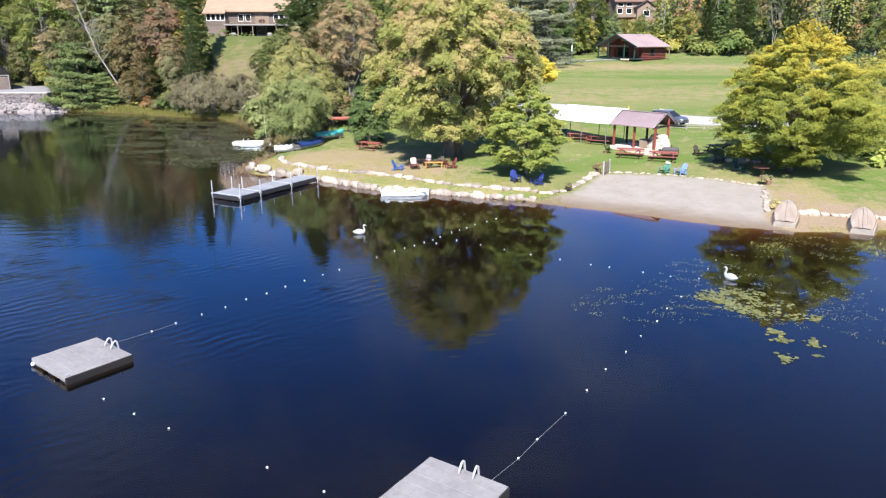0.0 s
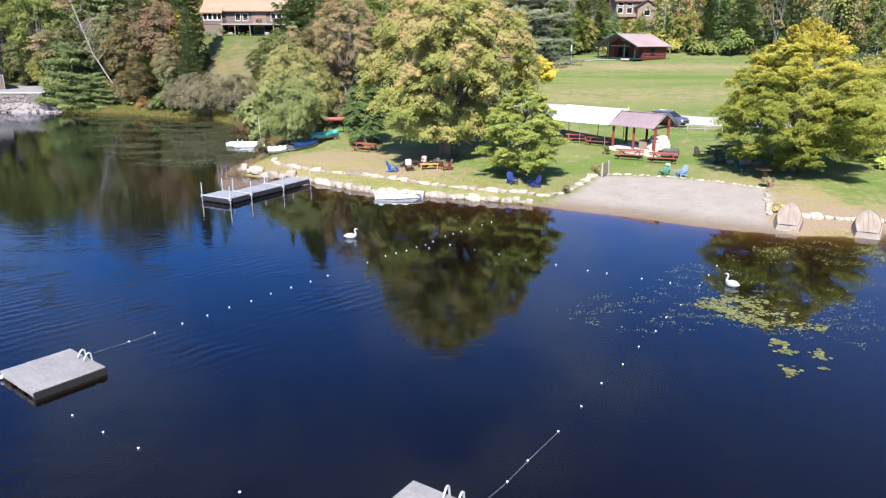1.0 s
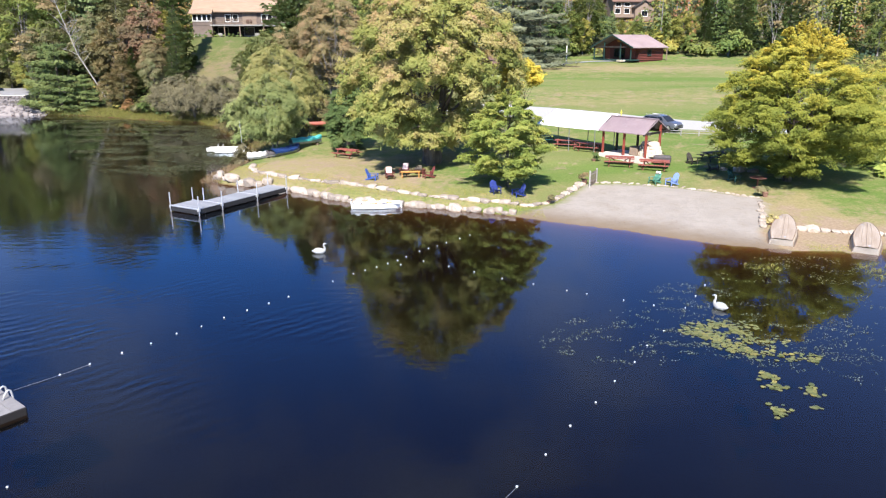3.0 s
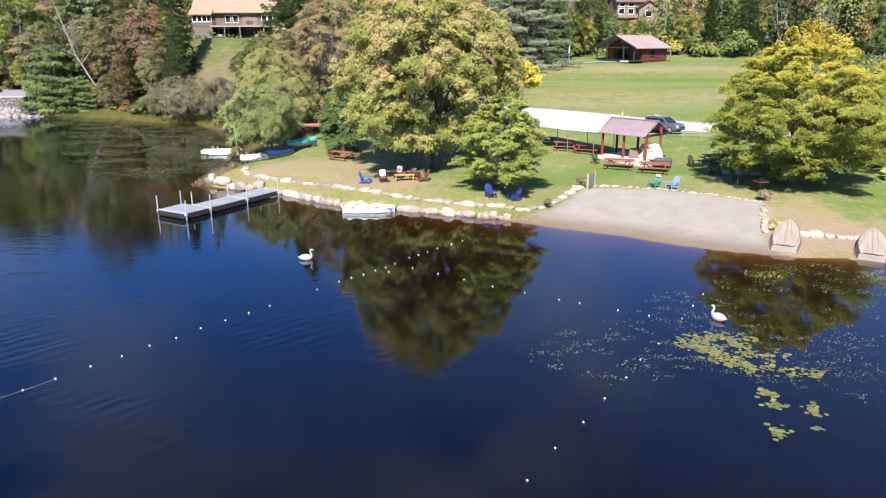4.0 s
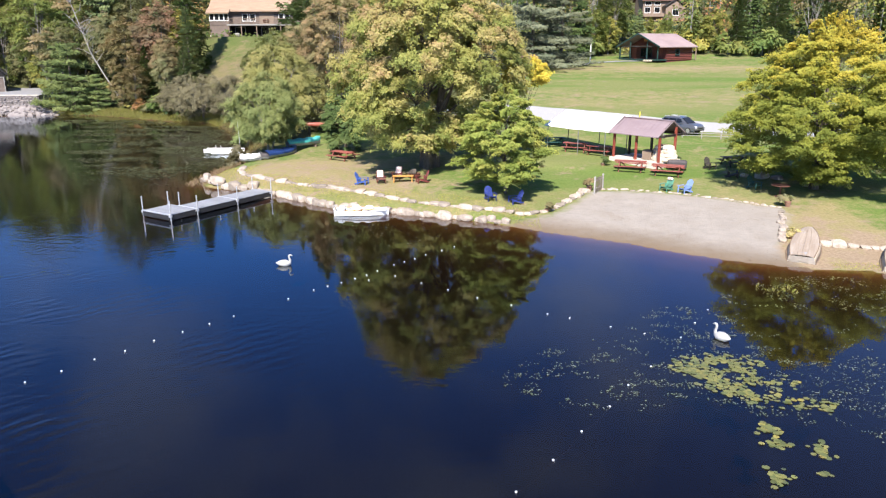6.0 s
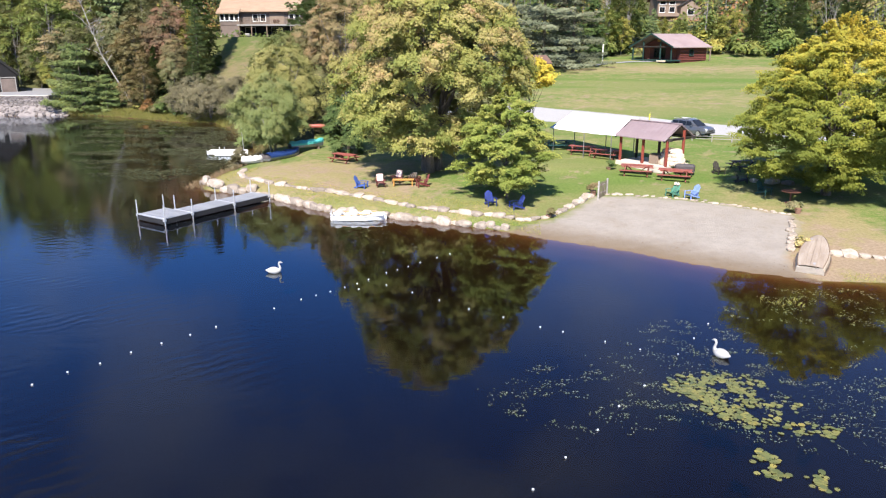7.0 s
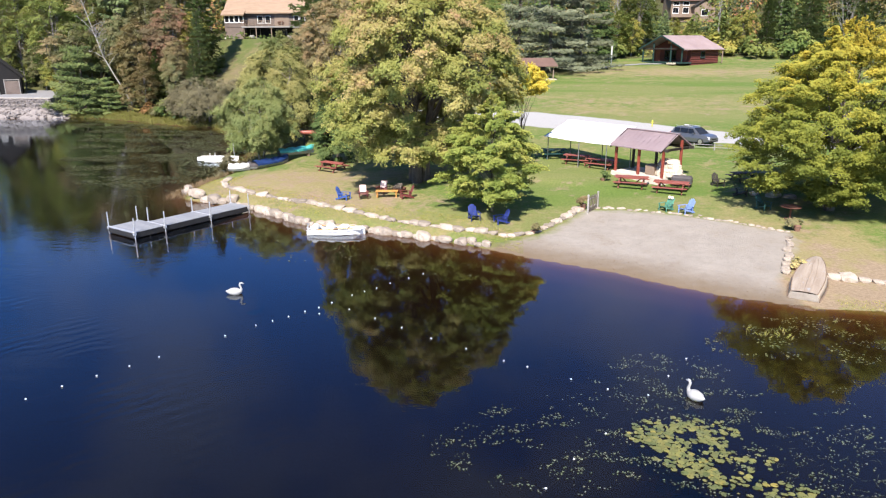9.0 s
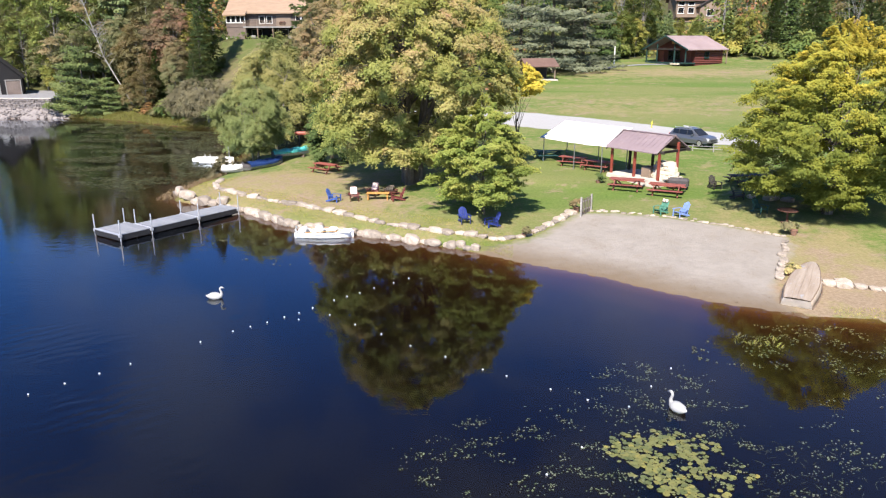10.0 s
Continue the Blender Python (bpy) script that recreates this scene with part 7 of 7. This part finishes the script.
bench = thing("bench", -0.75, 54.5, gz(-0.75, 54.5), 4.0, "orange varnished low table beside maroon chairs", "table")
for i in range(4):
    part("board", one_box((1.45, 0.125, 0.035), (0, -0.21 + i * 0.14, 0.42), bevel=0.006), M["orange_wood"], bench)
for s in (-1, 1):
    for t in (-1, 1):
        part("leg", one_box((0.07, 0.07, 0.42), (s * 0.62, t * 0.2, 0.2)), M["orange_wood"], bench)
fire = thing("fire_bowl", -0.1, 55.7, gz(-0.1, 55.7), 0, "squat brown fire bowl heaped with logs by the chairs", "fire bowl")
bm = bmesh.new()
loft(bm, [[(r * math.cos(a), r * math.sin(a), z) for a in [math.pi * k / 8 for k in range(16)]] for r, z in ((0.25, 0.0), (0.42, 0.18), (0.48, 0.34), (0.42, 0.34), (0.3, 0.2))])
part("bowl", bm, M["rust"], fire)
for i in range(4):
    bm = bmesh.new()
    tube(bm, (-0.35 + i * 0.15, -0.25, 0.38), (-0.2 + i * 0.1, 0.3, 0.55), 0.06)
    part("log", bm, M["bark"], fire)


def picnic_table(x, y, turn, mat, label, scale=1.0):
    t = thing("picnic_table", x, y, gz(x, y), turn, label, "picnic table", "picnic tables")
    t.scale = (scale * 1.08, scale * 1.08, scale * 0.86)
    for i in range(5):
        part("top_plank", one_box((1.95, 0.135, 0.04), (0, -0.29 + i * 0.145, 0.74), bevel=0.006), M[mat], t)
    for s in (-1, 1):
        for i in range(2):
            part("bench_plank", one_box((1.95, 0.135, 0.04), (0, s * (0.66 + i * 0.145), 0.44), bevel=0.006), M[mat], t)
    for e in (-0.68, 0.68):
        for s in (-1, 1):
            part("leg", one_box((0.045, 0.10, 0.92), (e + 0.02, s * 0.45, 0.37), (s * 32, 0, 0)), M[mat], t)
        part("bench_bearer", one_box((0.045, 1.62, 0.10), (e - 0.03, 0, 0.37)), M[mat], t)
        part("top_bearer", one_box((0.045, 0.72, 0.09), (e - 0.03, 0, 0.68)), M[mat], t)
        part("brace", one_box((0.07, 0.04, 0.6), (e * 0.72, 0, 0.56), (0, 42 if e > 0 else -42, 0)), M[mat], t)
    return t


picnic_table(-6.6, 63.5, -30, "red_wood", "red picnic table standing alone on the lawn")
picnic_table(15.4, 57.6, -16, "red_wood", "red picnic table in front of the pavilion", 1.05)
picnic_table(17.75, 56.35, -20, "red_wood", "red picnic table in front of the pavilion", 1.05)
picnic_table(12.4, 64.3, -20, "red_wood", "red picnic table in the tarpaulin's shade")
picnic_table(14.1, 63.0, -30, "red_wood", "red picnic table in the tarpaulin's shade")
picnic_table(10.7, 66.4, 10, "green_wood", "dark green picnic table under the tarpaulin's far corner")

# ---- pavilion, tarpaulin, fireplace ----
PX, PY, PT = 14.8, 61.0, -48.0
PZ = gz(16.8, 60.4) + 0.20
pav = thing("pavilion", PX, PY, PZ, PT, "open pavilion with red posts and a weathered mauve metal roof", "pavilion")
PL, PD = 4.0, 2.8
for j, y in enumerate((0.0, 1.95)):
    for i in range(3):
        x = i * PL / 2
        # the roof's shade on the two rear left posts is put into their colour
        red = j == 0 or i == 2
        part("post", one_box((0.16, 0.16, 2.25 + 0.5 * j), (x, y, 0.92 + 0.25 * j), bevel=0.015), M["post_red" if red else "dark_post"], pav)
for y in (0.0, PD):
    part("beam", one_box((PL + 0.7, 0.16, 0.2), (PL / 2, y, 2.0)), M["dark_post"], pav)
part("roof", gable_roof(bmesh.new(), -0.3, PL + 0.1, -0.45, PD + 0.45, 1.92, 2.95, 0.06), M["roof_mauve"], pav)
bm = bmesh.new()
for i in range(12):
    x = -0.26 + i * (PL + 0.32) / 11
    for y, s in ((-0.45, 1), (PD + 0.45, -1)):
        ln = math.hypot(PD / 2 + 0.45, 1.08)
        box(bm, (0.02, ln, 0.006), (x, y + s * (PD / 4 + 0.225), 2.53), (s * math.degrees(math.atan2(1.08, PD / 2 + 0.45)), 0, 0))
part("roof_seam", bm, M["roof_mauve"], pav)
part("ridge_cap", one_box((PL + 0.42, 0.26, 0.05), (PL / 2 - 0.1, PD / 2, 3.02)), M["roof_mauve"], pav)
for s in (-0.2, PL + 0.02):
    bm = bmesh.new()
    for y, sg in ((-0.5, 1), (PD + 0.5, -1)):
        box(bm, (0.08, 2.08, 0.14), (s, y + sg * 0.95, 2.40), (sg * 30, 0, 0))
    box(bm, (0.08, PD, 0.14), (s, PD / 2, 1.95))
    part("gable_truss", bm, M["dark_post"], pav)
part("floor", one_box((PL + 0.3, PD + 0.1, 0.46), (PL / 2 - 0.05, PD / 2 - 0.2, -0.12)), M["slab"], pav, "pale concrete floor")
for i in range(3):
    part("tie", one_box((0.12, PD, 0.14), (i * PL / 2, PD / 2, 1.98)), M["dark_post"], pav)

fp = thing("outdoor_fireplace", PX, PY, PZ + 0.1, PT, "cream rubble-stone outdoor fireplace, tapering upwards", "fireplace")
part("hearth", one_box((0.75, 0.75, 0.72), (2.6, 0.8, 0.36), (0, 0, 3), bevel=0.05), M["siding_tan"], fp, "tan sandstone side block")
bm = bmesh.new()
rng = random.Random(77)
loft(bm, [[(3.65 + math.cos(a) * w * (1 + 0.10 * math.sin(a * 3 + h * 4)), 1.15 + lean + math.sin(a) * d * (1 + 0.08 * math.cos(a * 4 + h * 3)), h)
           for a in [2 * math.pi * k / 16 for k in range(16)]] for h, w, d, lean in ((0.0, 1.05, 0.75, 0), (0.3, 1.0, 0.70, 0.02), (0.6, 0.92, 0.60, 0.08), (0.85, 0.82, 0.50, 0.15), (1.08, 0.70, 0.40, 0.2), (1.16, 0.48, 0.24, 0.22))])
part("firebox", bm, M["pale_stone"], fp)
for i in range(26):
    row = i // 7
    a = -2.9 + (i % 7) * 0.46 + 0.2 * (row % 2)
    w, d = 0.98 - 0.09 * row, 0.69 - 0.08 * row
    part("stone", one_box((rng.uniform(0.30, 0.46), 0.22, rng.uniform(0.20, 0.30)), (3.65 + math.cos(a) * w, 1.17 + 0.05 * row + math.sin(a) * d, 0.16 + row * 0.275),
                          (rng.uniform(-10, 10) - 12, rng.uniform(-8, 8), math.degrees(a) + 90), 0.05), M["pale_stone"], fp)
ck = thing("covered_grill", 18.75, 57.75, gz(18.75, 57.75), -20.0, "dark grey covered grill beside the fireplace", "grill")
part("cover", one_box((1.35, 0.7, 0.62), (0, 0, 0.42), bevel=0.12), M["dark_cover"], ck)
for s in (-1, 1):
    part("leg", one_box((0.08, 0.5, 0.2), (s * 0.5, 0, 0.08)), M["dark_post"], ck)

# tarpaulin stretched on poles beside the pavilion
tp = thing("tarpaulin", PX, PY, PZ, PT, "white tarpaulin stretched on steel poles over picnic tables", "tarpaulin")
bm = bmesh.new()
NX, NY = 22, 10
TL = 6.7
grid = []
for i in range(NX + 1):
    col = []
    for j in range(NY + 1):
        u, v = i / NX, j / NY
        x = -0.15 - TL * u
        y = -0.5 + 2.7 * v
        z = 1.95 + 1.15 * v - 0.05 * math.sin(math.pi * u) * (1 - 0.5 * v) - 0.03 * math.sin(math.pi * v) + 0.008 * math.sin(u * 19 + v * 5)
        col.append((x, y, z))
    grid.append(col)
loft(bm, grid, close_ring=False)
bmesh.ops.solidify(bm, geom=bm.faces[:], thickness=0.012)
part("sheet", bm, M["tarp"], tp, smooth=True)
for x, y, h in ((-0.5, -0.5, 1.95), (-3.1, -0.55, 1.85), (-6.4, -0.45, 1.95), (-3.1, 2.1, 2.95), (-6.4, 2.1, 3.0), (-0.4, 2.1, 3.0)):
    bm = bmesh.new()
    tube(bm, (x, y, -0.6), (x, y, h), 0.035)
    part("pole", bm, M["steel_pole"], tp)


# ---- car ----
def car(x, y, turn, paint, label):
    """A mid-size estate-bodied car; local x is forward."""
    c = thing("car", x, y, gz(x, y) + 0.02, turn, label, "car")
    prof = [(-2.25, 0.45, 0.98, 0.80), (-2.15, 0.36, 1.06, 0.86), (-1.6, 0.30, 1.08, 0.92), (-0.6, 0.26, 1.06, 0.93), (0.6, 0.26, 1.02, 0.93), (1.25, 0.28, 1.03, 0.92), (1.8, 0.32, 0.98, 0.89), (2.15, 0.38, 0.88, 0.82), (2.30, 0.46, 0.76, 0.70)]
    bm = bmesh.new()
    loft(bm, [[(px, -w, lo), (px, -w * 1.02, (lo + hi) * 0.5), (px, -w * 0.95, hi - 0.06), (px, -w * 0.82, hi), (px, w * 0.82, hi), (px, w * 0.95, hi - 0.06), (px, w * 1.02, (lo + hi) * 0.5), (px, w, lo)] for px, lo, hi, w in prof])
    body = part("body", bm, M[paint], c, smooth=False)
    cab_prof = [(-2.1, 1.0, 0.80, 1.06), (-1.75, 1.05, 0.76, 1.54), (-1.3, 1.05, 0.73, 1.64), (-0.2, 1.03, 0.73, 1.68), (0.35, 1.02, 0.74, 1.60), (1.22, 0.97, 0.80, 1.02)]
    bm = bmesh.new()
    loft(bm, [[(px, -w - 0.06, lo), (px, -w + 0.06, hi - 0.07), (px, -w * 0.75, hi), (px, w * 0.75, hi), (px, w - 0.06, hi - 0.07), (px, w + 0.06, lo)] for px, lo, w, hi in cab_prof])
    part("cabin", bm, M[paint], body)
    for s in (-1, 1):
        for x0, x1 in ((-1.75, -1.05), (-0.98, -0.12), (-0.05, 0.72)):
            bm = bmesh.new()
            lean = 0.25 if x1 > 0.5 else 0.0
            pts = [(x0, s * 0.845, 1.10), (x1, s * 0.845, 1.08), (x1 - lean * 1.3, s * 0.745, 1.50), (x0 + (0.12 if x0 < -1.5 else 0), s * 0.745, 1.52)]
            loft(bm, [pts, [(a, b + s * 0.012, z) for a, b, z in pts]])
            part("side_window", bm, M["glass"], body)
        part("mirror", one_box((0.12, 0.2, 0.13), (0.62, s * 0.98, 1.08), bevel=0.03), M[paint], body)
        part("headlight", one_box((0.28, 0.34, 0.15), (2.12, s * 0.60, 0.77), (0, 14, s * -22), 0.03), M["lamp_glass"], body)
        part("tail_light", one_box((0.1, 0.22, 0.26), (-2.18, s * 0.70, 0.92), bevel=0.03), M["red_hull"], body)
        part("roof_rail", one_box((1.9, 0.04, 0.05), (-0.75, s * 0.60, 1.70)), M["galv"], body)
        for wx in (-1.42, 1.42):
            wh = new("wheel")
            wh.parent = c
            wh.matrix_basis = pose(wx, s * 0.83, 0.34, 90, 0, 0)
            bm = bmesh.new()
            loft(bm, [[(r * math.cos(a), r * math.sin(a), z) for a in [math.pi * k / 10 for k in range(20)]] for r, z in ((0.22, -0.11), (0.32, -0.11), (0.345, -0.08), (0.345, 0.08), (0.32, 0.11), (0.22, 0.11))])
            part("tyre", bm, M["rubber"], wh)
            bm = bmesh.new()
            tube(bm, (0, 0, -0.115), (0, 0, 0.115), 0.225, seg=18)
            part("rim", bm, M["alloy"], wh)
    bm = bmesh.new()
    pts = [(1.18, -0.70, 1.05), (1.18, 0.70, 1.05), (0.42, 0.58, 1.59), (0.42, -0.58, 1.59)]
    loft(bm, [pts, [(a + 0.02, b, z + 0.02) for a, b, z in pts]])
    part("windscreen", bm, M["glass"], body)
    bm = bmesh.new()
    pts = [(-2.12, -0.62, 1.10), (-2.12, 0.62, 1.10), (-1.80, 0.56, 1.50), (-1.80, -0.56, 1.50)]
    loft(bm, [pts, [(a - 0.02, b, z + 0.02) for a, b, z in pts]])
    part("rear_window", bm, M["glass"], body)
    part("grille", one_box((0.06, 0.8, 0.16), (2.28, 0, 0.60), bevel=0.02), M["float_black"], body)
    part("bumper", one_box((0.18, 1.5, 0.16), (2.22, 0, 0.40), bevel=0.05), M["float_black"], body)
    part("roof_box", one_box((0.5, 0.25, 0.06), (-0.9, 0.1, 1.73), bevel=0.02), M["hull_white"], body)
    c.scale = (0.88, 0.86, 0.84)
    return c


car(23.0, 72.6, -50.0, "car_paint", "dark grey estate car parked on the gravel drive")
car(41.0, 74.0, -25.0, "blue_car", "dark blue car parked beyond the locust tree")

# ---- small things ----
mk = thing("marker_post", 21.0, 80.6, gz(21.0, 80.6), 0, "yellow hydrant-like marker post beside the drive", "post")
bm = bmesh.new()
loft(bm, [[(r * math.cos(a), r * math.sin(a), z) for a in [math.pi * k / 6 for k in range(12)]] for r, z in ((0.16, 0), (0.16, 0.08), (0.11, 0.12), (0.11, 0.75), (0.16, 0.78), (0.14, 0.9), (0.05, 0.98))])
part("barrel", bm, M["yellow_paint"], mk)
part("outlet", one_box((0.42, 0.12, 0.12), (0, 0, 0.6), bevel=0.02), M["yellow_paint"], mk)
part("flag_rod", one_box((0.03, 0.03, 0.3), (0.08, 0, 1.05)), M["yellow_paint"], mk)
mk.scale = (0.48, 0.48, 0.62)

wp = thing("white_post", 24.9, 141.0, gz(24.9, 141.0), 0, "white post standing beside the field track", "post")
bm = bmesh.new()
tube(bm, (0, 0, -0.2), (0, 0, 3.3), 0.13, 0.11)
part("shaft", bm, M["trim_white"], wp)
part("cap", one_box((0.34, 0.34, 0.1), (0, 0, 3.34)), M["trim_white"], wp)

gt = thing("fence_panel", 12.3, 52.3, gz(12.3, 52.3), 58.0, "short grey picket fence panel at the top of the beach", "fence")
for i in range(6):
    part("picket", one_box((0.10, 0.025, 0.95), (-0.5 + i * 0.2, 0, 0.52), bevel=0.005), M["siding_brown"], gt)
for z in (0.3, 0.8):
    part("rail", one_box((1.25, 0.05, 0.08), (0, 0.035, z)), M["grey_wood"], gt)
for s in (-0.66, 0.66):
    part("post", one_box((0.10, 0.10, 1.2), (s, 0, 0.5)), M["grey_wood"], gt)


def flower_pot(x, y, size, leaf, label, h=0.35):
    ft = thing("flower_pot", x, y, gz(x, y), 0, label, "flower pot", "flower pots")
    bm = bmesh.new()
    loft(bm, [[(r * math.cos(a), r * math.sin(a), z) for a in [math.pi * k / 7 for k in range(14)]] for r, z in ((size * 0.55, 0), (size * 0.8, h * 0.85), (size * 0.88, h * 0.88), (size * 0.88, h), (size * 0.7, h))])
    part("pot", bm, M["pot"], ft)
    me, _ = broad_crown("flowers", M[leaf], h + size * 1.4, h * 0.9, size * 1.15, 16, 600, 0.07, 0.8, 0.4, (0.16, 0.26), 0.1, tone_mid=0.55, tone_vary=0.3, seed=int(x * 10))
    part("flowers", me, None, ft)
    return ft


flower_pot(20.7, 42.7, 0.24, "yellow_leaf", "round pot of yellow chrysanthemums on the stones", 0.12)
flower_pot(11.75, 52.6, 0.24, "wood_rust", "pot of rust-coloured flowers beside the fence panel")
flower_pot(8.6, 48.3, 0.18, "wood_rust", "small clay pot on the stone edging", 0.18)
flower_pot(22.9, 48.6, 0.24, "wood_dull", "brown planter of dry grass at the beach corner", 0.3)
flower_pot(13.7, 59.0, 0.22, "cedar", "small pot of dark herbs by the pavilion", 0.2)

ot = thing("round_table", 23.3, 50.8, gz(23.3, 50.8), 0, "round rust-brown metal table under the locust", "table")
bm = bmesh.new()
tube(bm, (0, 0, 0.70), (0, 0, 0.75), 0.56, seg=24)
part("tabletop", bm, M["rust"], ot)
bm = bmesh.new()
tube(bm, (0, 0, 0), (0, 0, 0.7), 0.06)
part("pedestal", bm, M["rust"], ot)
bm = bmesh.new()
tube(bm, (0, 0, 0), (0, 0, 0.04), 0.3, seg=16)
part("foot", bm, M["rust"], ot)
adirondack(22.4, 52.6, 30, "green_wood", "dark green garden chair in the locust's shade")
# these chairs carry the locust's shade in their dark timber colour
for x, y, a in ((21.2, 58.0, 20), (22.0, 55.6, 80)):
    adirondack(x, y, a, "dark_post", "garden chair coloured dark for the locust's shade", "chairs under the locust")
picnic_table(23.4, 59.3, 10, "dark_post", "dark picnic table in the locust's shade")
rng = random.Random(3)
for x, y, s in ((24.0, 55.6, 1.1), (24.9, 55.3, 0.7), (22.9, 55.9, 0.6), (26.0, 53.4, 0.6)):
    ob = new("boulder", ROCKS[rng.randrange(10)])
    ob.matrix_basis = pose(x, y, gz(x, y) + s * 0.12, 0, 0, rng.uniform(0, 360)) @ Matrix.Diagonal((s, s * 0.8, s * 0.7, 1))
    tagged(ob, "pale boulder lying under the locust tree", "stone", "boulders under the locust")
bar = thing("white_barrier", 28.2, 73.5, gz(28.2, 73.5), -10, "low white stub post and rail beside the drive", "barrier")
for s in (-0.35, 0.35):
    part("post", one_box((0.10, 0.10, 0.6), (s, 0, 0.25)), M["trim_white"], bar)
part("rail", one_box((0.9, 0.05, 0.12), (0, -0.08, 0.48)), M["trim_grey"], bar)
bg_log = thing("rail_fence", 24.0, 69.6, gz(24.0, 69.6), -14, "low pale rail fence with short posts beside the lawn", "fence")
for i in range(5):
    part("post", one_box((0.09, 0.09, 0.62), (-3.2 + i * 1.6, 0, 0.24)), M["trim_grey" if i < 4 else "trim_white"], bg_log)
for h in (0.44, 0.22):
    part("rail", one_box((6.4, 0.04, 0.05), (0, 0.02, h)), M["trim_grey"], bg_log)
